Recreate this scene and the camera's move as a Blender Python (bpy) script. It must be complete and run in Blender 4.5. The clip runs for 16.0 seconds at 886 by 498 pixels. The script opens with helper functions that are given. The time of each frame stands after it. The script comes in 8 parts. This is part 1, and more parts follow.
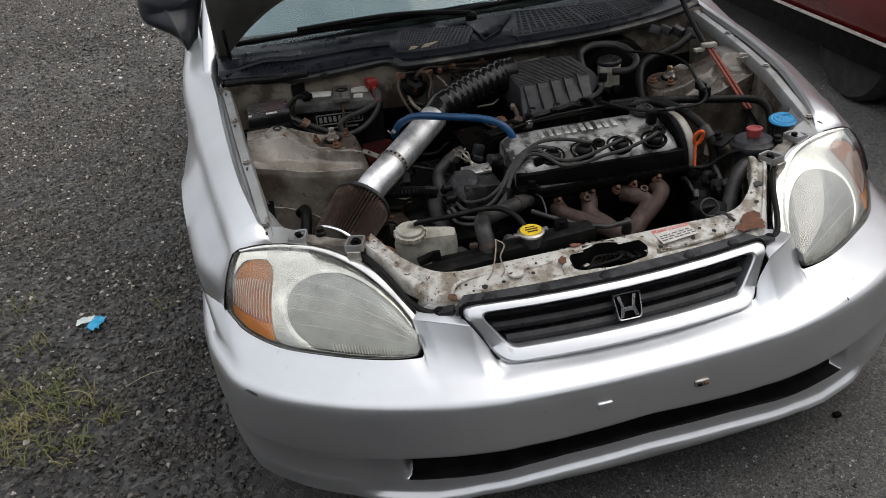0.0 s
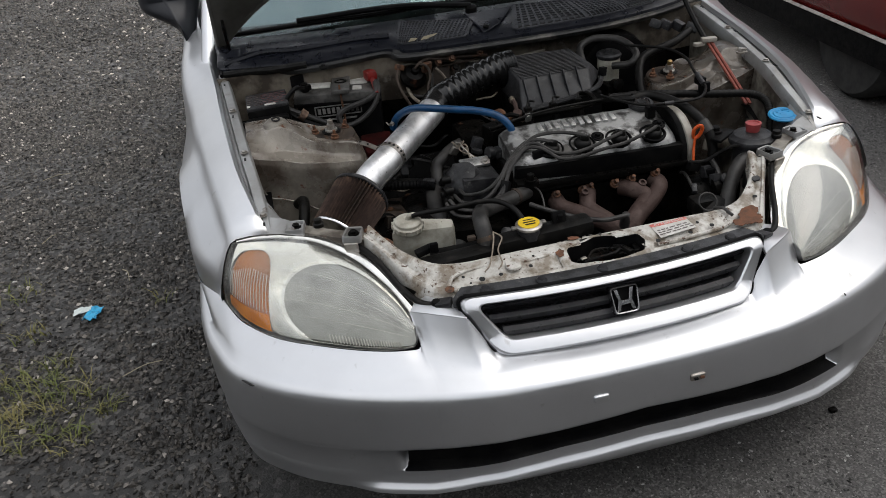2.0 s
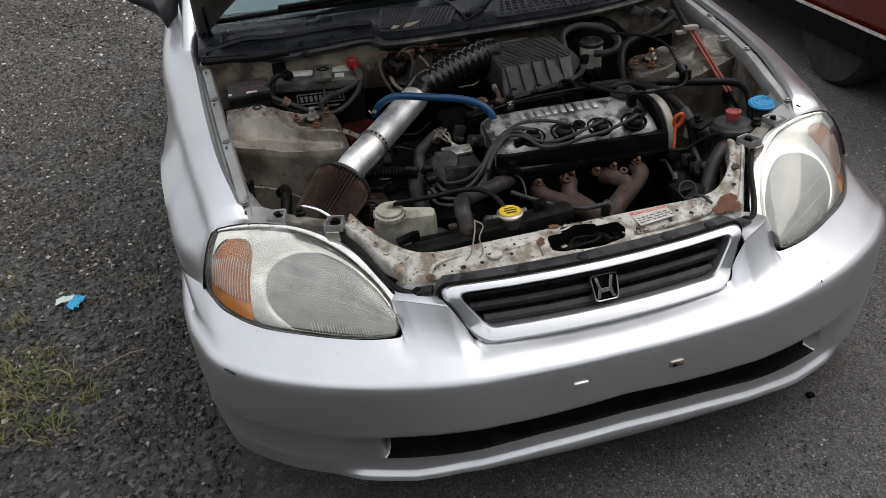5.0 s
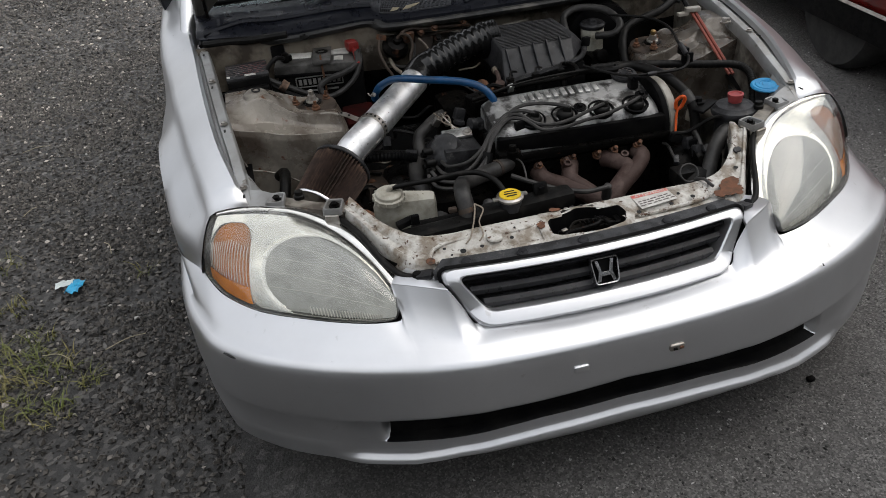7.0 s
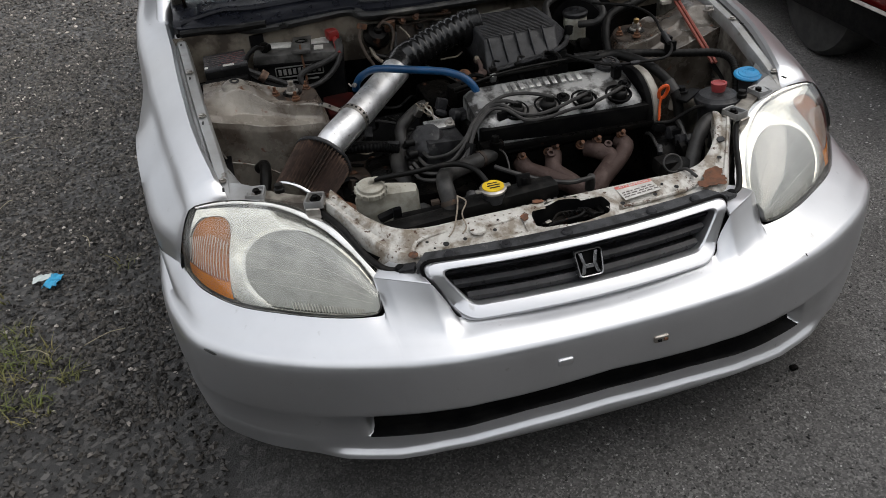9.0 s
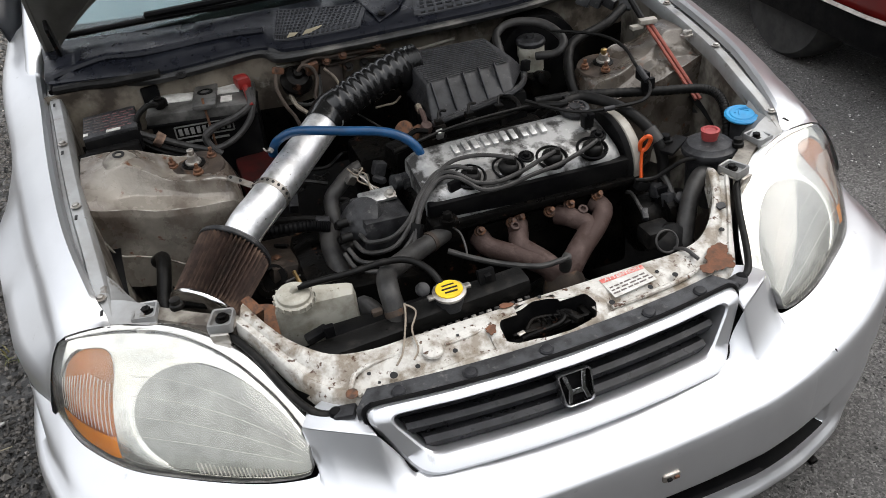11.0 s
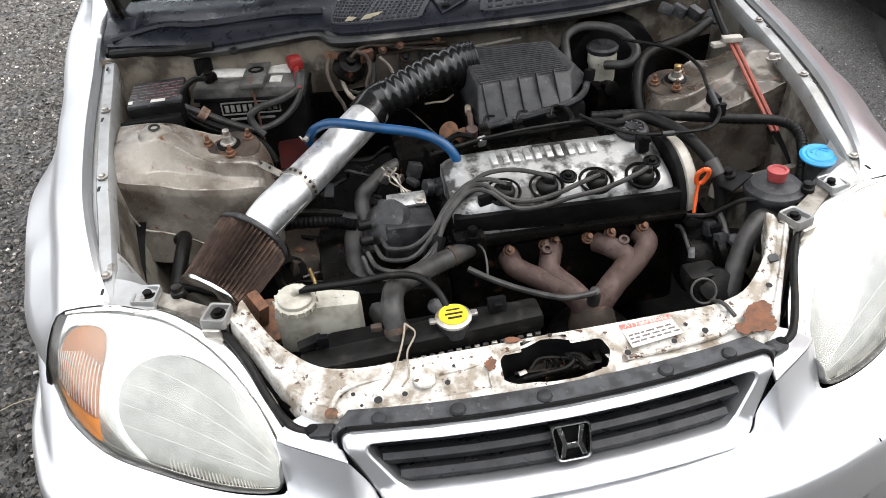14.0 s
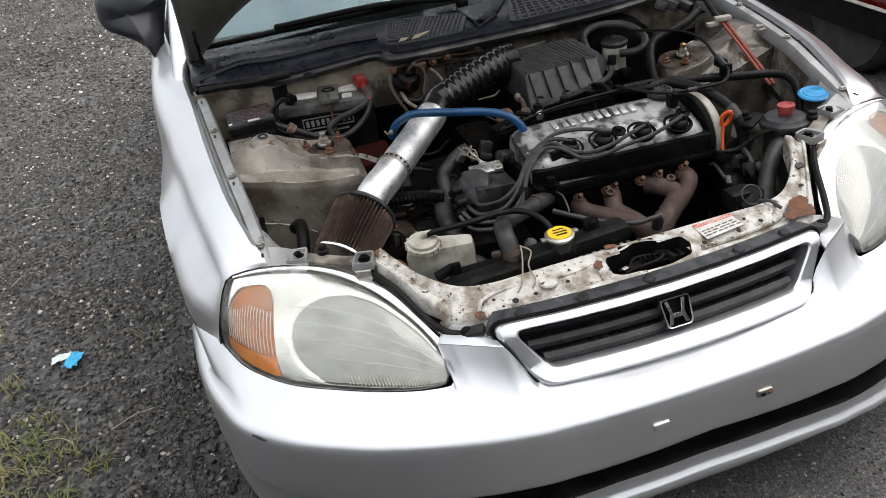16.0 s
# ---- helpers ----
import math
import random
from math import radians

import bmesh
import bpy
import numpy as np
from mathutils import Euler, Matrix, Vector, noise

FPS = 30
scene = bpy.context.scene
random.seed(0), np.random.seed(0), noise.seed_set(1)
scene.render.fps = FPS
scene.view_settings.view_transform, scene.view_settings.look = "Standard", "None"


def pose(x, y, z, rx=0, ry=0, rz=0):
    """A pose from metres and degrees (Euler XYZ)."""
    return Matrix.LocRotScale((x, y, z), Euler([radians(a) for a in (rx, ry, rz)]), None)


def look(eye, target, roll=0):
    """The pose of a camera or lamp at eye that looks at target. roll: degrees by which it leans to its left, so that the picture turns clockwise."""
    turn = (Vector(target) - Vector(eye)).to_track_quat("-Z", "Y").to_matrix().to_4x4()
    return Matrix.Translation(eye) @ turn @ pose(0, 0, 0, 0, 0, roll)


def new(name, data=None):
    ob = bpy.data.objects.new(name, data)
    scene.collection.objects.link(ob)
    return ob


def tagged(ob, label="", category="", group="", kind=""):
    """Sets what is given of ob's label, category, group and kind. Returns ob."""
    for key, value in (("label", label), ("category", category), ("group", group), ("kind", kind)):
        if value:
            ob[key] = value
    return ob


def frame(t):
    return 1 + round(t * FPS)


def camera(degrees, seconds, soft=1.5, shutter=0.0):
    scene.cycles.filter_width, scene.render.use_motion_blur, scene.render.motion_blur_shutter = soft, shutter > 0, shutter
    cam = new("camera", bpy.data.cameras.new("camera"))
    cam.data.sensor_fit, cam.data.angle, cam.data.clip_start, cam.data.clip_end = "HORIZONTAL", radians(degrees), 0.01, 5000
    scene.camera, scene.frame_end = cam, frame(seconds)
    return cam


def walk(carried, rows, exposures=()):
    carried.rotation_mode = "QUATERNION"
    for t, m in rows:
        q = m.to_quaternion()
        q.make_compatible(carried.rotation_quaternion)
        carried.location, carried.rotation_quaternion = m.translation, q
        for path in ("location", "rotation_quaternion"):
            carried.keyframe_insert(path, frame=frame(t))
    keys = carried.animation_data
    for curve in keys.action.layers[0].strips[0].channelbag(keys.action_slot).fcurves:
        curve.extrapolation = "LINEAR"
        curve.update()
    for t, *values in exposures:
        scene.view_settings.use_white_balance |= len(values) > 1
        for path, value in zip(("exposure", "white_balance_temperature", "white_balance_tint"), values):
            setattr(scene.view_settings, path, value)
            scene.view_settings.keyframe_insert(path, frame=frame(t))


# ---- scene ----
cam = camera(58.5, 16.0, soft=0.9)
PATH = [
    (0, (-0.5774, -1.2332, 1.3939), (-0.2863, 0.3884, 0.4678), -6.9),
    (0.5, (-0.5793, -1.2285, 1.3929), (-0.2882, 0.3893, 0.4602), -6.7),
    (1, (-0.5802, -1.2313, 1.3929), (-0.2873, 0.3884, 0.4640), -6.5),
    (1.5, (-0.5764, -1.2313, 1.3901), (-0.2854, 0.3846, 0.4536), -6.5),
    (2, (-0.5764, -1.2351, 1.3891), (-0.2844, 0.3799, 0.4508), -6.4),
    (2.5, (-0.5764, -1.2370, 1.3920), (-0.2873, 0.3761, 0.4527), -6.3),
    (3, (-0.5736, -1.2427, 1.3948), (-0.2759, 0.3704, 0.4555), -6.1),
    (3.5, (-0.5736, -1.2436, 1.3929), (-0.2722, 0.3667, 0.4498), -6.0),
    (4, (-0.5717, -1.2408, 1.3939), (-0.2627, 0.3591, 0.4356), -6.0),
    (4.2, (-0.5642, -1.2417, 1.3939), (-0.2514, 0.3553, 0.4328), -6.1),
    (6.5, (-0.5651, -1.2379, 1.3891), (-0.2514, 0.3430, 0.4026), -6.0),
    (7, (-0.5623, -1.2361, 1.3863), (-0.2561, 0.3393, 0.3884), -6.2),
    (7.5, (-0.5509, -1.2323, 1.3844), (-0.2372, 0.3355, 0.3771), -6.3),
    (8, (-0.5594, -1.2266, 1.3873), (-0.2296, 0.3383, 0.3799), -5.9),
    (8.5, (-0.5557, -1.2304, 1.3891), (-0.2296, 0.3345, 0.3818), -5.9),
    (9, (-0.5538, -1.2172, 1.3873), (-0.2183, 0.3336, 0.3600), -6.0),
    (9.5, (-0.5434, -1.1794, 1.3863), (-0.1956, 0.3525, 0.3364), -6.6),
    (10, (-0.5462, -1.0669, 1.3863), (-0.1040, 0.4413, 0.3355), -7.8),
    (10.2, (-0.5358, -1.0017, 1.3882), (-0.0576, 0.4923, 0.3336), -8.0),
    (12.3, (-0.2580, -0.7418, 1.3589), (0.0246, 0.7825, 0.2778), -4.9),
    (12.5, (-0.2542, -0.7428, 1.3561), (0.0066, 0.7834, 0.2712), -4.9),
    (13, (-0.2391, -0.7333, 1.3570), (0.0028, 0.7919, 0.2674), -5.1),
    (13.5, (-0.2570, -0.7343, 1.3721), (-0.0359, 0.7872, 0.2722), -5.0),
    (14, (-0.2655, -0.7484, 1.3806), (-0.0548, 0.7787, 0.2873), -4.8),
    (14.5, (-0.3270, -0.7777, 1.3750), (-0.1210, 0.7541, 0.2882), -6.2),
    (15, (-0.4753, -0.8770, 1.3684), (-0.1843, 0.7447, 0.4423), -9.2),
    (15.5, (-0.5443, -0.9242, 1.3617), (-0.2495, 0.6851, 0.4167), -9.9),
    (16, (-0.6237, -1.0404, 1.3419), (-0.2769, 0.5604, 0.3997), -9.6),
]
EXPOSURES = [(0, -0.04), (4, -0.07), (9, -0.08), (10, 0.08), (10.5, 0.32), (12.2, 1.24), (13, 1.36), (14.4, 1.26), (15, 1.16), (15.5, 0.90), (16, 0.57)]
walk(cam, [(t, look(eye, target, roll)) for t, eye, target, roll in PATH], EXPOSURES)

# ---- world and light: an overcast day ----
SUN_EL, SUN_AZ = radians(58), radians(95)
world = bpy.data.worlds.new("overcast_sky")
scene.world = world
world.use_nodes = True
wn, wl = world.node_tree.nodes, world.node_tree.links
bg = wn["Background"]
sky = wn.new("ShaderNodeTexSky")
sky.sky_type, sky.sun_disc = "NISHITA", False
sky.sun_elevation, sky.sun_rotation, sky.air_density, sky.dust_density = SUN_EL, SUN_AZ, 1.0, 3.0
cloud_co = wn.new("ShaderNodeTexCoord")
cloud = wn.new("ShaderNodeTexNoise")
cloud.inputs["Scale"].default_value, cloud.inputs["Detail"].default_value = 3.0, 6.0
cover = wn.new("ShaderNodeValToRGB")
cover.color_ramp.elements[0].position, cover.color_ramp.elements[0].color = 0.35, (5.9, 6.15, 6.6, 1)
cover.color_ramp.elements[1].position, cover.color_ramp.elements[1].color = 0.65, (10.0, 10.0, 10.0, 1)
veil = wn.new("ShaderNodeMix")
veil.data_type = "RGBA"
veil.inputs[0].default_value = 0.85
wl.new(cloud_co.outputs["Generated"], cloud.inputs["Vector"])
wl.new(cloud.outputs["Fac"], cover.inputs["Fac"])
wl.new(sky.outputs["Color"], veil.inputs[6])
wl.new(cover.outputs["Color"], veil.inputs[7])
# an overcast sky, brightest overhead and dimmer towards the horizon
height = wn.new("ShaderNodeSeparateXYZ")
wl.new(cloud_co.outputs["Generated"], height.inputs[0])
grade = wn.new("ShaderNodeMapRange")
grade.inputs[1].default_value, grade.inputs[2].default_value, grade.inputs[3].default_value, grade.inputs[4].default_value = 0.0, 1.0, 0.45, 1.38
wl.new(height.outputs[2], grade.inputs[0])
dome = wn.new("ShaderNodeMix")
dome.data_type, dome.blend_type = "RGBA", "MULTIPLY"
dome.inputs[0].default_value = 1.0
wl.new(veil.outputs[2], dome.inputs[6])
wl.new(grade.outputs[0], dome.inputs[7])
wl.new(dome.outputs[2], bg.inputs["Color"])
bg.inputs["Strength"].default_value = 0.14
sun = new("sun", bpy.data.lights.new("sun", "SUN"))
sun.data.energy, sun.data.angle, sun.data.color = 0.95, radians(55), (1.0, 0.95, 0.88)
sun.matrix_world = look((0, 0, 10), (math.sin(SUN_AZ) * -4, math.cos(SUN_AZ) * -4, 10 - 4 * math.tan(SUN_EL)))


# ---- materials ----
def surf(name, col, rough=0.5, metal=0.0, col2=None, scale=12.0, cut=(0.4, 0.65), col3=None, scale3=40.0, cut3=(0.55, 0.6),
         bump=0.0, bscale=150.0, rvar=0.0, coat=0.0, trans=0.0, ior=1.45, spec=0.5):
    """A surface with a base colour, broad variation (col2), spots of a third colour (col3), fine relief and uneven gloss."""
    m = bpy.data.materials.new(name)
    m.use_nodes = True
    n, l = m.node_tree.nodes, m.node_tree.links
    p = n["Principled BSDF"]
    p.inputs["Roughness"].default_value, p.inputs["Metallic"].default_value = rough, metal
    p.inputs["Coat Weight"].default_value, p.inputs["Transmission Weight"].default_value = coat, trans
    p.inputs["IOR"].default_value, p.inputs["Specular IOR Level"].default_value = ior, spec
    p.inputs["Base Color"].default_value = (*col, 1)
    co = n.new("ShaderNodeTexCoord")

    def noise_tex(s, detail=5.0, rgh=0.6):
        t = n.new("ShaderNodeTexNoise")
        t.inputs["Scale"].default_value, t.inputs["Detail"].default_value, t.inputs["Roughness"].default_value = s, detail, rgh
        l.new(co.outputs["Object"], t.inputs["Vector"])
        return t.outputs["Fac"]

    def ramp(fac, lo, hi):
        r = n.new("ShaderNodeMapRange")
        r.inputs[1].default_value, r.inputs[2].default_value = lo, hi
        l.new(fac, r.inputs[0])
        return r.outputs[0]

    last = None
    for c, s, (lo, hi) in ((col2, scale, cut), (col3, scale3, cut3)):
        if c is None:
            continue
        mix = n.new("ShaderNodeMix")
        mix.data_type = "RGBA"
        l.new(ramp(noise_tex(s), lo, hi), mix.inputs[0])
        if last is None:
            mix.inputs[6].default_value = (*col, 1)
        else:
            l.new(last, mix.inputs[6])
        mix.inputs[7].default_value = (*c, 1)
        last = mix.outputs[2]
    if last is not None:
        l.new(last, p.inputs["Base Color"])
    if rvar:
        r = n.new("ShaderNodeMapRange")
        r.inputs[3].default_value, r.inputs[4].default_value = max(0.02, rough - rvar), min(1.0, rough + rvar)
        r.inputs[1].default_value, r.inputs[2].default_value = 0.3, 0.7
        l.new(noise_tex(scale * 2.3), r.inputs[0])
        l.new(r.outputs[0], p.inputs["Roughness"])
    if bump:
        b = n.new("ShaderNodeBump")
        b.inputs["Strength"].default_value, b.inputs["Distance"].default_value = bump, 0.002
        l.new(noise_tex(bscale, 3.0), b.inputs["Height"])
        l.new(b.outputs["Normal"], p.inputs["Normal"])
    return m


SILVER = surf("silver_paint", (0.64, 0.646, 0.662), 0.34, 0.90, (0.60, 0.604, 0.618), 5.0, col3=(0.50, 0.50, 0.50), scale3=34, cut3=(0.66, 0.74), coat=0.2, rvar=0.05, bump=0.015, bscale=900)
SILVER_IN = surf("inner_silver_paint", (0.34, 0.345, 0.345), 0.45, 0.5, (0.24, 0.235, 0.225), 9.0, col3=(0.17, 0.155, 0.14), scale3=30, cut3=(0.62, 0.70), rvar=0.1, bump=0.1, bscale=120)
APRON = surf("dirty_apron_paint", (0.24, 0.222, 0.190), 0.45, 0.1, (0.070, 0.058, 0.047), 11.0, (0.45, 0.57), (0.08, 0.036, 0.020), 24.0, (0.64, 0.70), bump=0.3, bscale=60, rvar=0.15)
FIREWALL = surf("dusty_firewall_paint", (0.185, 0.160, 0.127), 0.5, 0.0, (0.050, 0.040, 0.031), 11.0, (0.42, 0.60), (0.20, 0.185, 0.16), 26.0, (0.60, 0.70), bump=0.3, bscale=60, spec=0.3)
FLANGE = surf("dusty_cowl_metal", (0.035, 0.035, 0.035), 0.5, 0.1, (0.14, 0.132, 0.118), 7.0, (0.50, 0.64), rvar=0.12, spec=0.3)
SIGN = surf("dull_white_print", (0.20, 0.195, 0.185), 0.55, 0.0, (0.12, 0.116, 0.11), 90)
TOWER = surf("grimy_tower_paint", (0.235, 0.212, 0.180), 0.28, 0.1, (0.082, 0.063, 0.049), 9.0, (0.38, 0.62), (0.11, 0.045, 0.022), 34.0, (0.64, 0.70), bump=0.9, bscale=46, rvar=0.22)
# right tower's copy: grime as on the left, its shade put into the colour
TOWER_SHADED = surf("shaded_grimy_tower_paint", (0.105, 0.091, 0.075), 0.28, 0.1, (0.036, 0.027, 0.021), 9.0, (0.38, 0.60), (0.10, 0.042, 0.02), 32.0, (0.63, 0.69), bump=0.9, bscale=46, rvar=0.2)


def pale_edges(m, col, lo, hi):
    """Pale raised edges: rubbed paint on pressed metal, painted light on the filter's pleats."""
    n, l = m.node_tree.nodes, m.node_tree.links
    p = n["Principled BSDF"]
    old = p.inputs["Base Color"].links[0].from_socket
    geo, r, mix = n.new("ShaderNodeNewGeometry"), n.new("ShaderNodeMapRange"), n.new("ShaderNodeMix")
    r.inputs[1].default_value, r.inputs[2].default_value, r.inputs[4].default_value = lo, hi, 0.85
    mix.data_type, mix.inputs[7].default_value = "RGBA", (*col, 1)
    co, grain, gate, both = n.new("ShaderNodeTexCoord"), n.new("ShaderNodeTexNoise"), n.new("ShaderNodeMapRange"), n.new("ShaderNodeMath")
    grain.inputs["Scale"].default_value, grain.inputs["Detail"].default_value = 38.0, 6.0
    gate.inputs[1].default_value, gate.inputs[2].default_value = 0.42, 0.60
    both.operation = "MULTIPLY"
    l.new(co.outputs["Object"], grain.inputs["Vector"])
    l.new(grain.outputs["Fac"], gate.inputs[0])
    l.new(geo.outputs["Pointiness"], r.inputs[0])
    l.new(r.outputs[0], both.inputs[0])
    l.new(gate.outputs[0], both.inputs[1])
    l.new(both.outputs[0], mix.inputs[0])
    l.new(old, mix.inputs[6])
    l.new(mix.outputs[2], p.inputs["Base Color"])


pale_edges(TOWER, (0.50, 0.47, 0.43), 0.515, 0.56)
pale_edges(TOWER_SHADED, (0.36, 0.34, 0.31), 0.515, 0.56)
SUPPORT = surf("chipped_white_paint", (0.50, 0.485, 0.45), 0.33, 0.0, (0.20, 0.168, 0.130), 26.0, (0.43, 0.60), (0.065, 0.032, 0.018), 75.0, (0.60, 0.65), bump=0.6, bscale=130, rvar=0.15)
RUST = surf("rust", (0.15, 0.062, 0.032), 0.85, 0.0, (0.075, 0.04, 0.025), 60, bump=0.6, bscale=250)
BOLT_RUST = surf("rusty_steel", (0.17, 0.078, 0.040), 0.7, 0.4, (0.06, 0.04, 0.032), 80, bump=0.4, bscale=400)
STEEL = surf("dull_steel", (0.45, 0.43, 0.40), 0.42, 0.9, (0.28, 0.25, 0.22), 40, rvar=0.12)
ALU = surf("polished_tube", (0.84, 0.84, 0.85), 0.46, 1.0, (0.62, 0.62, 0.625), 30, (0.46, 0.62), (0.28, 0.27, 0.26), 90, (0.66, 0.70), rvar=0.12, bump=0.12, bscale=200)
CAST = surf("cast_cover", (0.36, 0.36, 0.355), 0.5, 0.75, (0.06, 0.058, 0.056), 17, (0.47, 0.58), (0.46, 0.46, 0.455), 40, (0.60, 0.68), bump=0.5, bscale=200, rvar=0.14)
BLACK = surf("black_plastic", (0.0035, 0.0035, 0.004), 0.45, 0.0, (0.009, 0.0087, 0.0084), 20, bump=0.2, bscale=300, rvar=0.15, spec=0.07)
GREY_PL = surf("weathered_grey_plastic", (0.032, 0.032, 0.034), 0.40, 0.0, (0.011, 0.011, 0.012), 34, (0.42, 0.62), col3=(0.09, 0.088, 0.083), scale3=70, cut3=(0.60, 0.74), bump=0.25, bscale=500, rvar=0.1, spec=0.35)
STRIP = surf("grey_strip_plastic", (0.050, 0.051, 0.054), 0.40, 0.0, (0.022, 0.022, 0.023), 34, (0.42, 0.62), col3=(0.12, 0.117, 0.11), scale3=70, cut3=(0.60, 0.74), bump=0.25, bscale=500, rvar=0.1, spec=0.35)
COWL = surf("cowl_plastic", (0.008, 0.009, 0.0135), 0.33, 0.0, (0.018, 0.0195, 0.026), 11, (0.5, 0.68), col3=(0.035, 0.035, 0.036), scale3=50, cut3=(0.66, 0.74), rvar=0.15, bump=0.2, bscale=400, spec=0.34)
VENT = surf("sun_bleached_vent", (0.05, 0.052, 0.058), 0.55, 0.0, (0.032, 0.033, 0.037), 20, spec=0.3)
MIRROR_BLACK = surf("mirror_plastic", (0.012, 0.013, 0.017), 0.36, 0.0, (0.018, 0.019, 0.023), 9, spec=0.4)
SLAT = surf("dark_slat_plastic", (0.025, 0.025, 0.028), 0.34, 0.0, (0.012, 0.012, 0.013), 30, bump=0.15, bscale=400, rvar=0.12, spec=0.3)
LID_GREY = surf("dusty_grey_lid", (0.090, 0.087, 0.082), 0.45, 0.0, (0.030, 0.029, 0.027), 30, (0.42, 0.62), bump=0.15)
DIM_PRINT = surf("dim_print", (0.11, 0.09, 0.085), 0.6)
RUBBER = surf("rubber", (0.0055, 0.0053, 0.005), 0.42, 0.0, (0.022, 0.020, 0.018), 30, (0.54, 0.72), rvar=0.15, bump=0.2, bscale=300, spec=0.16)
GREY_RUB = surf("dusty_hose", (0.042, 0.040, 0.038), 0.45, 0.0, (0.016, 0.0155, 0.015), 30, bump=0.15, bscale=300, spec=0.35)
GLOSSY = surf("glossy_rubber", (0.004, 0.004, 0.0042), 0.24, 0.0, (0.008, 0.008, 0.008), 25, rvar=0.05, spec=0.6)
# near-black for oily parts, and for deep shade on the lower firewall
GRIME_SHADE = surf("oily_iron_and_shade", (0.003, 0.0028, 0.0026), 0.36, 0.0, (0.012, 0.010, 0.008), 22, (0.52, 0.74), (0.04, 0.019, 0.012), 30, (0.64, 0.7), bump=0.7, bscale=120, rvar=0.15, spec=0.10)
MANI = surf("rusted_manifold", (0.048, 0.028, 0.023), 0.7, 0.2, (0.090, 0.060, 0.052), 26, (0.48, 0.66), (0.035, 0.017, 0.012), 40, (0.58, 0.66), bump=0.4, bscale=260)
BLUE_HOSE = surf("blue_silicone", (0.006, 0.058, 0.155), 0.33, 0.0, (0.005, 0.036, 0.095), 20)
BLUE_CAP = surf("blue_cap", (0.03, 0.27, 0.52), 0.42, 0.0, (0.02, 0.2, 0.42), 40, bump=0.05)
RED_CAP = surf("red_cap", (0.33, 0.055, 0.055), 0.5, 0.0, (0.25, 0.04, 0.04), 50)
RED_BOOT = surf("red_terminal_boot", (0.21, 0.014, 0.012), 0.4, 0.0, (0.15, 0.012, 0.01), 40)
RED_DARK = surf("dirty_red_plastic", (0.035, 0.004, 0.0035), 0.55, 0.0, (0.012, 0.004, 0.0035), 30, spec=0.15)
ORANGE = surf("orange_handle", (0.62, 0.090, 0.015), 0.4)
YELLOW = surf("yellow_cap", (0.75, 0.52, 0.02), 0.45, 0.0, (0.6, 0.4, 0.02), 40)
MILKY = surf("milky_plastic", (0.42, 0.405, 0.35), 0.42, 0.0, (0.20, 0.182, 0.14), 20, (0.44, 0.68), (0.10, 0.08, 0.05), 60, (0.62, 0.69), bump=0.08, rvar=0.08)
BRIGHT_AL = surf("bare_aluminium", (0.58, 0.58, 0.57), 0.40, 0.9, (0.30, 0.295, 0.29), 60, (0.48, 0.65), rvar=0.1)
LABEL_W = surf("paper_label", (0.56, 0.55, 0.52), 0.5, 0.0, (0.40, 0.385, 0.35), 60)
LABEL_R = surf("red_print", (0.50, 0.10, 0.08), 0.5, 0.0, (0.6, 0.3, 0.26), 90)
PRINT = surf("dark_print", (0.02, 0.02, 0.02), 0.6, spec=0.2)
PINK = surf("faded_print", (0.15, 0.075, 0.075), 0.6)
ROD = surf("red_rod", (0.24, 0.055, 0.035), 0.45, 0.1, (0.16, 0.04, 0.03), 40)
FILTER = surf("filter_pleats", (0.022, 0.012, 0.009), 0.8, 0.0, (0.050, 0.029, 0.021), 46, bump=0.3, bscale=500)
# light on the pleat ridges put into the colour, grooves left dark
pale_edges(FILTER, (0.25, 0.16, 0.11), 0.52, 0.60)
CHROME = surf("chrome", (0.82, 0.82, 0.83), 0.10, 1.0, (0.7, 0.7, 0.7), 40, rvar=0.05)
BADGE = surf("dulled_chrome", (0.42, 0.42, 0.425), 0.22, 1.0, (0.25, 0.25, 0.25), 60, rvar=0.08)
BROWN_CAST = surf("muddy_casting", (0.060, 0.045, 0.035), 0.6, 0.1, (0.022, 0.017, 0.014), 14, (0.42, 0.62), (0.10, 0.055, 0.032), 30, (0.6, 0.68), bump=0.6, bscale=90, spec=0.3)
TAN_WIRE = surf("tan_wire", (0.26, 0.22, 0.17), 0.5, 0.0, (0.14, 0.115, 0.09), 60)
BRASS = surf("brass", (0.45, 0.31, 0.13), 0.42, 0.9, (0.25, 0.17, 0.08), 60)


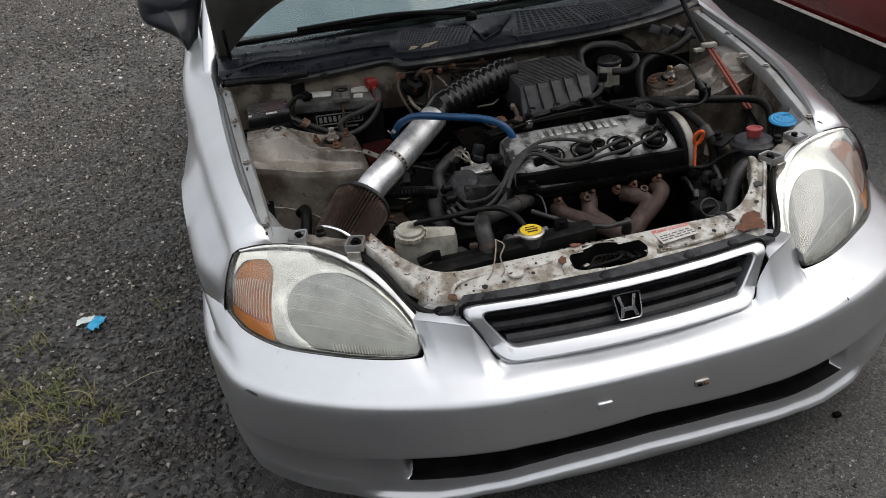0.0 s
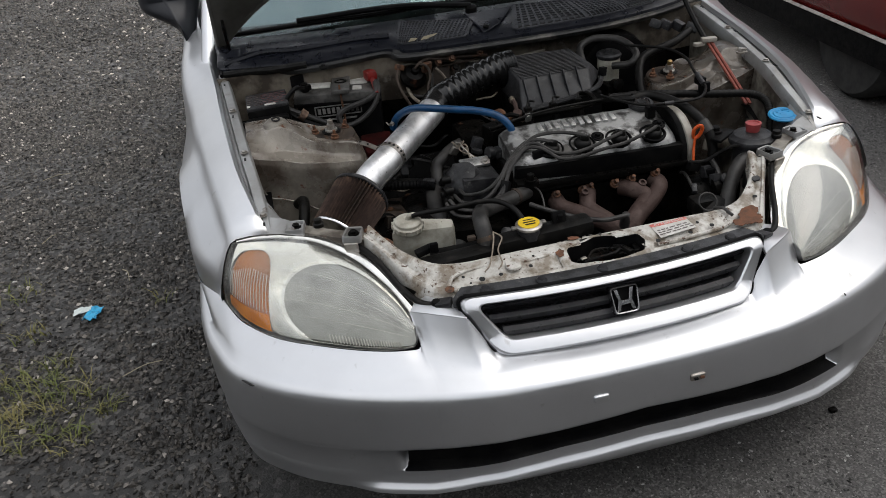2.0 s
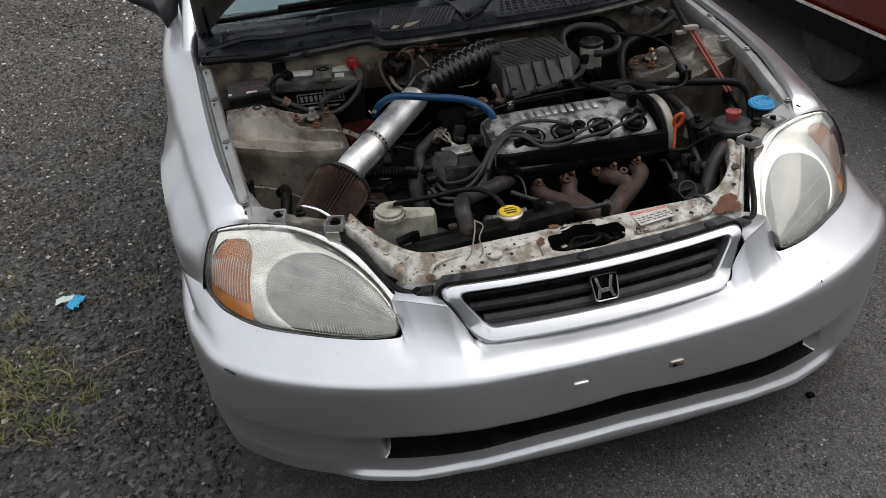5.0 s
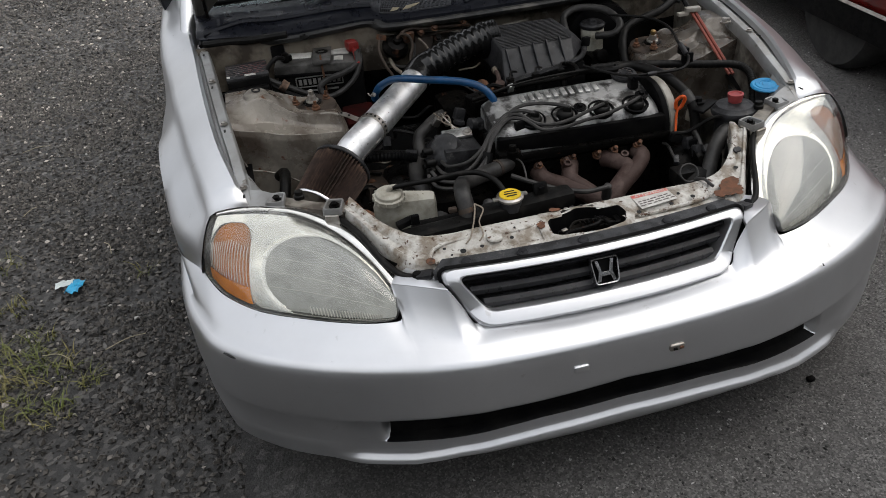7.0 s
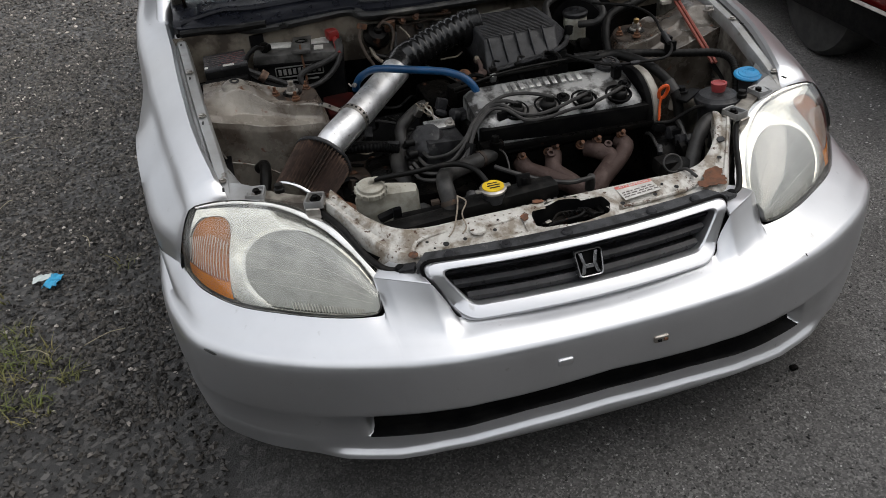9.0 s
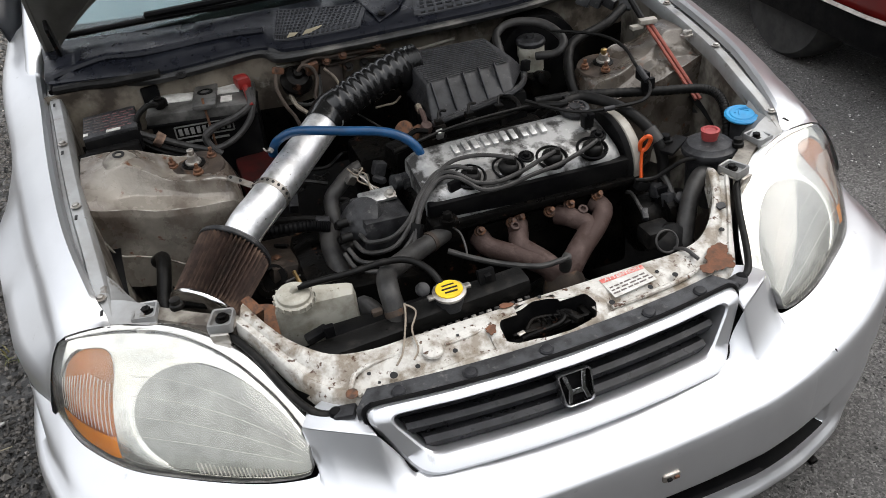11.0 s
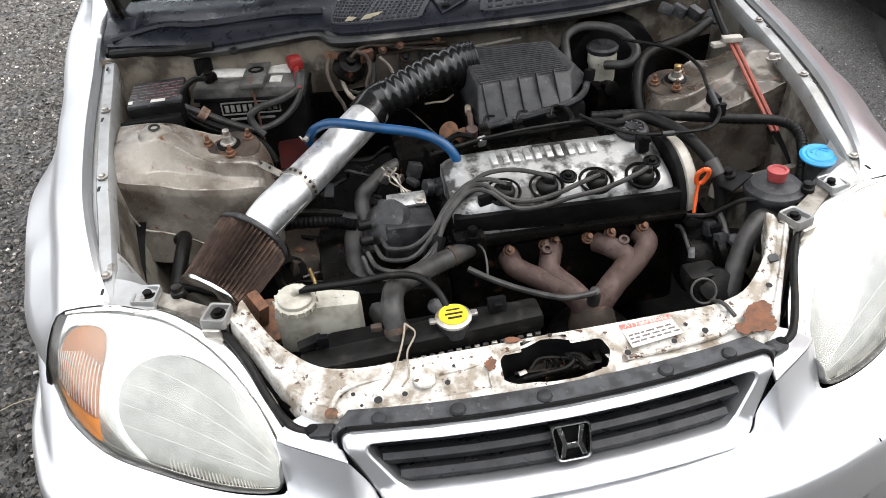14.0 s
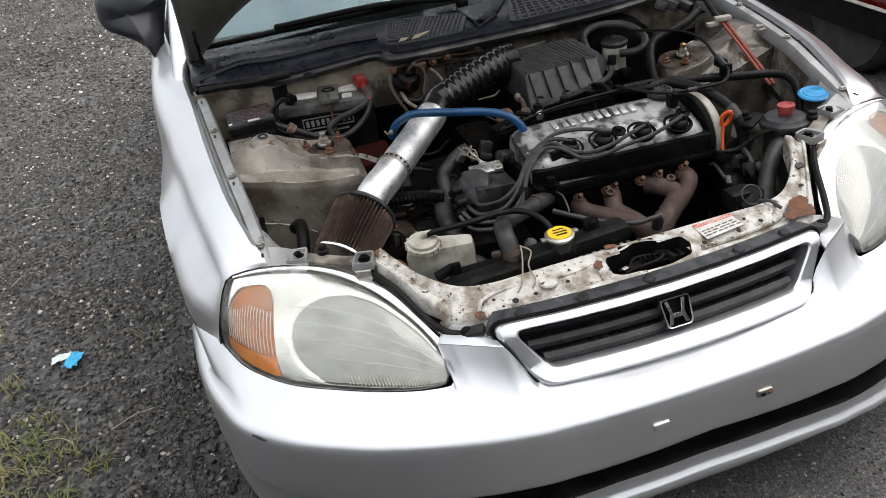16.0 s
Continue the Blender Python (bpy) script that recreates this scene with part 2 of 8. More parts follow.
def lens_material():
    """Thin clear plastic: mostly see-through, a little white haze, and a gloss that grows at grazing angles."""
    m = surf("hazy_lens", (0.86, 0.86, 0.83), 0.35)
    n, l = m.node_tree.nodes, m.node_tree.links
    clear, gloss, fres, haze, top = n.new("ShaderNodeBsdfTransparent"), n.new("ShaderNodeBsdfGlossy"), n.new("ShaderNodeLayerWeight"), n.new("ShaderNodeMixShader"), n.new("ShaderNodeMixShader")
    clear.inputs["Color"].default_value = (0.97, 0.97, 0.955, 1)
    gloss.inputs["Roughness"].default_value = 0.08
    fres.inputs["Blend"].default_value = 0.12
    cloud, fac = n.new("ShaderNodeTexNoise"), n.new("ShaderNodeMapRange")
    cloud.inputs["Scale"].default_value = 9.0
    co = n.new("ShaderNodeTexCoord")
    l.new(co.outputs["Object"], cloud.inputs["Vector"])
    fac.inputs[1].default_value, fac.inputs[2].default_value, fac.inputs[3].default_value, fac.inputs[4].default_value = 0.35, 0.7, 0.005, 0.045
    l.new(cloud.outputs["Fac"], fac.inputs[0])
    l.new(fac.outputs[0], haze.inputs[0])
    l.new(clear.outputs[0], haze.inputs[1])
    l.new(n["Principled BSDF"].outputs[0], haze.inputs[2])
    l.new(fres.outputs["Facing"], top.inputs[0])
    l.new(haze.outputs[0], top.inputs[1])
    l.new(gloss.outputs[0], top.inputs[2])
    l.new(top.outputs[0], n["Material Output"].inputs["Surface"])
    return m


LENS = lens_material()
REFLECT = surf("lamp_reflector", (0.37, 0.372, 0.358), 0.40, 0.65, (0.22, 0.223, 0.214), 14, (0.36, 0.62), spec=0.4)
LAMP_WHITE = surf("lamp_housing", (0.80, 0.79, 0.755), 0.12, 0.95, (0.60, 0.59, 0.545), 9, (0.40, 0.62), rvar=0.04)
LAMP_EDGE = surf("lamp_edge", (0.16, 0.16, 0.155), 0.4, 0.2, (0.05, 0.05, 0.048), 30, (0.4, 0.6))
AMBER = surf("amber_lens", (0.72, 0.235, 0.008), 0.25, 0.0, (0.60, 0.17, 0.004), 14, coat=0.4)
AMBER_DIM = surf("faded_amber", (0.58, 0.21, 0.050), 0.22, 0.35, (0.36, 0.16, 0.060), 9, (0.40, 0.62))
# glass tint and blue-grey interior stand in for sky reflected in the windscreen
GLASS = surf("glass", (0.74, 0.87, 0.88), 0.02, 0.0, trans=1.0, ior=1.5)
DARK_IN = surf("sky_tinted_interior", (0.11, 0.15, 0.17), 0.7, 0.0, (0.15, 0.19, 0.21), 6)
FOAM = surf("hood_underside", (0.105, 0.10, 0.088), 0.5, 0.1, (0.05, 0.047, 0.040), 6, (0.4, 0.7), bump=0.1)
RED_PAINT = surf("red_paint", (0.17, 0.012, 0.010), 0.25, 0.0, (0.14, 0.010, 0.009), 3, coat=0.4)
TYRE = surf("tyre", (0.022, 0.022, 0.022), 0.75, 0.0, (0.04, 0.039, 0.037), 20, bump=0.3, bscale=90)
RIM = surf("alloy", (0.5, 0.5, 0.5), 0.35, 0.9, (0.4, 0.4, 0.4), 20)
RAG = surf("blue_wrapper", (0.02, 0.36, 0.62), 0.35, 0.0, (0.03, 0.28, 0.5), 40)
RAG_W = surf("pale_wrapper", (0.62, 0.68, 0.66), 0.4)
CLEAR_PL = surf("clear_plastic", (0.34, 0.32, 0.28), 0.35, 0.0, (0.22, 0.2, 0.17), 25)
GRASS = surf("grass_blades", (0.105, 0.125, 0.026), 0.6, 0.0, (0.19, 0.165, 0.06), 9, (0.4, 0.6))
STRAW = surf("dry_stalk", (0.33, 0.29, 0.2), 0.7)
UNSEEN_WALL = surf("unseen_dark_wall", (0.07, 0.072, 0.062), 0.9, 0.0, (0.035, 0.038, 0.03), 2.0, bump=0.4, bscale=60)
WHITE_CHIP = surf("white_chip", (0.42, 0.41, 0.385), 0.6, 0.0, (0.3, 0.29, 0.27), 50)


def island_stone(name, dark, light, pale, rough=0.85, first=0.972):
    """Loose stones: each its own shade, a few of them pale."""
    m = surf(name, dark, rough, bump=0.4, bscale=220)
    n, l = m.node_tree.nodes, m.node_tree.links
    geo, r = n.new("ShaderNodeNewGeometry"), n.new("ShaderNodeValToRGB")
    e = r.color_ramp.elements
    e[0].position, e[0].color, e[1].position, e[1].color = 0.0, (*dark, 1), min(0.84, first - 0.05), (*light, 1)
    for pos, c in ((first, tuple(1.5 * v for v in light)), (0.2 + 0.8 * first + 0.016 if first < 0.95 else 0.996, pale)):
        x = e.new(pos)
        x.color = (*c, 1)
    l.new(geo.outputs["Random Per Island"], r.inputs["Fac"])
    # far stones painted paler for the sheen they catch at a low angle
    co, sep, far_sheen, mix = n.new("ShaderNodeTexCoord"), n.new("ShaderNodeSeparateXYZ"), n.new("ShaderNodeMapRange"), n.new("ShaderNodeMix")
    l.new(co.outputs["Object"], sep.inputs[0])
    far_sheen.inputs[1].default_value, far_sheen.inputs[2].default_value, far_sheen.inputs[3].default_value, far_sheen.inputs[4].default_value = 0.0, 3.2, 0.7, 1.8
    l.new(sep.outputs[1], far_sheen.inputs[0])
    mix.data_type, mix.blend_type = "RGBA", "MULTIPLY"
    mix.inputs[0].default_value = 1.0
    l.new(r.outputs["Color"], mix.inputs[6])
    l.new(far_sheen.outputs[0], mix.inputs[7])
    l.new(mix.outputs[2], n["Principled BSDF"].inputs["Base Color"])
    return m


STONES = island_stone("gravel_stones", (0.004, 0.0037, 0.0033), (0.090, 0.081, 0.071), (0.42, 0.38, 0.34), 0.5)
CHIPS = island_stone("asphalt_chips", (0.012, 0.0115, 0.011), (0.11, 0.106, 0.10), (0.50, 0.49, 0.47), 0.6, 0.92)


def ground_material():
    m = bpy.data.materials.new("gravel_and_asphalt")
    m.use_nodes = True
    n, l = m.node_tree.nodes, m.node_tree.links
    p = n["Principled BSDF"]
    co = n.new("ShaderNodeTexCoord")

    def tex(kind, s, **kw):
        t = n.new(kind)
        t.inputs["Scale"].default_value = s
        for k, v in kw.items():
            t.inputs[k].default_value = v
        l.new(co.outputs["Object"], t.inputs["Vector"])
        return t

    def ramp(fac, stops):
        r = n.new("ShaderNodeValToRGB")
        e = r.color_ramp.elements
        e[0].position, e[0].color = stops[0][0], (*stops[0][1], 1)
        e[1].position, e[1].color = stops[-1][0], (*stops[-1][1], 1)
        for pos, c in stops[1:-1]:
            e.new(pos).color = (*c, 1)
        l.new(fac, r.inputs["Fac"])
        return r.outputs["Color"]

    fine = tex("ShaderNodeTexVoronoi", 230.0)
    coarse = tex("ShaderNodeTexVoronoi", 62.0)
    broad = tex("ShaderNodeTexNoise", 1.7, Detail=6.0)
    grain = tex("ShaderNodeTexNoise", 140.0, Detail=6.0, Roughness=0.7)
    asphalt = ramp(fine.outputs["Color"], [(0.0, (0.026, 0.025, 0.0245)), (0.6, (0.11, 0.107, 0.104)), (0.93, (0.24, 0.235, 0.23)), (1.0, (0.42, 0.41, 0.39))])
    gravel = ramp(coarse.outputs["Color"], [(0.0, (0.008, 0.0077, 0.0073)), (0.6, (0.030, 0.0285, 0.027)), (1.0, (0.14, 0.134, 0.127))])
    sep = n.new("ShaderNodeSeparateXYZ")
    l.new(co.outputs["Object"], sep.inputs[0])
    add = n.new("ShaderNodeMath")
    add.operation = "MULTIPLY_ADD"
    l.new(broad.outputs["Fac"], add.inputs[0])
    add.inputs[1].default_value = 0.9
    l.new(sep.outputs[0], add.inputs[2])
    side = n.new("ShaderNodeMapRange")
    side.inputs[1].default_value, side.inputs[2].default_value = -0.45, 0.15
    l.new(add.outputs[0], side.inputs[0])
    mix = n.new("ShaderNodeMix")
    mix.data_type = "RGBA"
    l.new(side.outputs[0], mix.inputs[0])
    l.new(gravel, mix.inputs[6])
    l.new(asphalt, mix.inputs[7])
    tone = n.new("ShaderNodeMix")
    tone.data_type, tone.blend_type = "RGBA", "MULTIPLY"
    tone.inputs[0].default_value = 1.0
    l.new(mix.outputs[2], tone.inputs[6])
    l.new(ramp(broad.outputs["Fac"], [(0.3, (0.72, 0.70, 0.68)), (0.7, (1.25, 1.24, 1.22))]), tone.inputs[7])
    # grazing sky sheen painted in: dark near the bumper, paler up the yard
    far_sheen = n.new("ShaderNodeMapRange")
    far_sheen.inputs[1].default_value, far_sheen.inputs[2].default_value, far_sheen.inputs[3].default_value, far_sheen.inputs[4].default_value = 0.0, 3.2, 0.66, 1.6
    l.new(sep.outputs[1], far_sheen.inputs[0])
    sheened = n.new("ShaderNodeMix")
    sheened.data_type, sheened.blend_type = "RGBA", "MULTIPLY"
    sheened.inputs[0].default_value = 1.0
    l.new(tone.outputs[2], sheened.inputs[6])
    l.new(far_sheen.outputs[0], sheened.inputs[7])
    l.new(sheened.outputs[2], p.inputs["Base Color"])
    p.inputs["Roughness"].default_value = 0.62
    bump = n.new("ShaderNodeBump")
    bump.inputs["Strength"].default_value, bump.inputs["Distance"].default_value = 0.9, 0.004
    hsum = n.new("ShaderNodeMath")
    hsum.operation = "ADD"
    l.new(broad.outputs["Fac"], hsum.inputs[0])
    l.new(grain.outputs["Fac"], hsum.inputs[1])
    l.new(hsum.outputs[0], bump.inputs["Height"])
    l.new(bump.outputs["Normal"], p.inputs["Normal"])
    return m


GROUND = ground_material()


# ---- mesh tools ----
def lin(a, b, n):
    return [a + (b - a) * k / (n - 1) for k in range(n)]


def V(*a):
    return Vector(a)


def thing(name, label, category, at=(0, 0, 0), group="", kind=""):
    ob = new(name)
    ob.location = at
    return tagged(ob, label, category, group, kind)


def part(name, bm, mat, parent=None, label="", angle=38):
    """Link a bmesh as one mesh object under a thing or a part; its points are in world metres."""
    bmesh.ops.recalc_face_normals(bm, faces=bm.faces)
    me = bpy.data.meshes.new(name)
    bm.to_mesh(me)
    bm.free()
    me.materials.append(mat)
    me.shade_smooth()
    me.set_sharp_from_angle(angle=radians(angle))
    ob = new(name, me)
    if parent is not None:
        base = Vector((0, 0, 0))
        up = parent
        while up is not None:
            base += up.location
            up = up.parent
        ob.parent = parent
        ob.location = -base
    if label:
        ob["label"] = label
    return ob


def cr(pts, n):
    """n points along a smooth curve through pts."""
    p = [Vector(q) for q in pts]
    p = [2 * p[0] - p[1]] + p + [2 * p[-1] - p[-2]]
    out = []
    for k in range(n):
        t = k / (n - 1) * (len(p) - 3)
        i = min(int(t), len(p) - 4)
        u = t - i
        a, b, c, d = p[i:i + 4]
        out.append(0.5 * (2 * b + (c - a) * u + (2 * a - 5 * b + 4 * c - d) * u * u + (3 * b - a - 3 * c + d) * u ** 3))
    return out


def loft(rows, bm=None, close_u=False, close_v=False, caps=False):
    bm = bm or bmesh.new()
    vs = [[bm.verts.new(q) for q in row] for row in rows]
    nr, nc = len(vs), len(vs[0])
    for i in range(nr if close_v else nr - 1):
        for j in range(nc if close_u else nc - 1):
            a, b = vs[i], vs[(i + 1) % nr]
            quad = (a[j], a[(j + 1) % nc], b[(j + 1) % nc], b[j])
            if len(set(quad)) == 4:
                bm.faces.new(quad)
    if caps:
        bm.faces.new(vs[0])
        bm.faces.new(vs[-1])
    return bm


def tube(pts, r, n=10, steps=None, bm=None, caps=True):
    """A round tube along a smooth curve; r is a radius or a function of the way along (0 to 1)."""
    k = steps or max(8, 5 * len(pts))
    c = cr(pts, k) if len(pts) > 2 else [Vector(pts[0]).lerp(Vector(pts[1]), i / (k - 1)) for i in range(k)]
    side, rows = None, []
    for i, q in enumerate(c):
        way = (c[min(i + 1, k - 1)] - c[max(i - 1, 0)]).normalized()
        if side is None:
            side = way.orthogonal().normalized()
        side = (side - way * side.dot(way)).normalized()
        up = way.cross(side)
        rr = r(i / (k - 1)) if callable(r) else r
        rows.append([q + rr * (math.cos(a) * side + math.sin(a) * up) for a in (2 * math.pi * j / n for j in range(n))])
    return loft(rows, bm, close_u=True, caps=caps)


def lathe(profile, at, axis=(0, 0, 1), n=28, bm=None, caps=True):
    """Turn (radius, height) pairs round an axis."""
    q = Vector(axis).to_track_quat("Z", "Y")
    at = Vector(at)
    rows = [[at + q @ V(r * math.cos(2 * math.pi * j / n), r * math.sin(2 * math.pi * j / n), h) for j in range(n)] for r, h in profile]
    return loft(rows, bm, close_u=True, caps=caps)


def box(c, size, bev=0.004, rot=(0, 0, 0), bm=None, seg=2):
    """A block with rounded edges."""
    b = bmesh.new()
    bmesh.ops.create_cube(b, size=1)
    for v in b.verts:
        v.co = V(v.co.x * size[0], v.co.y * size[1], v.co.z * size[2])
    if bev:
        bmesh.ops.bevel(b, geom=b.edges[:], offset=bev, segments=seg, affect="EDGES", profile=0.6)
    m = pose(*c, *rot)
    for v in b.verts:
        v.co = m @ v.co
    if bm is None:
        return b
    return join(bm, b)


def join(bm, other):
    me = bpy.data.meshes.new("join")
    other.to_mesh(me)
    other.free()
    bm.from_mesh(me)
    bpy.data.meshes.remove(me)
    return bm


def hexa(c, bev=0.004, bm=None):
    """A block from eight corners: four below, four above, both going round."""
    b = bmesh.new()
    v = [b.verts.new(q) for q in c]
    for f in ((3, 2, 1, 0), (4, 5, 6, 7), (0, 1, 5, 4), (1, 2, 6, 5), (2, 3, 7, 6), (3, 0, 4, 7)):
        b.faces.new([v[i] for i in f])
    if bev:
        bmesh.ops.bevel(b, geom=b.edges[:], offset=bev, segments=2, affect="EDGES", profile=0.6)
    return b if bm is None else join(bm, b)


def slab(pts, depth, bev=0.0, bm=None):
    """A plate over an outline, thickened by the vector depth."""
    b = bmesh.new()
    f = b.faces.new([b.verts.new(q) for q in pts])
    ext = bmesh.ops.extrude_face_region(b, geom=[f])
    for v in ext["geom"]:
        if isinstance(v, bmesh.types.BMVert):
            v.co += Vector(depth)
    if bev:
        bmesh.ops.bevel(b, geom=b.edges[:], offset=bev, segments=1, affect="EDGES")
    return b if bm is None else join(bm, b)


def bolt(at, r=0.007, h=0.006, axis=(0, 0, 1), bm=None, flange=1.5):
    """A hexagon head on a flange."""
    bm = lathe([(r * flange, 0), (r * flange, h * 0.3), (r * 1.02, h * 0.35)], at, axis, 16, bm)
    q = Vector(axis).normalized()
    return lathe([(r, h * 0.3), (r, h * 0.9), (r * 0.85, h)], Vector(at) + q * 0.0003, axis, 6, bm)


def thick(bm, d):
    """Give an open sheet a thickness d along its normals."""
    bmesh.ops.recalc_face_normals(bm, faces=bm.faces)
    bmesh.ops.solidify(bm, geom=bm.faces[:], thickness=d)
    return bm


def mirror(p):
    return V(-p[0], p[1], p[2])


def rpoly(pts, radius, n=6):
    """A flat outline with rounded corners."""
    out = []
    k = len(pts)
    for i in range(k):
        a, b, c = Vector(pts[i - 1]), Vector(pts[i]), Vector(pts[(i + 1) % k])
        r = radius[i] if isinstance(radius, (list, tuple)) else radius
        u, w = (a - b).normalized() * r, (c - b).normalized() * r
        for j in range(n):
            t = j / (n - 1)
            out.append((1 - t) ** 2 * (b + u) + 2 * t * (1 - t) * b + t * t * (b + w))
    return out

# ---- ground ----
def ground_height(x, y):
    h = 0.012 * noise.noise((x * 0.9, y * 0.9, 3.1)) + 0.004 * noise.noise((x * 5, y * 5, 1.7))
    return h if abs(x) < 6 else 0.0


xs = sorted({round(-3 + 0.06 * i, 3) for i in range(101)} | {-300, -80, -25, -9, -5, 5, 9, 25, 80, 300})
ys = sorted({round(-1.5 + 0.06 * i, 3) for i in range(101)} | {-300, -80, -25, -9, -4, 7, 12, 25, 80, 300})
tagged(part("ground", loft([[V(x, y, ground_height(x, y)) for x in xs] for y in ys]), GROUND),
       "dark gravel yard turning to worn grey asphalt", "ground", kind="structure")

# unseen wall added behind the camera to darken low reflections
tagged(part("wall_yard", box((0, -8.0, 1.9), (34, 0.3, 4.0), 0.02), UNSEEN_WALL), "unseen plain dark wall added to darken reflections", "wall", kind="structure")

# ---- the silver car ----
car = thing("car", "silver hatchback with its hood open over a grimy engine bay", "car")

# half of the bumper, from the middle to the wheel arch: the front line in plan, the cover's upper edge (round the grille,
# up between grille and lamp, under the lamp, along the fender seam), and the crease below the nose facet where there is one
STATIONS = [((0, -0.128), (0, -0.040, 0.424), None), ((0.10, -0.127), (0.125, -0.036, 0.426), None), ((0.20, -0.122), (0.255, -0.022, 0.431), None),
            ((0.255, -0.117), (0.281, -0.014, 0.438), (0.277, -0.045, 0.4255)), ((0.28, -0.115), (0.300, -0.004, 0.472), (0.299, -0.050, 0.4245)),
            ((0.305, -0.112), (0.319, -0.001, 0.507), (0.318, -0.045, 0.4265)), ((0.345, -0.104), (0.360, 0.024, 0.508), (0.352, -0.028, 0.4305)),
            ((0.385, -0.094), (0.400, 0.050, 0.508), (0.388, -0.006, 0.4350)), ((0.405, -0.088), (0.422, 0.070, 0.503), (0.404, 0.006, 0.4370)),
            ((0.412, -0.0855), (0.419, 0.047, 0.478), (0.411, 0.010, 0.4390)), ((0.42, -0.083), (0.412, 0.0215, 0.4495), (0.418, 0.012, 0.4400)), ((0.45, -0.073), (0.455, 0.025, 0.447), None),
            ((0.52, -0.047), (0.52, 0.051, 0.4462), None), ((0.60, -0.010), (0.60, 0.099, 0.4442), None), ((0.69, 0.045), (0.69, 0.162, 0.4442), None),
            ((0.76, 0.106), (0.757, 0.240, 0.4485), None), ((0.80, 0.155), (0.787, 0.30, 0.456), None), ((0.825, 0.215), (0.803, 0.345, 0.463), None),
            ((0.850, 0.30), (0.845, 0.42, 0.462), None), ((0.864, 0.40), (0.860, 0.47, 0.461), None), ((0.872, 0.54), (0.868, 0.54, 0.46), None)]


def smooth_step(a, b, x):
    t = min(1, max(0, (x - a) / (b - a)))
    return t * t * (3 - 2 * t)


def slot_z(x):
    """Heights of the intake slot's upper and lower edges and of the lip's bright line."""
    x = abs(x)
    return (float(np.interp(x, [0, 0.18, 0.35, 0.51, 0.7], [0.296, 0.286, 0.280, 0.270, 0.262])),
            float(np.interp(x, [0, 0.18, 0.35, 0.466, 0.7], [0.243, 0.237, 0.220, 0.211, 0.205])),
            float(np.interp(x, [0, 0.18, 0.35, 0.44, 0.7], [0.203, 0.196, 0.180, 0.163, 0.160])))


def build_bumper(parent):
    bumper = part("front_bumper", bmesh.new(), SILVER, parent, "scuffed silver plastic bumper cover")
    n, last = 171, len(STATIONS) - 1
    half = cr([(x, y, 0) for (x, y), e, c in STATIONS], n)
    soft = cr([e for p, e, c in STATIONS], n)
    creases = []
    for (x, y), e, c in STATIONS:
        creases.append(Vector(c) if c else Vector(e).lerp(V(x, y, 0.405), 0.12) + V(0, 0, 0.0005))
    edge, crease = [], []
    for k in range(n):
        t = k / (n - 1) * last
        i = min(int(t), last - 1)
        edge.append(Vector(STATIONS[i][1]).lerp(Vector(STATIONS[i + 1][1]), t - i) if 2.5 < t < 10.2 else soft[k])
        crease.append(creases[i].lerp(creases[i + 1], t - i))
    for _ in range(10):
        crease = [q if k in (0, n - 1) else (crease[k - 1] + q * 2 + crease[k + 1]) / 4 for k, q in enumerate(crease)]
    cols, ways = [], []
    for k in range(n):
        p = half[k]
        t = (half[min(k + 1, n - 1)] - half[max(k - 1, 0)]).normalized()
        out = V(t.y, -t.x, 0)
        ways.append(out)
        x = p.x
        slot = 1 - smooth_step(0.484, 0.496, x)
        pan = 1 - smooth_step(0.535, 0.615, x)
        dep = 0.044 * slot + 0.003 * pan
        zt, zb, zl = slot_z(x)
        e, c = edge[k], crease[k]
        brim = p - out * 0.020 + V(0, 0, 0.4120)
        a, b = e.lerp(c, 0.38), c.lerp(brim, 0.55) + V(0, 0, 0.003)
        col = [e, e.lerp(c, 0.05), e.lerp(c, 0.2)]
        col += [a * (1 - w) ** 2 + c * (2 * w * (1 - w)) + b * w * w for w in (0.0, 0.2, 0.4, 0.6, 0.8, 1.0)]
        col.append(c.lerp(brim, 0.80) + V(0, 0, 0.003))
        col.append(brim)
        prof = [(-0.010, 0.4095), (-0.002, 0.4045), (0.0035, 0.396), (0.0058, 0.385), (0.0066, 0.370), (0.0066, 0.345), (0.0055, zt + 0.016), (0.004, zt + 0.004), (0.002, zt)]
        prof += [(-dep, zt - 0.004), (-dep, zb + 0.003), (-0.004 * pan - 0.018 * slot, zb), (-0.0042 * pan - 0.0013 * slot, zb - 0.0006), (-0.0045 * pan, zb - 0.0022)]
        low = zl - 0.146
        for z, bulge, plain in ((zb - 0.006, -0.0056, 0.001), (zl + 0.5 * (zb - zl), -0.0085, -0.001), (zl + 0.012, -0.0095, -0.003), (zl + 0.007, -0.0070, -0.0035), (zl + 0.001, 0.0, -0.0045), (zl - 0.004, 0.0035, -0.005), (zl - 0.010, 0.0045, -0.006),
                                (zl - 0.40 * low, -0.001, -0.011), (zl - 0.62 * low, -0.008, -0.019), (zl - 0.85 * low, -0.019, -0.031), (0.146, -0.045, -0.052)):
            prof.append((bulge * pan + plain * (1 - pan), z))
        for d, z in prof:
            col.append(p + out * d + V(0, 0, max(z, 0.146)))
        cols.append(col)
    full = [[mirror(q) for q in c] for c in reversed(cols[1:])] + cols
    bm = loft(full)
    bmesh.ops.recalc_face_normals(bm, faces=bm.faces)
    bm.to_mesh(bumper.data)
    bm.free()
    bumper.data.shade_smooth()
    bumper.data.set_sharp_from_angle(angle=radians(75))
    # black sheet painted for the slot's shade, carried over its lower ledge
    rows = []
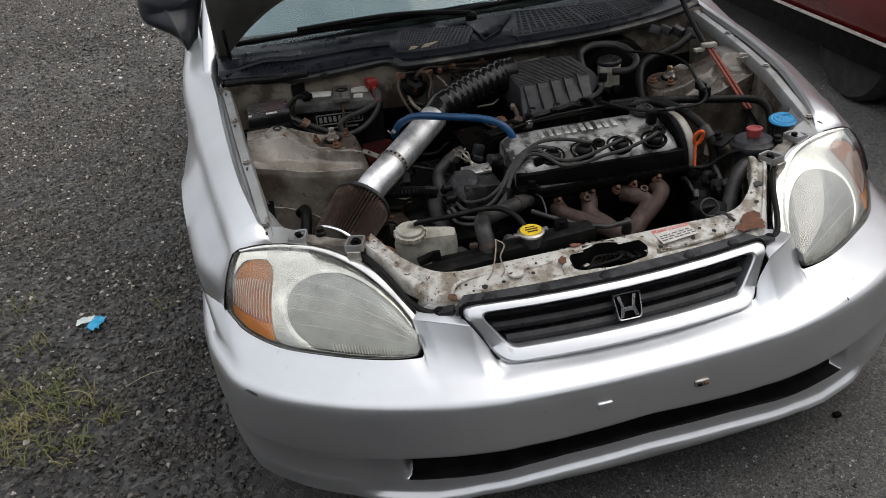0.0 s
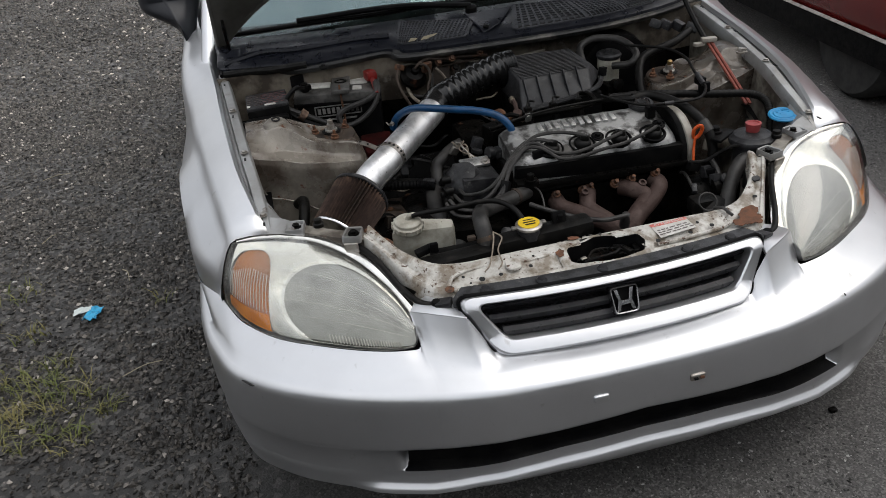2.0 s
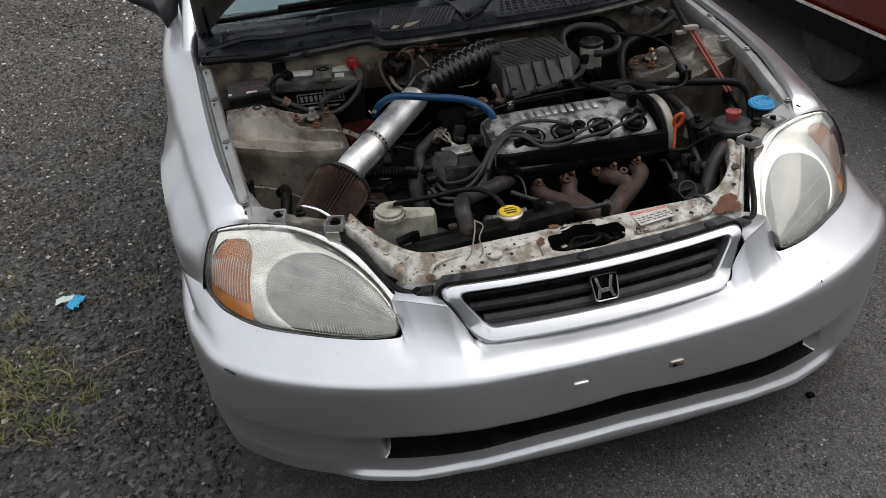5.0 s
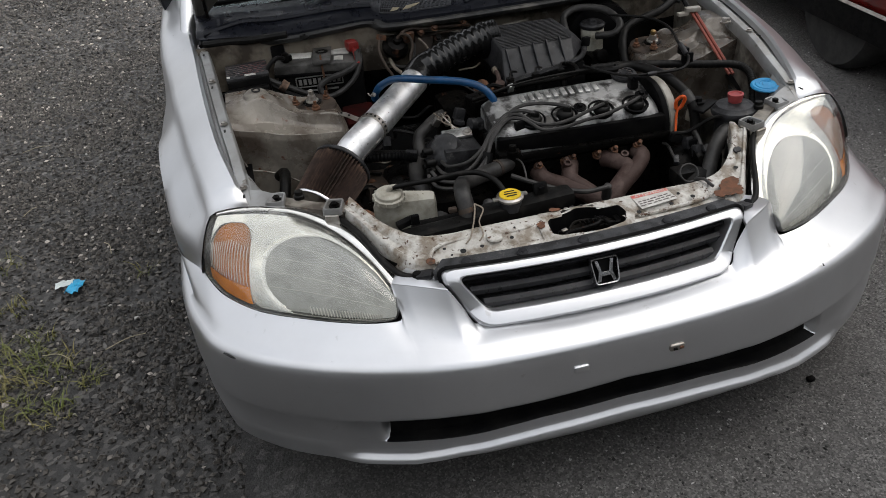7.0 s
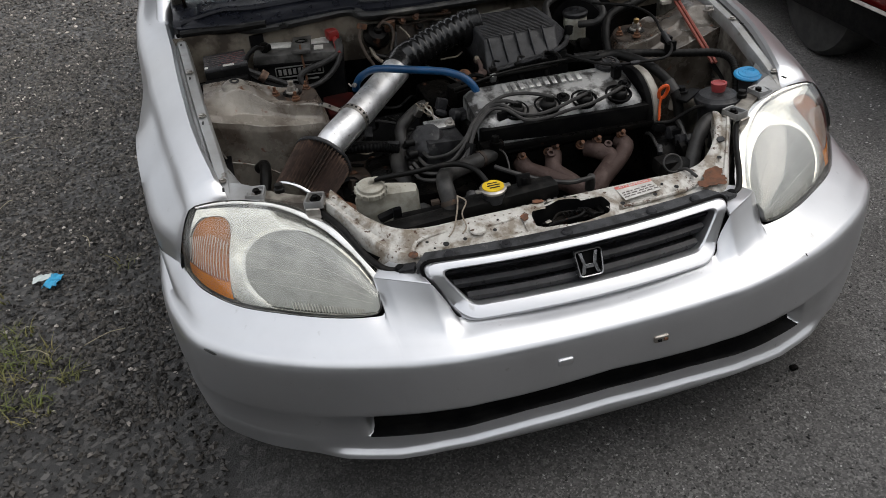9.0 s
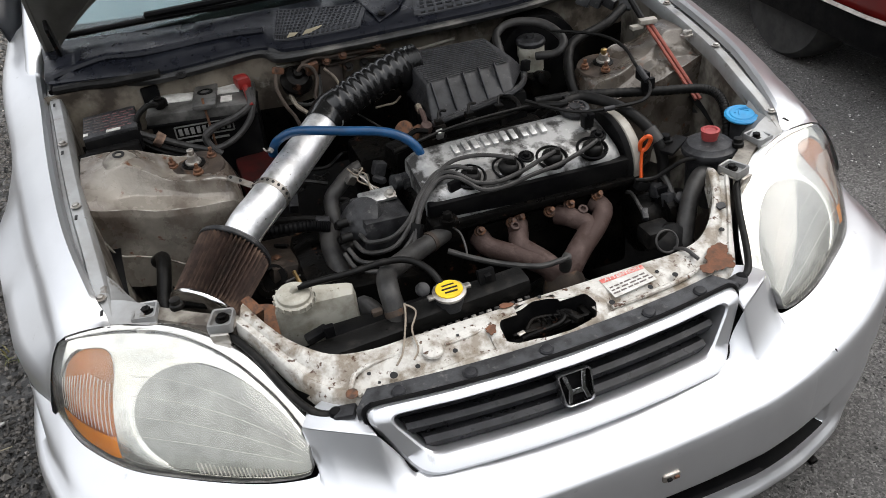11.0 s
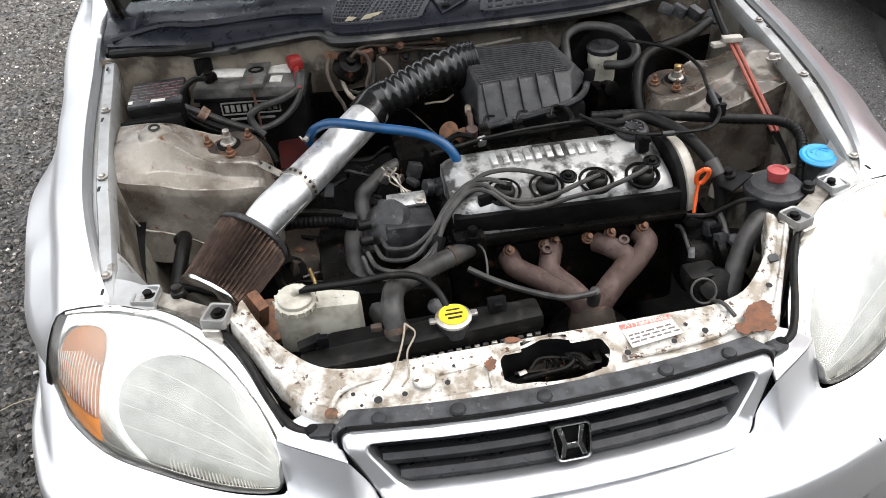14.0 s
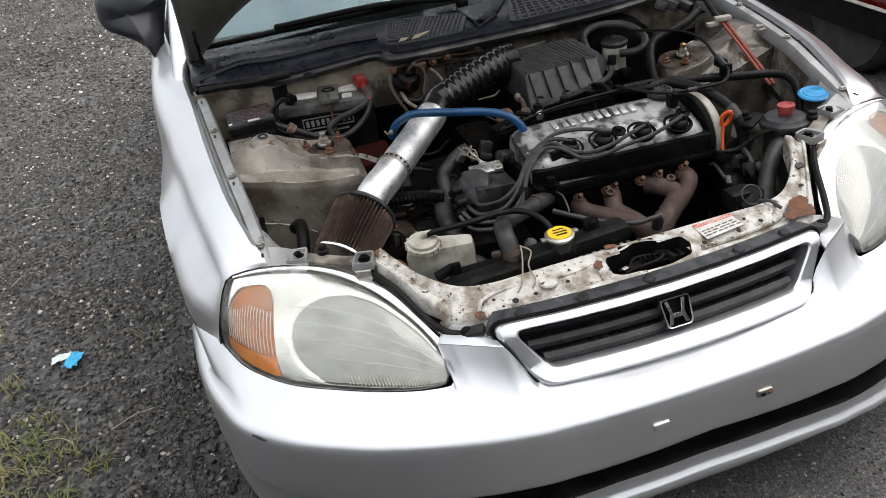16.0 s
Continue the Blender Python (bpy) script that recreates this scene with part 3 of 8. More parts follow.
    seq = [k for k in range(n) if half[k].x < 0.4955]
    for d, f in ((-0.010, 1.0), (-0.026, 0.95), (-0.032, 0.5), (-0.028, 0.05), (-0.014, 0.0), (-0.0052, -0.018), (-0.0034, -0.050)):
        row = []
        for s in (-1, 1):
            for k in (reversed(seq) if s < 0 else seq[1:]):
                zt, zb, zl = slot_z(half[k].x)
                q = half[k] + ways[k] * d + V(0, 0, zb + 0.0012 + (zt - zb - 0.0024) * f)
                row.append(V(s * q.x, q.y, q.z))
        rows.append(row)
    part("slot_backing", loft(rows), BLACK, bumper, "black lower intake slot")
    for x, y, z in ((-0.101, -0.136, 0.353), (0.102, -0.136, 0.349)):
        bm = box((x, y + 0.002, z), (0.032, 0.010, 0.016), 0.0048, seg=3)
        ob = part("plate_clip", bm, SILVER if x < 0 else STEEL, bumper, "small number plate fixing")
    part("clip_hole", box((0.096, -0.1405, 0.349), (0.008, 0.004, 0.005), 0.001), BLACK, bumper, "rusty screw hole")
    part("clip_hole", box((0.109, -0.1400, 0.350), (0.008, 0.004, 0.005), 0.001), RUST, bumper, "rusty screw hole")
    bm = slab([(-0.752, 0.094, 0.3925), (-0.768, 0.108, 0.3965), (-0.776, 0.118, 0.3955), (-0.760, 0.103, 0.390)], (-0.002, -0.004, 0))
    part("paint_chip", bm, PRINT, bumper, "black scrape in the paint")
    for x, y, z, a in ((0.470, -0.062, 0.409, 60), (-0.43, -0.075, 0.352, 0), (-0.52, -0.045, 0.345, 0), (-0.55, -0.027, 0.363, 10), (-0.47, -0.064, 0.36, 5)):
        part("paint_chip", box((x, y - 0.003, z), (0.008, 0.003, 0.0022), 0.0008, (0, a, 0)), PRINT, bumper, "small dark paint chip")
    return bumper


build_bumper(car)


# grille: a bowed, leaning face
def gface(x, z, out=0.0):
    return V(x, -0.042 + 0.27 * x * x + (z - 0.43) * 0.55 - out * 0.88, z + out * 0.47)


def build_grille(parent):
    g = part("grille", bmesh.new(), SILVER, parent, "silver grille surround with dark slats")

    def ring(w_t, w_b, z_t, z_b, r):
        half = rpoly([(-w_b, z_b, 0), (w_b, z_b, 0), (w_t, z_t, 0), (-w_t, z_t, 0)], r, 7)
        out = []
        for i, q in enumerate(half):
            nx = half[(i + 1) % len(half)]
            for s in range(6 if (nx - q).length > 0.1 else 1):
                out.append(q.lerp(nx, s / 6))
        return out

    o, i_ = ring(0.338, 0.272, 0.531, 0.420, 0.035), ring(0.296, 0.245, 0.514, 0.452, [0.018, 0.018, 0.022, 0.022])
    lean = lambda z: float(np.interp(z, [0.415, 0.456, 0.510, 0.533], [0.008, -0.009, 0.005, -0.005]))
    rows = [[gface(q.x, q.y, -0.02) for q in o], [gface(q.x, q.y, 0.003 + lean(q.y)) for q in o]]
    for t, h in ((0.08, 0.010), (0.18, 0.0135), (0.5, 0.0145), (0.82, 0.0135), (0.92, 0.010), (0.985, 0.002)):
        rows.append([gface(*(a.lerp(b, t).xy), h + lean(a.lerp(b, t).y)) for a, b in zip(o, i_)])
    rows += [[gface(q.x, q.y, -0.008) for q in i_], [gface(q.x * 0.985, q.y * 0.97 + 0.0145, -0.04) for q in i_]]
    bm = loft(rows, close_u=True)
    bmesh.ops.recalc_face_normals(bm, faces=bm.faces)
    bm.to_mesh(g.data)
    bm.free()
    g.data.shade_smooth()
    g.data.set_sharp_from_angle(angle=radians(24))
    # black bead draws the shadow gap round the surround
    part("grille_gap", tube([gface(q.x * 1.008, 0.4755 + (q.y - 0.4755) * 1.03, 0.001) for q in o + o[:1]], 0.0042, 8, 150), BLACK, g, "black line drawn as the shadow round the grille surround")
    part("grille_backing", loft([[gface(x, z, -0.038) for x in lin(-0.30, 0.30, 25)] for z in (0.445, 0.525)]), BLACK, g, "black opening behind the slats")
    for z, w, h in ((0.464, 0.25, 0.018), (0.488, 0.272, 0.017), (0.509, 0.288, 0.010)):
        bm = loft([[gface(x, z + dz, o_) for x in lin(-w, w, 31)] for dz, o_ in ((h * 0.5, -0.036), (h * 0.35, -0.012), (-h * 0.1, -0.007), (-h * 0.6, -0.015), (-h * 0.7, -0.036))], close_v=True)
        part("slat", bm, SLAT, g, "dark grey plastic slat")
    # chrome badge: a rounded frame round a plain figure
    em = part("badge", bmesh.new(), BADGE, g, "chrome maker's badge")

    def eface(u, v, out):
        return gface(-0.001 + u, 0.483 + v, out)

    oo = rpoly([(-0.026, -0.025, 0), (0.026, -0.025, 0), (0.031, 0.024, 0), (-0.031, 0.024, 0)], 0.008, 5)
    rows = [[eface(q.x * s, q.y * s, h) for q in oo] for s, h in ((1.0, -0.012), (1.0, 0.007), (0.95, 0.010), (0.88, 0.009), (0.84, 0.004), (0.84, -0.006))]
    bm = loft(rows, close_u=True)
    lift = gface(0, 0.47, 0.007) - gface(0, 0.47, 0)
    for s in (-1, 1):
        join(bm, slab([eface(s * 0.021, 0.019, 0.0), eface(s * 0.013, 0.019, 0.0), eface(s * 0.0075, -0.004, 0), eface(s * 0.0125, -0.020, 0), eface(s * 0.020, -0.020, 0), eface(s * 0.0145, -0.002, 0)], lift, 0.0008))
    join(bm, slab([eface(-0.0085, -0.002, 0), eface(0.0085, -0.002, 0), eface(0.010, -0.010, 0), eface(-0.010, -0.010, 0)], lift * 0.8, 0.0008))
    bmesh.ops.recalc_face_normals(bm, faces=bm.faces)
    bm.to_mesh(em.data)
    bm.free()
    em.data.shade_smooth()
    em.data.set_sharp_from_angle(angle=radians(35))
    part("badge_backing", slab([eface(q.x * 0.9, q.y * 0.9, -0.006) for q in oo], gface(0, 0.47, -0.004) - gface(0, 0.47, 0)), BLACK, g, "black badge field")
    return g


build_grille(car)


# dark trim strip with push clips over the grille
def build_strip(parent):
    xs_ = lin(-0.338, 0.338, 41)
    f = lambda x: -0.042 + 0.27 * x * x + 0.055
    rows = []
    for d, z in ((-0.004, 0.516), (-0.003, 0.529), (0.001, 0.534), (0.036, 0.5355), (0.041, 0.531), (0.041, 0.52)):
        rows.append([V(x * (1 - 0.08 * (d > 0.03)), f(x) + d, z - 0.05 * x * x) for x in xs_])
    s = part("grille_cover_strip", loft(rows), STRIP, parent, "weathered grey plastic strip over the grille")
    for x in (-0.268, -0.155, -0.028, 0.160, 0.266):
        part("push_clip", lathe([(0.0115, 0), (0.0115, 0.003), (0.009, 0.006), (0.004, 0.0065)], (x, f(x) + 0.017, 0.534 - 0.05 * x * x), (0, -0.1, 1), 20), SLAT, s, "round black push clip")
    for sx in (-1, 1):
        part("end_tab", box((sx * 0.352, 0.062, 0.513), (0.034, 0.026, 0.012), 0.004, (0, sx * 12, sx * 25)), GREY_PL, s, "grey end tab")


build_strip(car)


# radiator support: a pressed panel, white and rusting
def build_support(parent):
    front = [(0, 0.052, 0.531), (0.14, 0.052, 0.529), (0.26, 0.056, 0.526), (0.325, 0.070, 0.523), (0.375, 0.105, 0.526), (0.415, 0.165, 0.545), (0.448, 0.22, 0.572), (0.475, 0.262, 0.588)]
    back = [(0, 0.145, 0.549), (0.10, 0.144, 0.549), (0.21, 0.146, 0.548), (0.285, 0.150, 0.545), (0.345, 0.165, 0.548), (0.395, 0.205, 0.562), (0.428, 0.25, 0.578), (0.455, 0.305, 0.592)]
    n = 41
    hf, hb = cr(front, n), cr(back, n)
    rows = []
    for t, dz in ((-0.12, -0.03), (-0.02, -0.004), (0.05, 0.0), (0.16, 0.001), (0.24, -0.004), (0.45, -0.005), (0.55, 0.0), (0.70, 0.003), (0.9, 0.002), (0.985, -0.001), (1.0, -0.010), (1.0, -0.05)):
        h = [a + (b - a) * t + V(0, 0, dz) for a, b in zip(hf, hb)]
        rows.append([mirror(q) for q in reversed(h[1:])] + h)
    bm = loft(rows)
    # opening for the latch, with a bulge at the back
    mouth = [(-0.077, 0.072), (-0.060, 0.062), (-0.030, 0.060), (-0.012, 0.056), (0.030, 0.055), (0.080, 0.064), (0.094, 0.092), (0.087, 0.116), (0.050, 0.118), (0.022, 0.129), (-0.004, 0.133), (-0.027, 0.124), (-0.066, 0.118), (-0.075, 0.108)]
    o = rpoly([(x, y, 0) for x, y in mouth], 0.006, 4)
    mid = V(0.008, 0.092, 0)

    def in_mouth(x, y):
        hit = False
        for (ax, ay), (bx, by) in zip(mouth, mouth[1:] + mouth[:1]):
            if (ay > y) != (by > y) and x < (bx - ax) * (y - ay) / (by - ay) + ax:
                hit = not hit
        return hit

    kill = [f for f in bm.faces if in_mouth(mid.x + (f.calc_center_median().x - mid.x) * 0.93, mid.y + (f.calc_center_median().y - mid.y) * 0.93)]
    bmesh.ops.delete(bm, geom=kill, context="FACES")
    s = part("radiator_support", bm, SUPPORT, parent, "white painted radiator support panel with chips and rust")
    zz = lambda y: 0.531 + (y - 0.052) * 0.19

    def rim(k, h):
        return [V(mid.x + (q.x - mid.x) * k, max(0.050, mid.y + (q.y - mid.y) * k), zz(mid.y + (q.y - mid.y) * k) + h) for q in o]

    part("latch_opening", loft([rim(k, h) for k, h in ((1.24, -0.002), (1.16, 0.002), (1.03, 0.0042), (1.0, 0.0035))], close_u=True), SUPPORT, s, "pressed rim of the latch opening")
    # opening's walls and floor painted black for the shade inside
    part("latch_wall", loft([rim(1.0, 0.0033), rim(0.985, -0.002), rim(0.98, -0.05)], close_u=True), BLACK, s, "latch opening walls painted black as shade")
    part("latch_well", slab([V(q.x, q.y, 0.497) for q in rim(0.99, 0)], (0, 0, -0.005)), BLACK, s, "latch well painted black as shade")
    bm = box((0.012, 0.094, 0.520), (0.135, 0.007, 0.010), 0.002, (8, 0, -3))
    box((0.02, 0.086, 0.523), (0.07, 0.012, 0.008), 0.002, (0, 0, 12), bm)
    tube([(0.045, 0.08, 0.523), (0.052, 0.1, 0.530), (0.04, 0.112, 0.528), (0.02, 0.108, 0.524)], 0.0035, 8, bm=bm)
    tube([(-0.03, 0.1, 0.523), (-0.01, 0.112, 0.53), (0.03, 0.1, 0.532), (0.05, 0.09, 0.526)], 0.003, 8, bm=bm)
    box((-0.043, 0.09, 0.528), (0.014, 0.01, 0.006), 0.002, (0, 0, 20), bm)
    box((0.078, 0.105, 0.515), (0.012, 0.03, 0.02), 0.003, (0, 0, 0), bm)
    box((0.015, 0.100, 0.512), (0.085, 0.030, 0.022), 0.006, (10, 0, 4), bm)
    box((0.052, 0.094, 0.526), (0.020, 0.034, 0.012), 0.004, (0, 15, 25), bm)
    tube([(-0.045, 0.082, 0.524), (-0.015, 0.078, 0.531), (0.02, 0.080, 0.533), (0.035, 0.092, 0.534), (0.03, 0.108, 0.533)], 0.0045, 8, bm=bm)
    part("latch_spring", tube([V(-0.01 + 0.0016 * k, 0.100 + 0.006 * math.cos(k * 1.1), 0.530 + 0.006 * math.sin(k * 1.1)) for k in range(28)], 0.0012, 6, 90), GRIME_SHADE, s, "greasy latch spring")
    part("hood_latch", bm, GRIME_SHADE, s, "greasy hood latch")
    part("latch_tab", box((-0.045, 0.088, 0.531), (0.013, 0.008, 0.003), 0.001, (10, 0, 15)), STEEL, s, "bright worn latch tab")
    # rust patches, holes, bolts
    zf = lambda x, y: 0.531 + (y - 0.052) * 0.19 - 0.05 * x * x

    def patch(x, y, rx, ry, seed, zoff=0.0016):
        pts = []
        for k in range(44):
            a = 2 * math.pi * k / 44
            w = 1 + 0.45 * noise.noise((math.cos(a) * 1.7 + seed, math.sin(a) * 1.7, seed)) + 0.22 * noise.noise((math.cos(a) * 3.2 + seed, math.sin(a) * 3.2, seed))
            px, py = x + rx * w * math.cos(a), y + ry * w * math.sin(a)
            pts.append((px, py, zf(px, py) + zoff))
        return slab(pts, (0, 0, 0.001))

    for x, y, rx, ry in ((0.344, 0.100, 0.030, 0.024), (0.356, 0.122, 0.020, 0.014), (0.316, 0.090, 0.018, 0.011), (-0.091, 0.104, 0.009, 0.009), (-0.048, 0.141, 0.013, 0.006), (-0.19, 0.103, 0.010, 0.007)):
        part("rust_patch", patch(x, y, rx, ry, x * 31, 0.004), RUST, s, "patch of brown rust")
    for x, y, r in ((-0.265, 0.082, 0.0075), (-0.225, 0.083, 0.005), (-0.29, 0.078, 0.003), (0.118, 0.082, 0.006), (0.195, 0.088, 0.0055), (-0.16, 0.088, 0.005), (0.25, 0.098, 0.006), (0.225, 0.115, 0.004), (0.16, 0.128, 0.004), (0.305, 0.128, 0.005), (0.012, 0.138, 0.004), (-0.145, 0.115, 0.003), (0.392, 0.165, 0.006), (-0.30, 0.10, 0.004)):
        part("drilled_hole", lathe([(r * 0.85, 0), (r * 0.85, 0.0006), (r * 0.3, 0.0007)], (x, y, zf(x, y) + 0.0035), (0, -0.2, 1), 14), PRINT, s, "dark drilled hole")
    part("rusty_washer", lathe([(0.010, 0), (0.009, 0.001), (0.006, 0.0015), (0.003, 0.001)], (-0.335, 0.076, zf(-.335, .076) + 0.003), (0, -0.2, 1), 20), BOLT_RUST, s, "rusted washer")
    part("bonding_pad", lathe([(0.018, 0), (0.016, 0.003), (0.006, 0.004)], (-0.192, 0.104, zf(-.192, .104) + 0.002), (0, -0.2, 1), 20), SUPPORT, s)
    part("oval_recess", slab(rpoly([(0.410, 0.20, 0.564), (0.427, 0.20, 0.566), (0.427, 0.213, 0.570), (0.410, 0.213, 0.569)], 0.005, 4), (0, 0, 0.003)), GREY_PL, s, "grey plugged hole")
    for pts in ([(-0.330, 0.098), (-0.318, 0.112), (-0.285, 0.120), (-0.20, 0.121), (-0.11, 0.124)], [(-0.322, 0.070), (-0.335, 0.084), (-0.330, 0.098)], [(-0.17, 0.108), (-0.12, 0.110), (-0.10, 0.115)], [(0.115, 0.076), (0.18, 0.079), (0.26, 0.088), (0.30, 0.100)]):
        part("pressed_rib", tube([(x, y, zf(x, y) - 0.0005) for x, y in pts], 0.0042, 8, 30), SUPPORT, s, "pressed rib in the panel")
    # warning sticker: the heading, and bars for words too small to read
    z0 = lambda y: zf(0.17, y) + 0.0045
    part("sticker", slab([(0.128, 0.088, z0(.088)), (0.214, 0.098, z0(.098)), (0.206, 0.136, z0(.136)), (0.122, 0.132, z0(.132))], (0, 0, 0.0006)), LABEL_W, s, "faded warning sticker with red heading")
    part("sticker_heading", slab([(0.1225, 0.1235, z0(.1235) + .0008), (0.208, 0.1275, z0(.1275) + .0008), (0.206, 0.1362, z0(.1362) + .0008), (0.122, 0.1322, z0(.1322) + .0008)], (0, 0, 0.0005)), LABEL_R, s, "red heading band")
    face = bpy.data.curves.new("heading", "FONT")
    face.body, face.size, face.extrude = "ATTENTION", 0.0098, 0.0002
    src = new("heading", face)
    bpy.context.view_layer.update()
    flat_mesh = bpy.data.meshes.new_from_object(src.evaluated_get(bpy.context.evaluated_depsgraph_get()))
    bpy.data.objects.remove(src)
    word = bmesh.new()
    word.from_mesh(flat_mesh)
    wide = max(v.co.x for v in word.verts)
    for v in word.verts:
        x = 0.1295 + v.co.x / wide * 0.070
        y = 0.1250 + (x - 0.1225) * 0.047 + v.co.y
        v.co = (x, y, z0(y) + 0.0016 + v.co.z)
    part("heading_words", word, LABEL_W, s, "pale heading letters")
    random.seed(4)
    for row in range(3):
        x, y0 = 0.130, 0.1085 - row * 0.0068
        while x < 0.203:
            w = random.uniform(0.005, 0.014)
            yy = y0 + (x - 0.13) * 0.11
            part("print_bar", slab([(x, yy, z0(yy) + .001), (x + w, yy + .11 * w, z0(yy) + .001), (x + w, yy + .0028 + .11 * w, z0(yy) + .0015), (x, yy + .0028, z0(yy) + .0015)], (0, 0, 0.0004)), DIM_PRINT, s)
            x += w + random.uniform(0.002, 0.005)
    # wire loop and split pin
    part("wire_ring", tube([V(0.280 + 0.021 * math.cos(a), 0.170 + 0.012 * math.sin(a), 0.556 + 0.016 * math.sin(a)) for a in lin(0, 6.28, 14)], 0.0022, 8, 40), GREY_RUB, s, "bent wire ring")
    part("wire_tail", tube([(0.290, 0.160, 0.543), (0.298, 0.138, 0.552), (0.306, 0.112, 0.545)], 0.0036, 8), GREY_RUB, s)
    return s


build_support(car)


# ---- headlamps ----
BOTTOM = [(0.4185, 0.0225, 0.4530), (0.455, 0.0285, 0.4488), (0.52, 0.0538, 0.4476), (0.60, 0.1013, 0.4456), (0.69, 0.1644, 0.4456), (0.755, 0.2422, 0.4497), (0.792, 0.313, 0.4645)]
TOP = [(0.4135, 0.070, 0.484), (0.445, 0.142, 0.520), (0.50, 0.225, 0.557), (0.57, 0.292, 0.580), (0.64, 0.330, 0.588), (0.70, 0.342, 0.592), (0.752, 0.348, 0.590)]

LAMP_B, LAMP_T = cr(BOTTOM, 201), cr(TOP, 201)


def lamp_point(u, v, inset=0.0):
    """A point of the lens face: u from the inner end to the outer, v from the lower edge to the upper."""
    k = min(199, int(u * 200))
    w = u * 200 - k
    round_off = 0.24 * max(0.0, 1 - u / 0.06) ** 2
    v = round_off + (1 - round_off) * v
    q = LAMP_B[k].lerp(LAMP_B[k + 1], w).lerp(LAMP_T[k].lerp(LAMP_T[k + 1], w), v)
    belly = 4 * v * (1 - v)
    out = V(0.30 + 0.75 * u * u, -0.75 + 0.35 * u * u, 0.50)
    out.normalize()
    return q + out * (0.030 * belly * (0.35 + 0.65 * math.sin(math.pi * min(1, 0.12 + u * 0.85))) - inset)



def build_headlamp(s, parent):
    side = lambda q: V(s * q.x, q.y, q.z)
    us = lin(0, 1, 41)
    lamp = part("headlamp", bmesh.new(), LAMP_EDGE, parent, "large hazy headlamp with amber turn signal")

    def sheet(u0, u1, v0, v1, inset, nu=24, nv=12, f=None):
        rows = []
        for v in lin(v0, v1, nv):
            rows.append([side(lamp_point(u, v, inset(u, v) if callable(inset) else inset)) for u in lin(u0, u1, nu)])
        return loft(rows)

    part("lens", thick(sheet(0, 1, 0, 1, 0.0, 44, 18), -0.0025), LENS, lamp, "clouded clear plastic lens").visible_shadow = False
    # housing rim round the lens
    loop = [(u, 0.0) for u in us] + [(1.0, v) for v in lin(0.1, 0.9, 8)] + [(u, 1.0) for u in us[::-1]] + [(0.0, v) for v in lin(0.9, 0.1, 6)]
    mid = lamp_point(0.5, 0.5)
    rows = []
    for grow, inset in ((-0.001, 0.028), (0.0018, 0.005), (0.0014, 0.0), (0.0, -0.0006), (-0.001, 0.003)):
        rows.append([side(lamp_point(u, v, inset) + (lamp_point(u, v) - mid).normalized() * grow) for u, v in loop])
    bm = loft(rows, close_u=True)
    bmesh.ops.recalc_face_normals(bm, faces=bm.faces)
    bm.to_mesh(lamp.data)
    bm.free()
    lamp.data.shade_smooth()
    # the lens turns back over its upper edge
    top = [(lamp_point(u, 0.995), 1 - smooth_step(0.45, 0.75, u)) for u in lin(0.02, 0.97, 34)]
    part("lens_flange", loft([[side(q + V(-0.020 * w * k, (0.014 - 0.004 * w) * k, 0.0045 * math.sin(math.pi * min(1, k * 0.8)))) for q, w in top] for k in (0.0, 0.3, 0.7, 1.0, 1.1)] + [[side(q + V(-0.022 * w, 0.0155 - 0.004 * w, -0.016)) for q, w in top]]), LAMP_WHITE, lamp, "pale turned-back edge of the lens")
    # inside: a reflector bowl and a signal chamber, each sunk in a white surround
    def chamber(name, c, r, rect, depth, mat, label, power=2.0):
        u0, u1, v0, v1 = rect
        angles = [2 * math.pi * k / 72 for k in range(72)]

        def at(f, a, inset):
            ca, sa = math.cos(a), math.sin(a)
            k = (abs(ca) ** power + abs(sa) ** power) ** (-1 / power)
            u, v = c[0] + r[0] * f * k * ca, c[1] + r[1] * f * k * sa
            return side(lamp_point(min(max(u, u0), u1), min(max(v, v0), v1), inset))

        def rim(a):
            """How far out, in bowl radii, the surround reaches at this angle."""
            ca, sa = math.cos(a), math.sin(a)
            k = (abs(ca) ** power + abs(sa) ** power) ** (-1 / power)
            du = ((u1 if ca > 0 else u0) - c[0]) / (r[0] * k * ca) if abs(ca) > 1e-6 else 99
            dv = ((v1 if sa > 0 else v0) - c[1]) / (r[1] * k * sa) if abs(sa) > 1e-6 else 99
            return max(1.0, min(du, dv))

        part(name + "_surround", loft([[at(1 + (rim(a) - 1) * w, a, 0.010 + i) for a in angles] for w, i in ((1.0, 0.0), (0.6, 0.0), (0.25, 0.001), (0.08, 0.002), (0.0, 0.005))], close_u=True), LAMP_WHITE, lamp, "white inner surround")
        part(name, loft([[at(f, a, 0.014 + depth * (1 - f ** 2.5)) for a in angles] for f in (1.0, 0.97, 0.9, 0.75, 0.55, 0.3, 0.02)], close_u=True, caps=True), mat, lamp, label, 60)

    chamber("reflector", (0.29, 0.38), (0.345, 0.47), (0.012, 0.70, 0.02, 0.985), 0.070, REFLECT, "grey-green reflector bowl", 2.3)
    hub, way = side(lamp_point(0.46, 0.42, 0.052)), side(V(0.30, -0.85, 0.42))
    part("bulb_shield", lathe([(0.002, 0.010), (0.010, 0.009), (0.016, 0.005), (0.019, -0.004), (0.020, -0.012)], hub, way, 28), REFLECT, lamp, "dull bulb shield")
    part("brow", sheet(0.03, 0.99, 0.90, 0.99, 0.0108, 40, 4), LAMP_WHITE, lamp, "white upper surround")
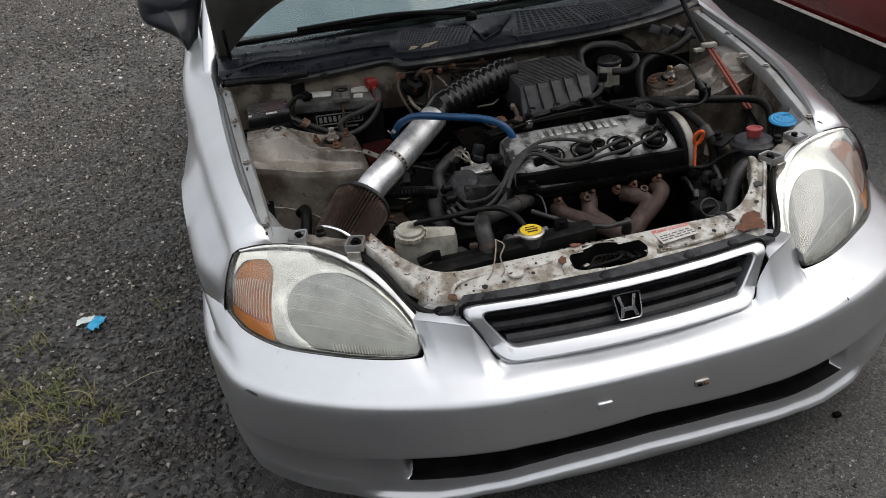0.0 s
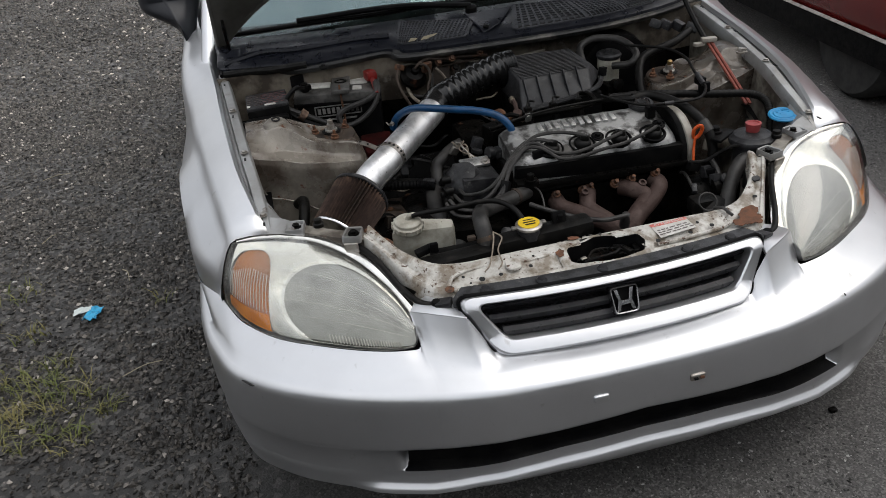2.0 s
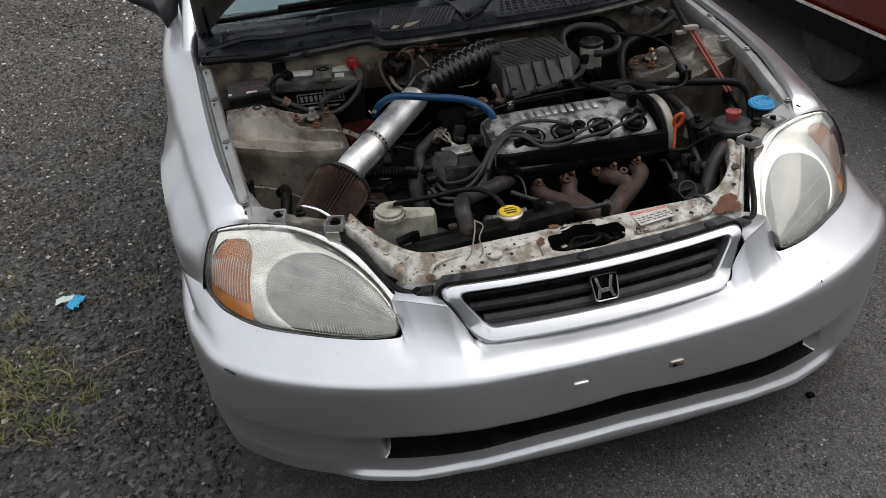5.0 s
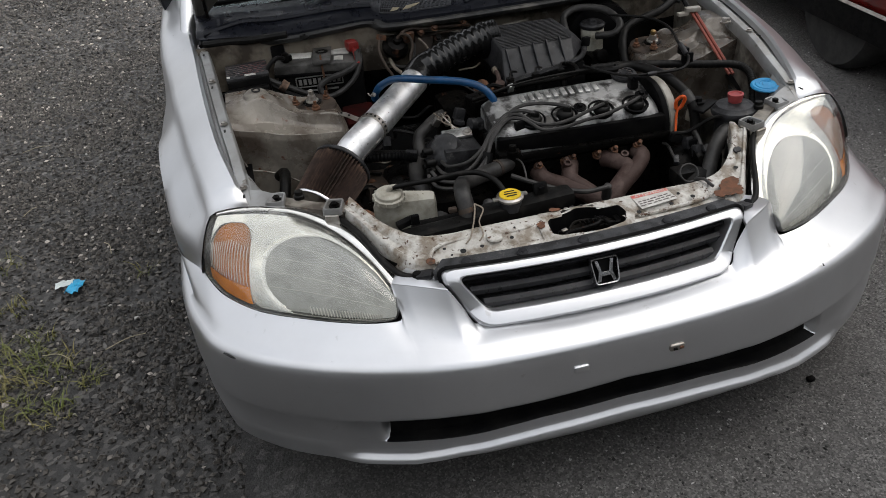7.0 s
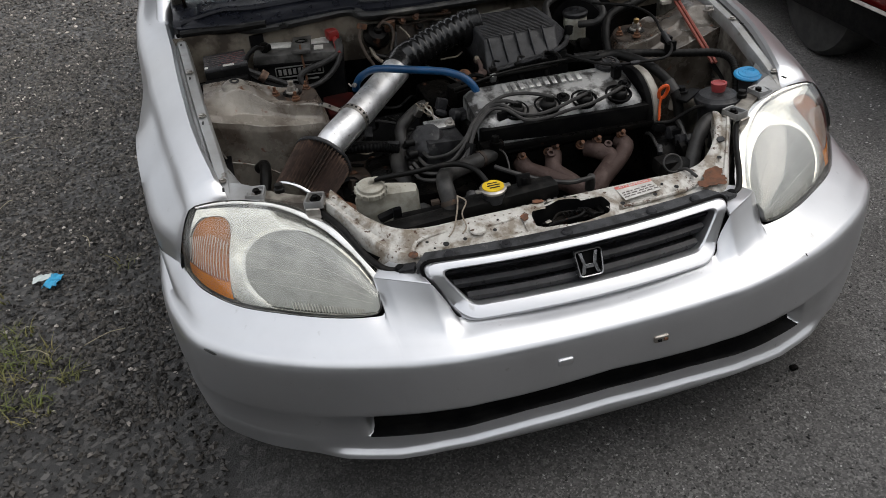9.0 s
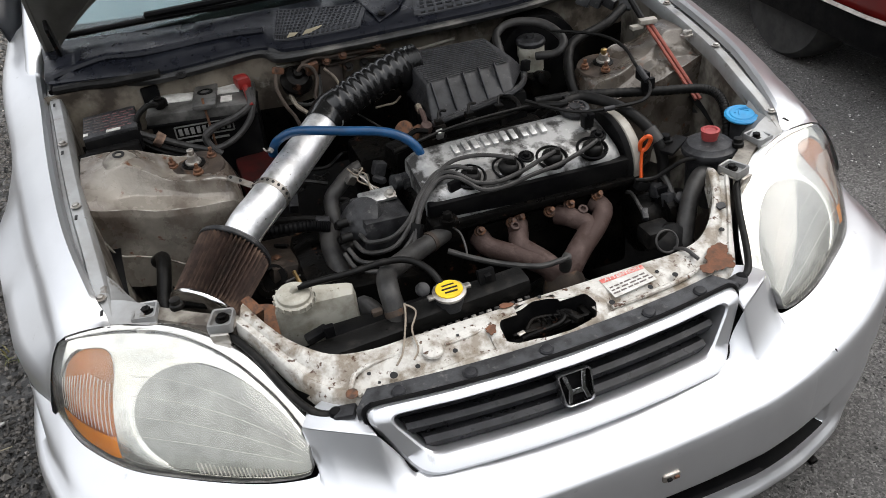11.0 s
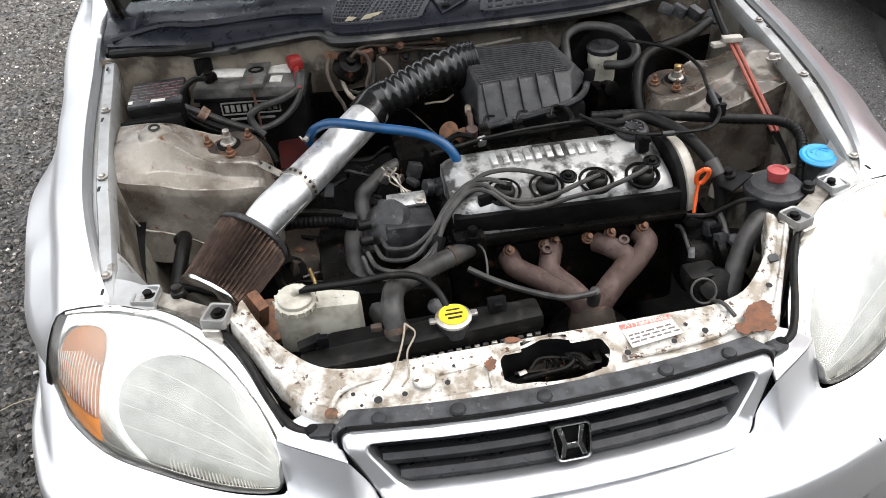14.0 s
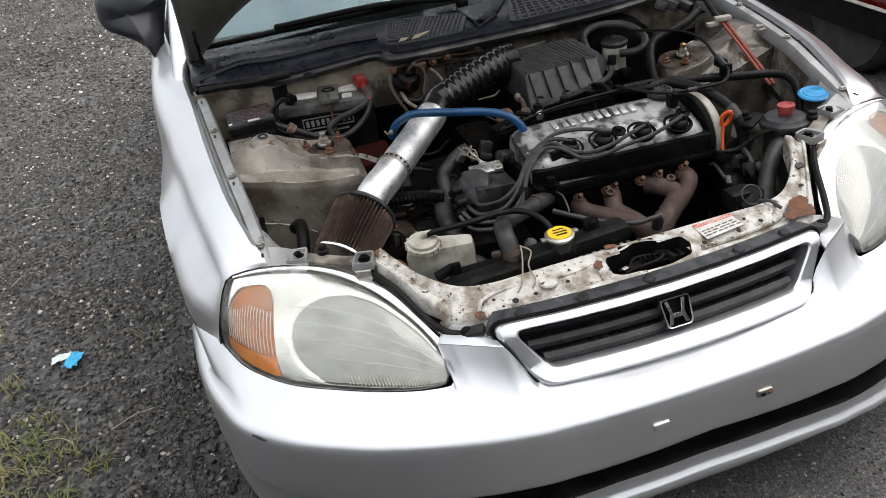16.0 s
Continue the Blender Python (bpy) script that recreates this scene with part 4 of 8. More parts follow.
    part("lower_trim", sheet(0.03, 0.99, 0.008, 0.045, 0.0108, 40, 3), LAMP_WHITE, lamp, "white lower surround")
    chamber("signal_bowl", (0.842, 0.42), (0.138, 0.44), (0.70, 0.99, 0.02, 0.985), 0.020, AMBER_DIM, "faded amber turn signal chamber", 3.0)
    part("signal_strip", sheet(0.70, 0.975, 0.03, 0.20, lambda u, v: 0.006 + 0.006 * smooth_step(0.72, 0.70, u), 26, 5), AMBER, lamp, "orange reflector strip")
    for k in range(16):
        u = 0.712 + k * 0.0168
        part("lens_rib", tube([side(lamp_point(u, v, 0.007)) for v in lin(0.215, 0.66 - 0.010 * abs(k - 6), 7)], 0.0008, 6, 8), LABEL_W, lamp)
    for k in range(26):
        u = 0.16 + k * 0.0125
        part("lens_rib", tube([side(lamp_point(u, v, 0.005)) for v in (0.04, 0.08, 0.12)], 0.0011, 6, 5), LABEL_W, lamp)
    for v in (0.26, 0.40, 0.54, 0.68):
        part("lens_line", tube([side(lamp_point(u, v, 0.004)) for u in lin(0.06, 0.64, 9)], 0.0005, 5, 20), LABEL_W, lamp)


for s in (-1, 1):
    build_headlamp(s, car)


# ---- fenders, gutters and aprons ----
EDGE_IN = [(0.712, 0.352, 0.603), (0.716, 0.42, 0.634), (0.725, 0.52, 0.664), (0.736, 0.62, 0.690), (0.752, 0.80, 0.718), (0.768, 1.00, 0.740), (0.785, 1.18, 0.757), (0.80, 1.34, 0.775)]


FENDER_IN = [(0.674, 0.350, 0.599), (0.690, 0.42, 0.632), (0.711, 0.52, 0.664), (0.724, 0.62, 0.690), (0.740, 0.80, 0.718), (0.753, 1.00, 0.740), (0.762, 1.18, 0.757), (0.773, 1.34, 0.775)]


# the section where the wing meets the door
WING_END = [(0.769, 0.761), (0.773, 0.773), (0.781, 0.778), (0.812, 0.780), (0.840, 0.772), (0.859, 0.758), (0.871, 0.740), (0.881, 0.703), (0.886, 0.63), (0.887, 0.56), (0.887, 0.50), (0.879, 0.30), (0.849, 0.20)]


def build_fender(s, parent):
    n = 46
    e = cr(EDGE_IN, n)
    inner = cr(FENDER_IN, n)
    # the first section follows the lamp's outer edge
    lamp_side = [(0.668, 0.344, 0.584), (0.672, 0.345, 0.592), (0.685, 0.347, 0.597), (0.715, 0.349, 0.598), (0.742, 0.350, 0.596), (0.757, 0.346, 0.590), (0.768, 0.337, 0.575),
                 (0.780, 0.326, 0.55), (0.789, 0.318, 0.525), (0.797, 0.313, 0.50), (0.801, 0.313, 0.482), (0.803, 0.326, 0.464), (0.79, 0.345, 0.462)]
    rows = [[V(s * x, y, z) for x, y, z in lamp_side]]
    for step, q in enumerate(inner[1:], 1):
        y = q.y
        arch = math.exp(-((y - 0.74) / 0.21) ** 2) * smooth_step(0.42, 0.56, y)
        low = 0.462 + 0.12 * arch - 0.262 * smooth_step(0.86, 1.06, y)
        top = V(float(np.interp(y, [0.35, 0.40, 0.64, 0.90, 1.34], [0.755, 0.762, 0.802, 0.835, 0.868])), y, q.z - float(np.interp(y, [0.35, 0.50, 0.80, 1.34], [0.010, 0.036, 0.050, 0.055])))
        out = V(float(np.interp(y, [0.35, 0.45, 0.65, 0.85, 1.10, 1.34], [0.838, 0.860, 0.878, 0.889, 0.898, 0.893])), y, 0.50 + 0.10 * math.exp(-((y - 0.76) / 0.24) ** 2) + 0.05 * smooth_step(0.85, 1.1, y))
        col = [q + V(-0.004, 0, -0.014), q + V(0, 0, -0.002), q + V(0.008, 0, 0.003), q.lerp(top, 0.45) + V(0, 0, 0.007), q.lerp(top, 0.82) + V(0, 0, 0.006), top, top + V(0.005, 0, -0.014)]
        for t, drop in ((0.24, 0.34), (0.52, 0.60), (0.84, 0.84), (1.0, 1.0)):
            col.append(V(top.x + (out.x - top.x) * t, y, top.z + (out.z - top.z) * drop))
        col += [V(out.x - 0.003, y, low), V(out.x - 0.03, y, low - 0.004)]
        # the wing's lower edge runs on from the bumper, its rear end into the door
        seam = float(np.interp(y, [0.33, 0.345, 0.42, 0.47, 0.54, 0.62], [0.799, 0.803, 0.845, 0.860, 0.868, 0.876]))
        if y < 0.62:
            for k, (hold, d) in zip((8, 9, 10, 11, 12), ((0.5, -0.012), (0.85, -0.004), (1, 0.0), (1, 0.0), (1, -0.03))):
                hold *= 1 - smooth_step(0.54, 0.62, y)
                col[k].x += (seam + d - col[k].x) * hold
        rear = smooth_step(0.98, 1.338, y)
        col = [c.lerp(V(x, y, z + (q.z - 0.775)), rear) for c, (x, z) in zip(col, WING_END)]
        ease = smooth_step(0, 4, step)
        col = [(V(*a) + V(0, q.y - inner[0].y, 0)).lerp(c, ease) for a, c in zip(lamp_side, col)]
        rows.append([V(s * c.x, c.y, c.z) for c in col])
    f = part("fender", loft(rows), SILVER, parent, "silver front fender")
    # ledge with bolts beside the hood opening
    g = [q for q in e if q.y < 1.16]
    rows = []
    for dx, dz in ((-0.004, -0.014), (-0.006, -0.020), (-0.022, -0.021), (-0.026, -0.012), (-0.046, -0.011), (-0.050, -0.015), (-0.054, -0.04)):
        rows.append([V(s * (q.x + dx), q.y, q.z + dz) for q in g])
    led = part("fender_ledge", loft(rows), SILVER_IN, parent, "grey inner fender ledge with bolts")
    for k, y in enumerate((0.400, 0.630, 0.86, 1.085)):
        q = min(e, key=lambda a: abs(a.y - y))
        part("ledge_bolt", bolt((s * (q.x - 0.037), y, q.z - 0.011), 0.0065, 0.006), STEEL, led, "hexagon bolt")
        part("ledge_slot", box((s * (q.x - 0.038), y - 0.045, q.z - 0.0225 + 0.012), (0.005, 0.016, 0.002), 0.0008), PRINT, led)
    # apron panel below the ledge
    rows = []
    for k, (dx, z) in enumerate(((-0.052, None), (-0.056, 0.58), (-0.062, 0.52), (-0.075, 0.44), (-0.10, 0.36), (-0.14, 0.27))):
        rows.append([V(s * (q.x + dx + 0.004 * noise.noise((q.y * 6, k, 2))), q.y, (q.z - 0.03) if z is None else min(z, q.z - 0.04 - 0.01 * k)) for q in g])
    part("inner_apron", loft(rows), APRON, parent, "dirty beige inner fender panel")
    # corner panel in front of the ledge, running down to the lamp
    c = [[(0.676, 0.352, 0.589), (0.660, 0.345, 0.592), (0.64, 0.335, 0.594), (0.60, 0.318, 0.588)],
         [(0.694, 0.40, 0.610), (0.672, 0.40, 0.610), (0.635, 0.385, 0.606), (0.59, 0.36, 0.592)],
         [(0.704, 0.47, 0.636), (0.668, 0.46, 0.622), (0.645, 0.45, 0.58), (0.62, 0.43, 0.54)]]
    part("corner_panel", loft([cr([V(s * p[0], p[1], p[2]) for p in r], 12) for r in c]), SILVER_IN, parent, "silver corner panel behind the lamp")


for s in (-1, 1):
    build_fender(s, car)


# ---- bay: firewall, strut towers, floor ----
def build_bay(parent):
    # firewall with swages
    rows = []
    for z in (0.25, 0.40, 0.55, 0.61, 0.66, 0.72, 0.745):
        rows.append([V(x, 1.085 - 0.045 * (1 - (x / 0.8) ** 2) * (z > 0.5) + 0.006 * math.sin(x * 34) * (0.5 < z < 0.74) - 0.1 * (z < 0.3), z) for x in lin(-0.76, 0.76, 90)])
    part("firewall", loft(rows[3:]), FIREWALL, parent, "dirty beige firewall panel")
    # lower rows painted near-black to give the bay's deep shade
    part("lower_firewall", loft(rows[:4]), GRIME_SHADE, parent, "lower firewall, black for the shade deep in the bay")
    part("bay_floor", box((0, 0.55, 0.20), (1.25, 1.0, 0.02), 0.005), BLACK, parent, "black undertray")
    # cowl rim: flange in front of the cowl
    e = [(-0.74, 1.098, 0.742), (-0.62, 1.075, 0.745), (-0.50, 1.030, 0.748), (-0.36, 1.030, 0.753), (-0.27, 1.032, 0.755), (-0.23, 0.985, 0.749), (-0.10, 0.972, 0.748), (0.10, 0.958, 0.749), (0.34, 0.958, 0.750), (0.52, 0.985, 0.752), (0.66, 1.04, 0.752), (0.76, 1.10, 0.755)]
    c = cr(e, 90)
    rows = [[q + V(0, d, h) for q in c] for d, h in ((0.012, -0.016), (0.004, -0.010), (0.0, -0.002), (0.004, 0.003), (0.030, 0.004), (0.036, 0.012))]
    part("cowl_flange", loft(rows), FLANGE, parent, "dusty metal cowl flange")
    part("flange_plug", lathe([(0.013, 0), (0.013, 0.003), (0.006, 0.006), (0.003, 0.002)], (-0.455, 1.018, 0.748), (0, -0.3, 1), 18), RUBBER, parent, "black rubber grommet")
    part("brake_line", tube([(-0.24, 1.03, 0.715), (-0.1, 1.02, 0.708), (0.05, 1.0, 0.69), (0.2, 0.99, 0.70)], 0.004, 7), APRON, parent, "thin pipe along the firewall")
    # strut towers
    for s in (-1, 1):
        xs_t = (0.694, 0.655, 0.612, 0.575, 0.535, 0.490, 0.440, 0.418, 0.404, 0.400)
        flat = lambda *v: list(zip(xs_t, v))
        # from the back to the foot of the front wall: (y, z) at each x
        sink = 0.024 if s > 0 else 0.0
        top = [[(x, 0.79 + 0.30 * (x - 0.40), z) for x, z in flat(0.60, 0.60, 0.60, 0.59, 0.58, 0.57, 0.56, 0.55, 0.52, 0.50)],
               [(x, 0.772 + 0.20 * (x - 0.40), z) for x, z in flat(0.690, 0.690, 0.690 - sink, 0.685 - sink, 0.668, 0.655, 0.648, 0.636, 0.60, 0.56)],
               [(x, 0.765 + 0.10 * (x - 0.40), z) for x, z in flat(0.690, 0.692, 0.700 - sink, 0.688 - sink, 0.660, 0.647, 0.644, 0.636, 0.60, 0.56)],
               [(x, 0.752, z) for x, z in flat(0.688, 0.692, 0.707 - sink * 1.3, 0.689 - sink, 0.653, 0.645, 0.643, 0.635, 0.60, 0.56)]]
        for ys_t, zs_t in (((0.720, 0.720, 0.724, 0.714, 0.701, 0.681, 0.673, 0.676, 0.684, 0.688), (0.682, 0.684, 0.699, 0.683, 0.655, 0.648, 0.645, 0.634, 0.60, 0.56)),
                           ((0.690, 0.690, 0.703, 0.700, 0.692, 0.674, 0.666, 0.668, 0.676, 0.680), (0.674, 0.668, 0.666, 0.652, 0.634, 0.622, 0.615, 0.610, 0.585, 0.55)),
                           ((0.675, 0.673, 0.690, 0.690, 0.685, 0.668, 0.662, 0.664, 0.672, 0.676), (0.669, 0.657, 0.648, 0.637, 0.626, 0.617, 0.610, 0.605, 0.580, 0.54)),
                           ((0.660, 0.655, 0.654, 0.648, 0.642, 0.643, 0.650, 0.656, 0.666, 0.670), (0.658, 0.646, 0.633, 0.623, 0.616, 0.608, 0.602, 0.596, 0.572, 0.53)),
                           ((0.658, 0.653, 0.652, 0.646, 0.640, 0.641, 0.648, 0.655, 0.666, 0.670), (0.645, 0.632, 0.619, 0.609, 0.602, 0.594, 0.588, 0.582, 0.560, 0.52)),
                           ((0.668, 0.662, 0.660, 0.655, 0.650, 0.651, 0.656, 0.661, 0.670, 0.674), (0.56, 0.55, 0.54, 0.53, 0.52, 0.51, 0.50, 0.50, 0.48, 0.46)),
                           ((0.660, 0.655, 0.652, 0.650, 0.648, 0.648, 0.650, 0.655, 0.660, 0.665), (0.47, 0.46, 0.45, 0.43, 0.41, 0.40, 0.39, 0.38, 0.37, 0.36))):
            top.append([(x, y, z - sink * (x > 0.56) * (z > 0.66)) for x, y, z in zip(xs_t, ys_t, zs_t)])
        rows = [cr([V(s * x, y, z) for x, y, z in r], 70) for r in top]
        grid = []
        for k in range(70):
            line = []
            for i in range(len(rows) - 1):
                line += [rows[i][k].lerp(rows[i + 1][k], t) for t in (0, 0.10, 0.3, 0.5, 0.7, 0.90)]
            grid.append(line + [rows[-1][k]])
        for line in grid:
            for q in line:
                q += V(0.002 * noise.noise((q.x * 22, q.y * 22, 1)), 0.002 * noise.noise((q.x * 18, q.z * 18, 5)), 0.003 * noise.noise((q.x * 24, q.y * 24, q.z * 9)) + 0.003 * noise.noise((q.x * 9 + 3, q.y * 9, q.z * 4)))
        tower = part("strut_tower", loft(grid), TOWER if s < 0 else TOWER_SHADED, parent, "grimy rust-stained strut tower", 50)
        sx, sy, sz = s * 0.478, 0.748, 0.646
        part("mount_ring", lathe([(0.062, -0.004), (0.060, 0.001), (0.054, 0.003), (0.030, 0.003), (0.028, 0.005), (0.027, 0.008), (0.016, 0.009)], (sx, sy, sz), (0, -0.1, 1), 30), BROWN_CAST, tower, "rusty strut mount")
        part("mount_washer", lathe([(0.024, 0.006), (0.024, 0.011), (0.016, 0.013)], (sx, sy, sz), (0, -0.1, 1), 24), GRIME_SHADE, tower, "dark washer")
        part("mount_cone", lathe([(0.017, 0.010), (0.016, 0.016), (0.0115, 0.017), (0.0105, 0.026), (0.0095, 0.030), (0.006, 0.031)], (sx, sy, sz), (0, -0.1, 1), 24), STEEL, tower, "steel strut nut")
        part("strut_stud", lathe([(0.0060, 0.028), (0.0060, 0.034), (0.0072, 0.035), (0.0072, 0.042), (0.004, 0.044)], (sx, sy, sz), (0, -0.1, 1), 18), BRASS if s > 0 else STEEL, tower, "strut rod end")
        for a in (0.6, 2.7, 4.8) if s < 0 else (1.0, 3.1, 4.4):
            bx, by = sx + 0.047 * math.cos(a), sy + 0.040 * math.sin(a)
            part("strut_bolt", lathe([(0.011, 0), (0.011, 0.004), (0.008, 0.005), (0.008, 0.011), (0.004, 0.012), (0.004, 0.022), (0.002, 0.023)], (bx, by, sz + 0.004), (0, -0.1, 1), 12), BOLT_RUST, tower, "rusty stud and nut")
    part("tower_seam", tube([(-0.690, 0.652, 0.632), (-0.688, 0.655, 0.60), (-0.680, 0.655, 0.57), (-0.665, 0.652, 0.543), (-0.63, 0.648, 0.532), (-0.59, 0.645, 0.515), (-0.55, 0.640, 0.49)], 0.0024, 6, 40), APRON, parent, "beaded seam on the tower")
    part("tower_boss", lathe([(0.034, -0.010), (0.024, 0.001), (0.017, 0.005), (0.010, 0.006)], (-0.613, 0.755, 0.703), (0.1, -0.2, 1), 24), APRON, parent, "raised boss on the tower")
    part("tower_hole", lathe([(0.010, 0), (0.012, 0.003), (0.007, 0.004), (0.006, -0.001)], (-0.613, 0.755, 0.7075), (0.1, -0.2, 1), 18), PRINT, parent, "dark oval drain hole")


build_bay(car)


# ---- lamp brackets over the headlamps ----
def build_brackets(parent):
    for s in (-1, 1):
        path = [V(s * 0.47, 0.268, 0.586), V(s * 0.50, 0.285, 0.588), V(s * 0.54, 0.315, 0.586), V(s * 0.62, 0.372, 0.590), V(s * 0.68, 0.395, 0.60)]
        c = cr(path, 24)
        rows = [[q + V(-s * d * 0.45, d, h) for q in c] for d, h in ((-0.020, -0.03), (-0.016, 0.0), (0.010, 0.002), (0.014, -0.02), (0.014, -0.06))]
        rail = part("lamp_rail", loft(rows), APRON, parent, "grimy rail behind the headlamp")
        for x, y, z, yaw in ((0.612, 0.357, 0.590, 12), (0.494, 0.278, 0.588, 18)):
            o = rpoly([(-0.021, -0.026, 0), (0.021, -0.026, 0), (0.019, 0.022, 0), (-0.019, 0.022, 0)], 0.006, 4)
            m = pose(s * x, y, z, 0, 0, s * yaw)
            bm = loft([[m @ V(q.x * k, q.y * k, h) for q in o] for k, h in ((1.0, -0.006), (1.0, 0.006), (0.95, 0.010), (0.80, 0.009), (0.76, 0.003), (0.74, 0.001))], close_u=True, caps=True)
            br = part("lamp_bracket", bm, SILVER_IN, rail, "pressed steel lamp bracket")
            part("bracket_leg", box(m @ V(0, -0.030, -0.016), (0.030, 0.006, 0.030), 0.0025, (12, 0, s * yaw)), STEEL, rail, "bracket leg bent down to the lamp")
            part("bracket_bolt", bolt(m @ V(0, 0.002, 0.002), 0.008, 0.009), GRIME_SHADE, rail, "dark bracket bolt")
        part("stop_rubber", lathe([(0.012, 0), (0.012, 0.008), (0.009, 0.010), (0.009, 0.018), (0.006, 0.019)], (s * 0.562, 0.352, 0.588), (0, 0, 1), 18), RUBBER, rail, "rubber hood stop")
    # weatherstrip from the grille end up round each lamp
    for s in (-1, 1):
        pts = [V(s * x, y, z) for x, y, z in ((0.315, 0.060, 0.508), (0.36, 0.068, 0.508), (0.395, 0.088, 0.508), (0.425, 0.135, 0.522), (0.455, 0.20, 0.552), (0.485, 0.250, 0.570), (0.50, 0.262, 0.572))]
        part("lamp_seal", tube(pts, 0.0068, 10, 50), RUBBER, parent, "black rubber seal along the headlamp")
        part("nose_bracket", slab([V(s * x, y, z) for x, y, z in ((0.320, 0.001, 0.5090), (0.360, 0.026, 0.5100), (0.400, 0.052, 0.5100), (0.421, 0.071, 0.5055), (0.408, 0.096, 0.507), (0.380, 0.108, 0.511), (0.348, 0.085, 0.512), (0.330, 0.045, 0.511))], (0, 0, -0.010), 0.002), SILVER, parent, "silver bumper tab")
        part("nose_bolt", lathe([(0.011, 0), (0.011, 0.003), (0.008, 0.007), (0.003, 0.0075)], (s * 0.366, 0.070, 0.5105), (0, -0.1, 1), 16), BLACK, parent, "black bumper fastener")
        # black sheet stands for the shade behind the lamp
        part("lamp_gap", loft([[V(s * x, y, z - h) for x, y, z in ((0.36, 0.09, 0.50), (0.42, 0.15, 0.52), (0.47, 0.23, 0.555), (0.56, 0.31, 0.575), (0.70, 0.35, 0.585))] for h in (0.0, 0.08)]), BLACK, parent, "black sheet for the shade behind the lamp")


build_brackets(car)


# ---- battery and fuse box ----
def build_battery(parent):
    x0, x1, y0, y1, z0, z1 = -0.549, -0.312, 0.928, 1.062, 0.50, 0.690
    cx, cy = (x0 + x1) / 2, (y0 + y1) / 2
    rot = (0, 2.5, 0)
    b = part("battery", box((cx, cy, 0.578), (x1 - x0, y1 - y0, 0.16), 0.006, rot), BLACK, parent, "black car battery with a grey lid")
    part("battery_lid", box((cx, cy, 0.676), (x1 - x0 + 0.006, y1 - y0 + 0.006, 0.026), 0.005, rot), LID_GREY, b, "grey battery lid")
    part("lid_rim", box((cx, cy, 0.6625), (x1 - x0 + 0.012, y1 - y0 + 0.012, 0.008), 0.003, rot), BLACK, b, "black rim under the lid")
    part("lid_sticker", box((cx - 0.062, cy + 0.022, 0.6925), (0.085, 0.060, 0.003), 0.0006, rot), LABEL_W, b, "pale sticker")
    part("lid_sticker", box((cx + 0.060, cy + 0.030, 0.6880), (0.055, 0.050, 0.003), 0.0006, rot), LABEL_W, b, "pale sticker")
    part("lid_sticker", box((cx + 0.058, cy - 0.030, 0.6880), (0.026, 0.032, 0.003), 0.0006, rot), LABEL_W, b, "pale sticker")
    hd = part("hold_down", box((cx + 0.012, cy - 0.01, 0.697), (0.052, 0.150, 0.012), 0.004, rot), LID_GREY, b, "grey hold-down bracket")
    part("handle_slot", lathe([(0.018, 0), (0.018, 0.002), (0.012, 0.003), (0.011, -0.002)], (cx + 0.012, cy - 0.005, 0.7025), (0, 0, 1), 18), BLACK, b)
    part("hold_down_rod", tube([(cx + 0.012, cy - 0.072, 0.715), (cx + 0.012, cy - 0.076, 0.69), (cx + 0.016, cy - 0.082, 0.55)], 0.003, 7), BOLT_RUST, b, "rusty hold-down rod")
    part("hold_down_nut", bolt((cx + 0.012, cy + 0.070, 0.702), 0.008, 0.014), BOLT_RUST, b, "rusty nut")
    part("terminal_clamp", join(box((x0 + 0.032, cy - 0.035, 0.706), (0.03, 0.022, 0.018), 0.005, (0, 0, 30)), lathe([(0.010, 0), (0.010, 0.024), (0.007, 0.026)], (x0 + 0.03, cy - 0.035, 0.695))), GRIME_SHADE, b, "corroded battery clamp")
    part("terminal_boot", join(box((x1 - 0.020, cy + 0.012, 0.706), (0.034, 0.044, 0.030), 0.011, (0, 0, 20)), tube([(x1 - 0.015, cy, 0.70), (x1 - 0.008, cy - 0.045, 0.69), (x1 - 0.006, cy - 0.07, 0.675)], 0.008, 9)), RED_BOOT, b, "red positive terminal boot")
    # front sign: plain bars inside a frame, as the lettering is a brand
    fx, fz = cx - 0.002, 0.642
    yf = y0 - 0.003
    for a, c in (((fx, yf, fz + 0.014), (0.130, 0.003, 0.003)), ((fx, yf, fz - 0.014), (0.130, 0.003, 0.003)), ((fx - 0.065, yf, fz), (0.003, 0.003, 0.028)), ((fx + 0.065, yf, fz), (0.003, 0.003, 0.028))):
        part("sign_frame", box(a, c, 0.0006), SIGN, b)
    for k in range(9):
        part("sign_bar", box((fx - 0.054 + k * 0.0135, yf, fz), (0.0085, 0.003, 0.016), 0.0006), SIGN, b)
    for k in range(2):
        part("sign_bar", box((fx - 0.03 + k * 0.06, yf, fz - 0.026), (0.04, 0.003, 0.005), 0.0006), SIGN, b)
    part("battery_tray", box((cx, cy - 0.01, 0.492), (0.27, 0.17, 0.02), 0.004), BLACK, b, "black battery tray")
    # cables
    part("red_tray_cover", box((cx + 0.10, y0 - 0.075, 0.53), (0.09, 0.11, 0.07), 0.012, (8, 0, 10)), RED_DARK, b, "grimy red cover below the battery")
    # the battery stands a little askew
    turn = Matrix.Translation((0.004, 0.016, 0)) @ Matrix.Translation((cx, cy, 0)) @ Matrix.Rotation(radians(-8.5), 4, "Z") @ Matrix.Translation((-cx, -cy, 0))
    for ob in [b] + [o for o in bpy.data.objects if o.parent == b]:
        ob.data.transform(turn)
    # cables looped across the battery's front
    cable = lambda pts, r, mat, label: part("battery_cable", tube(pts, r, 9, 50), mat, b, label)
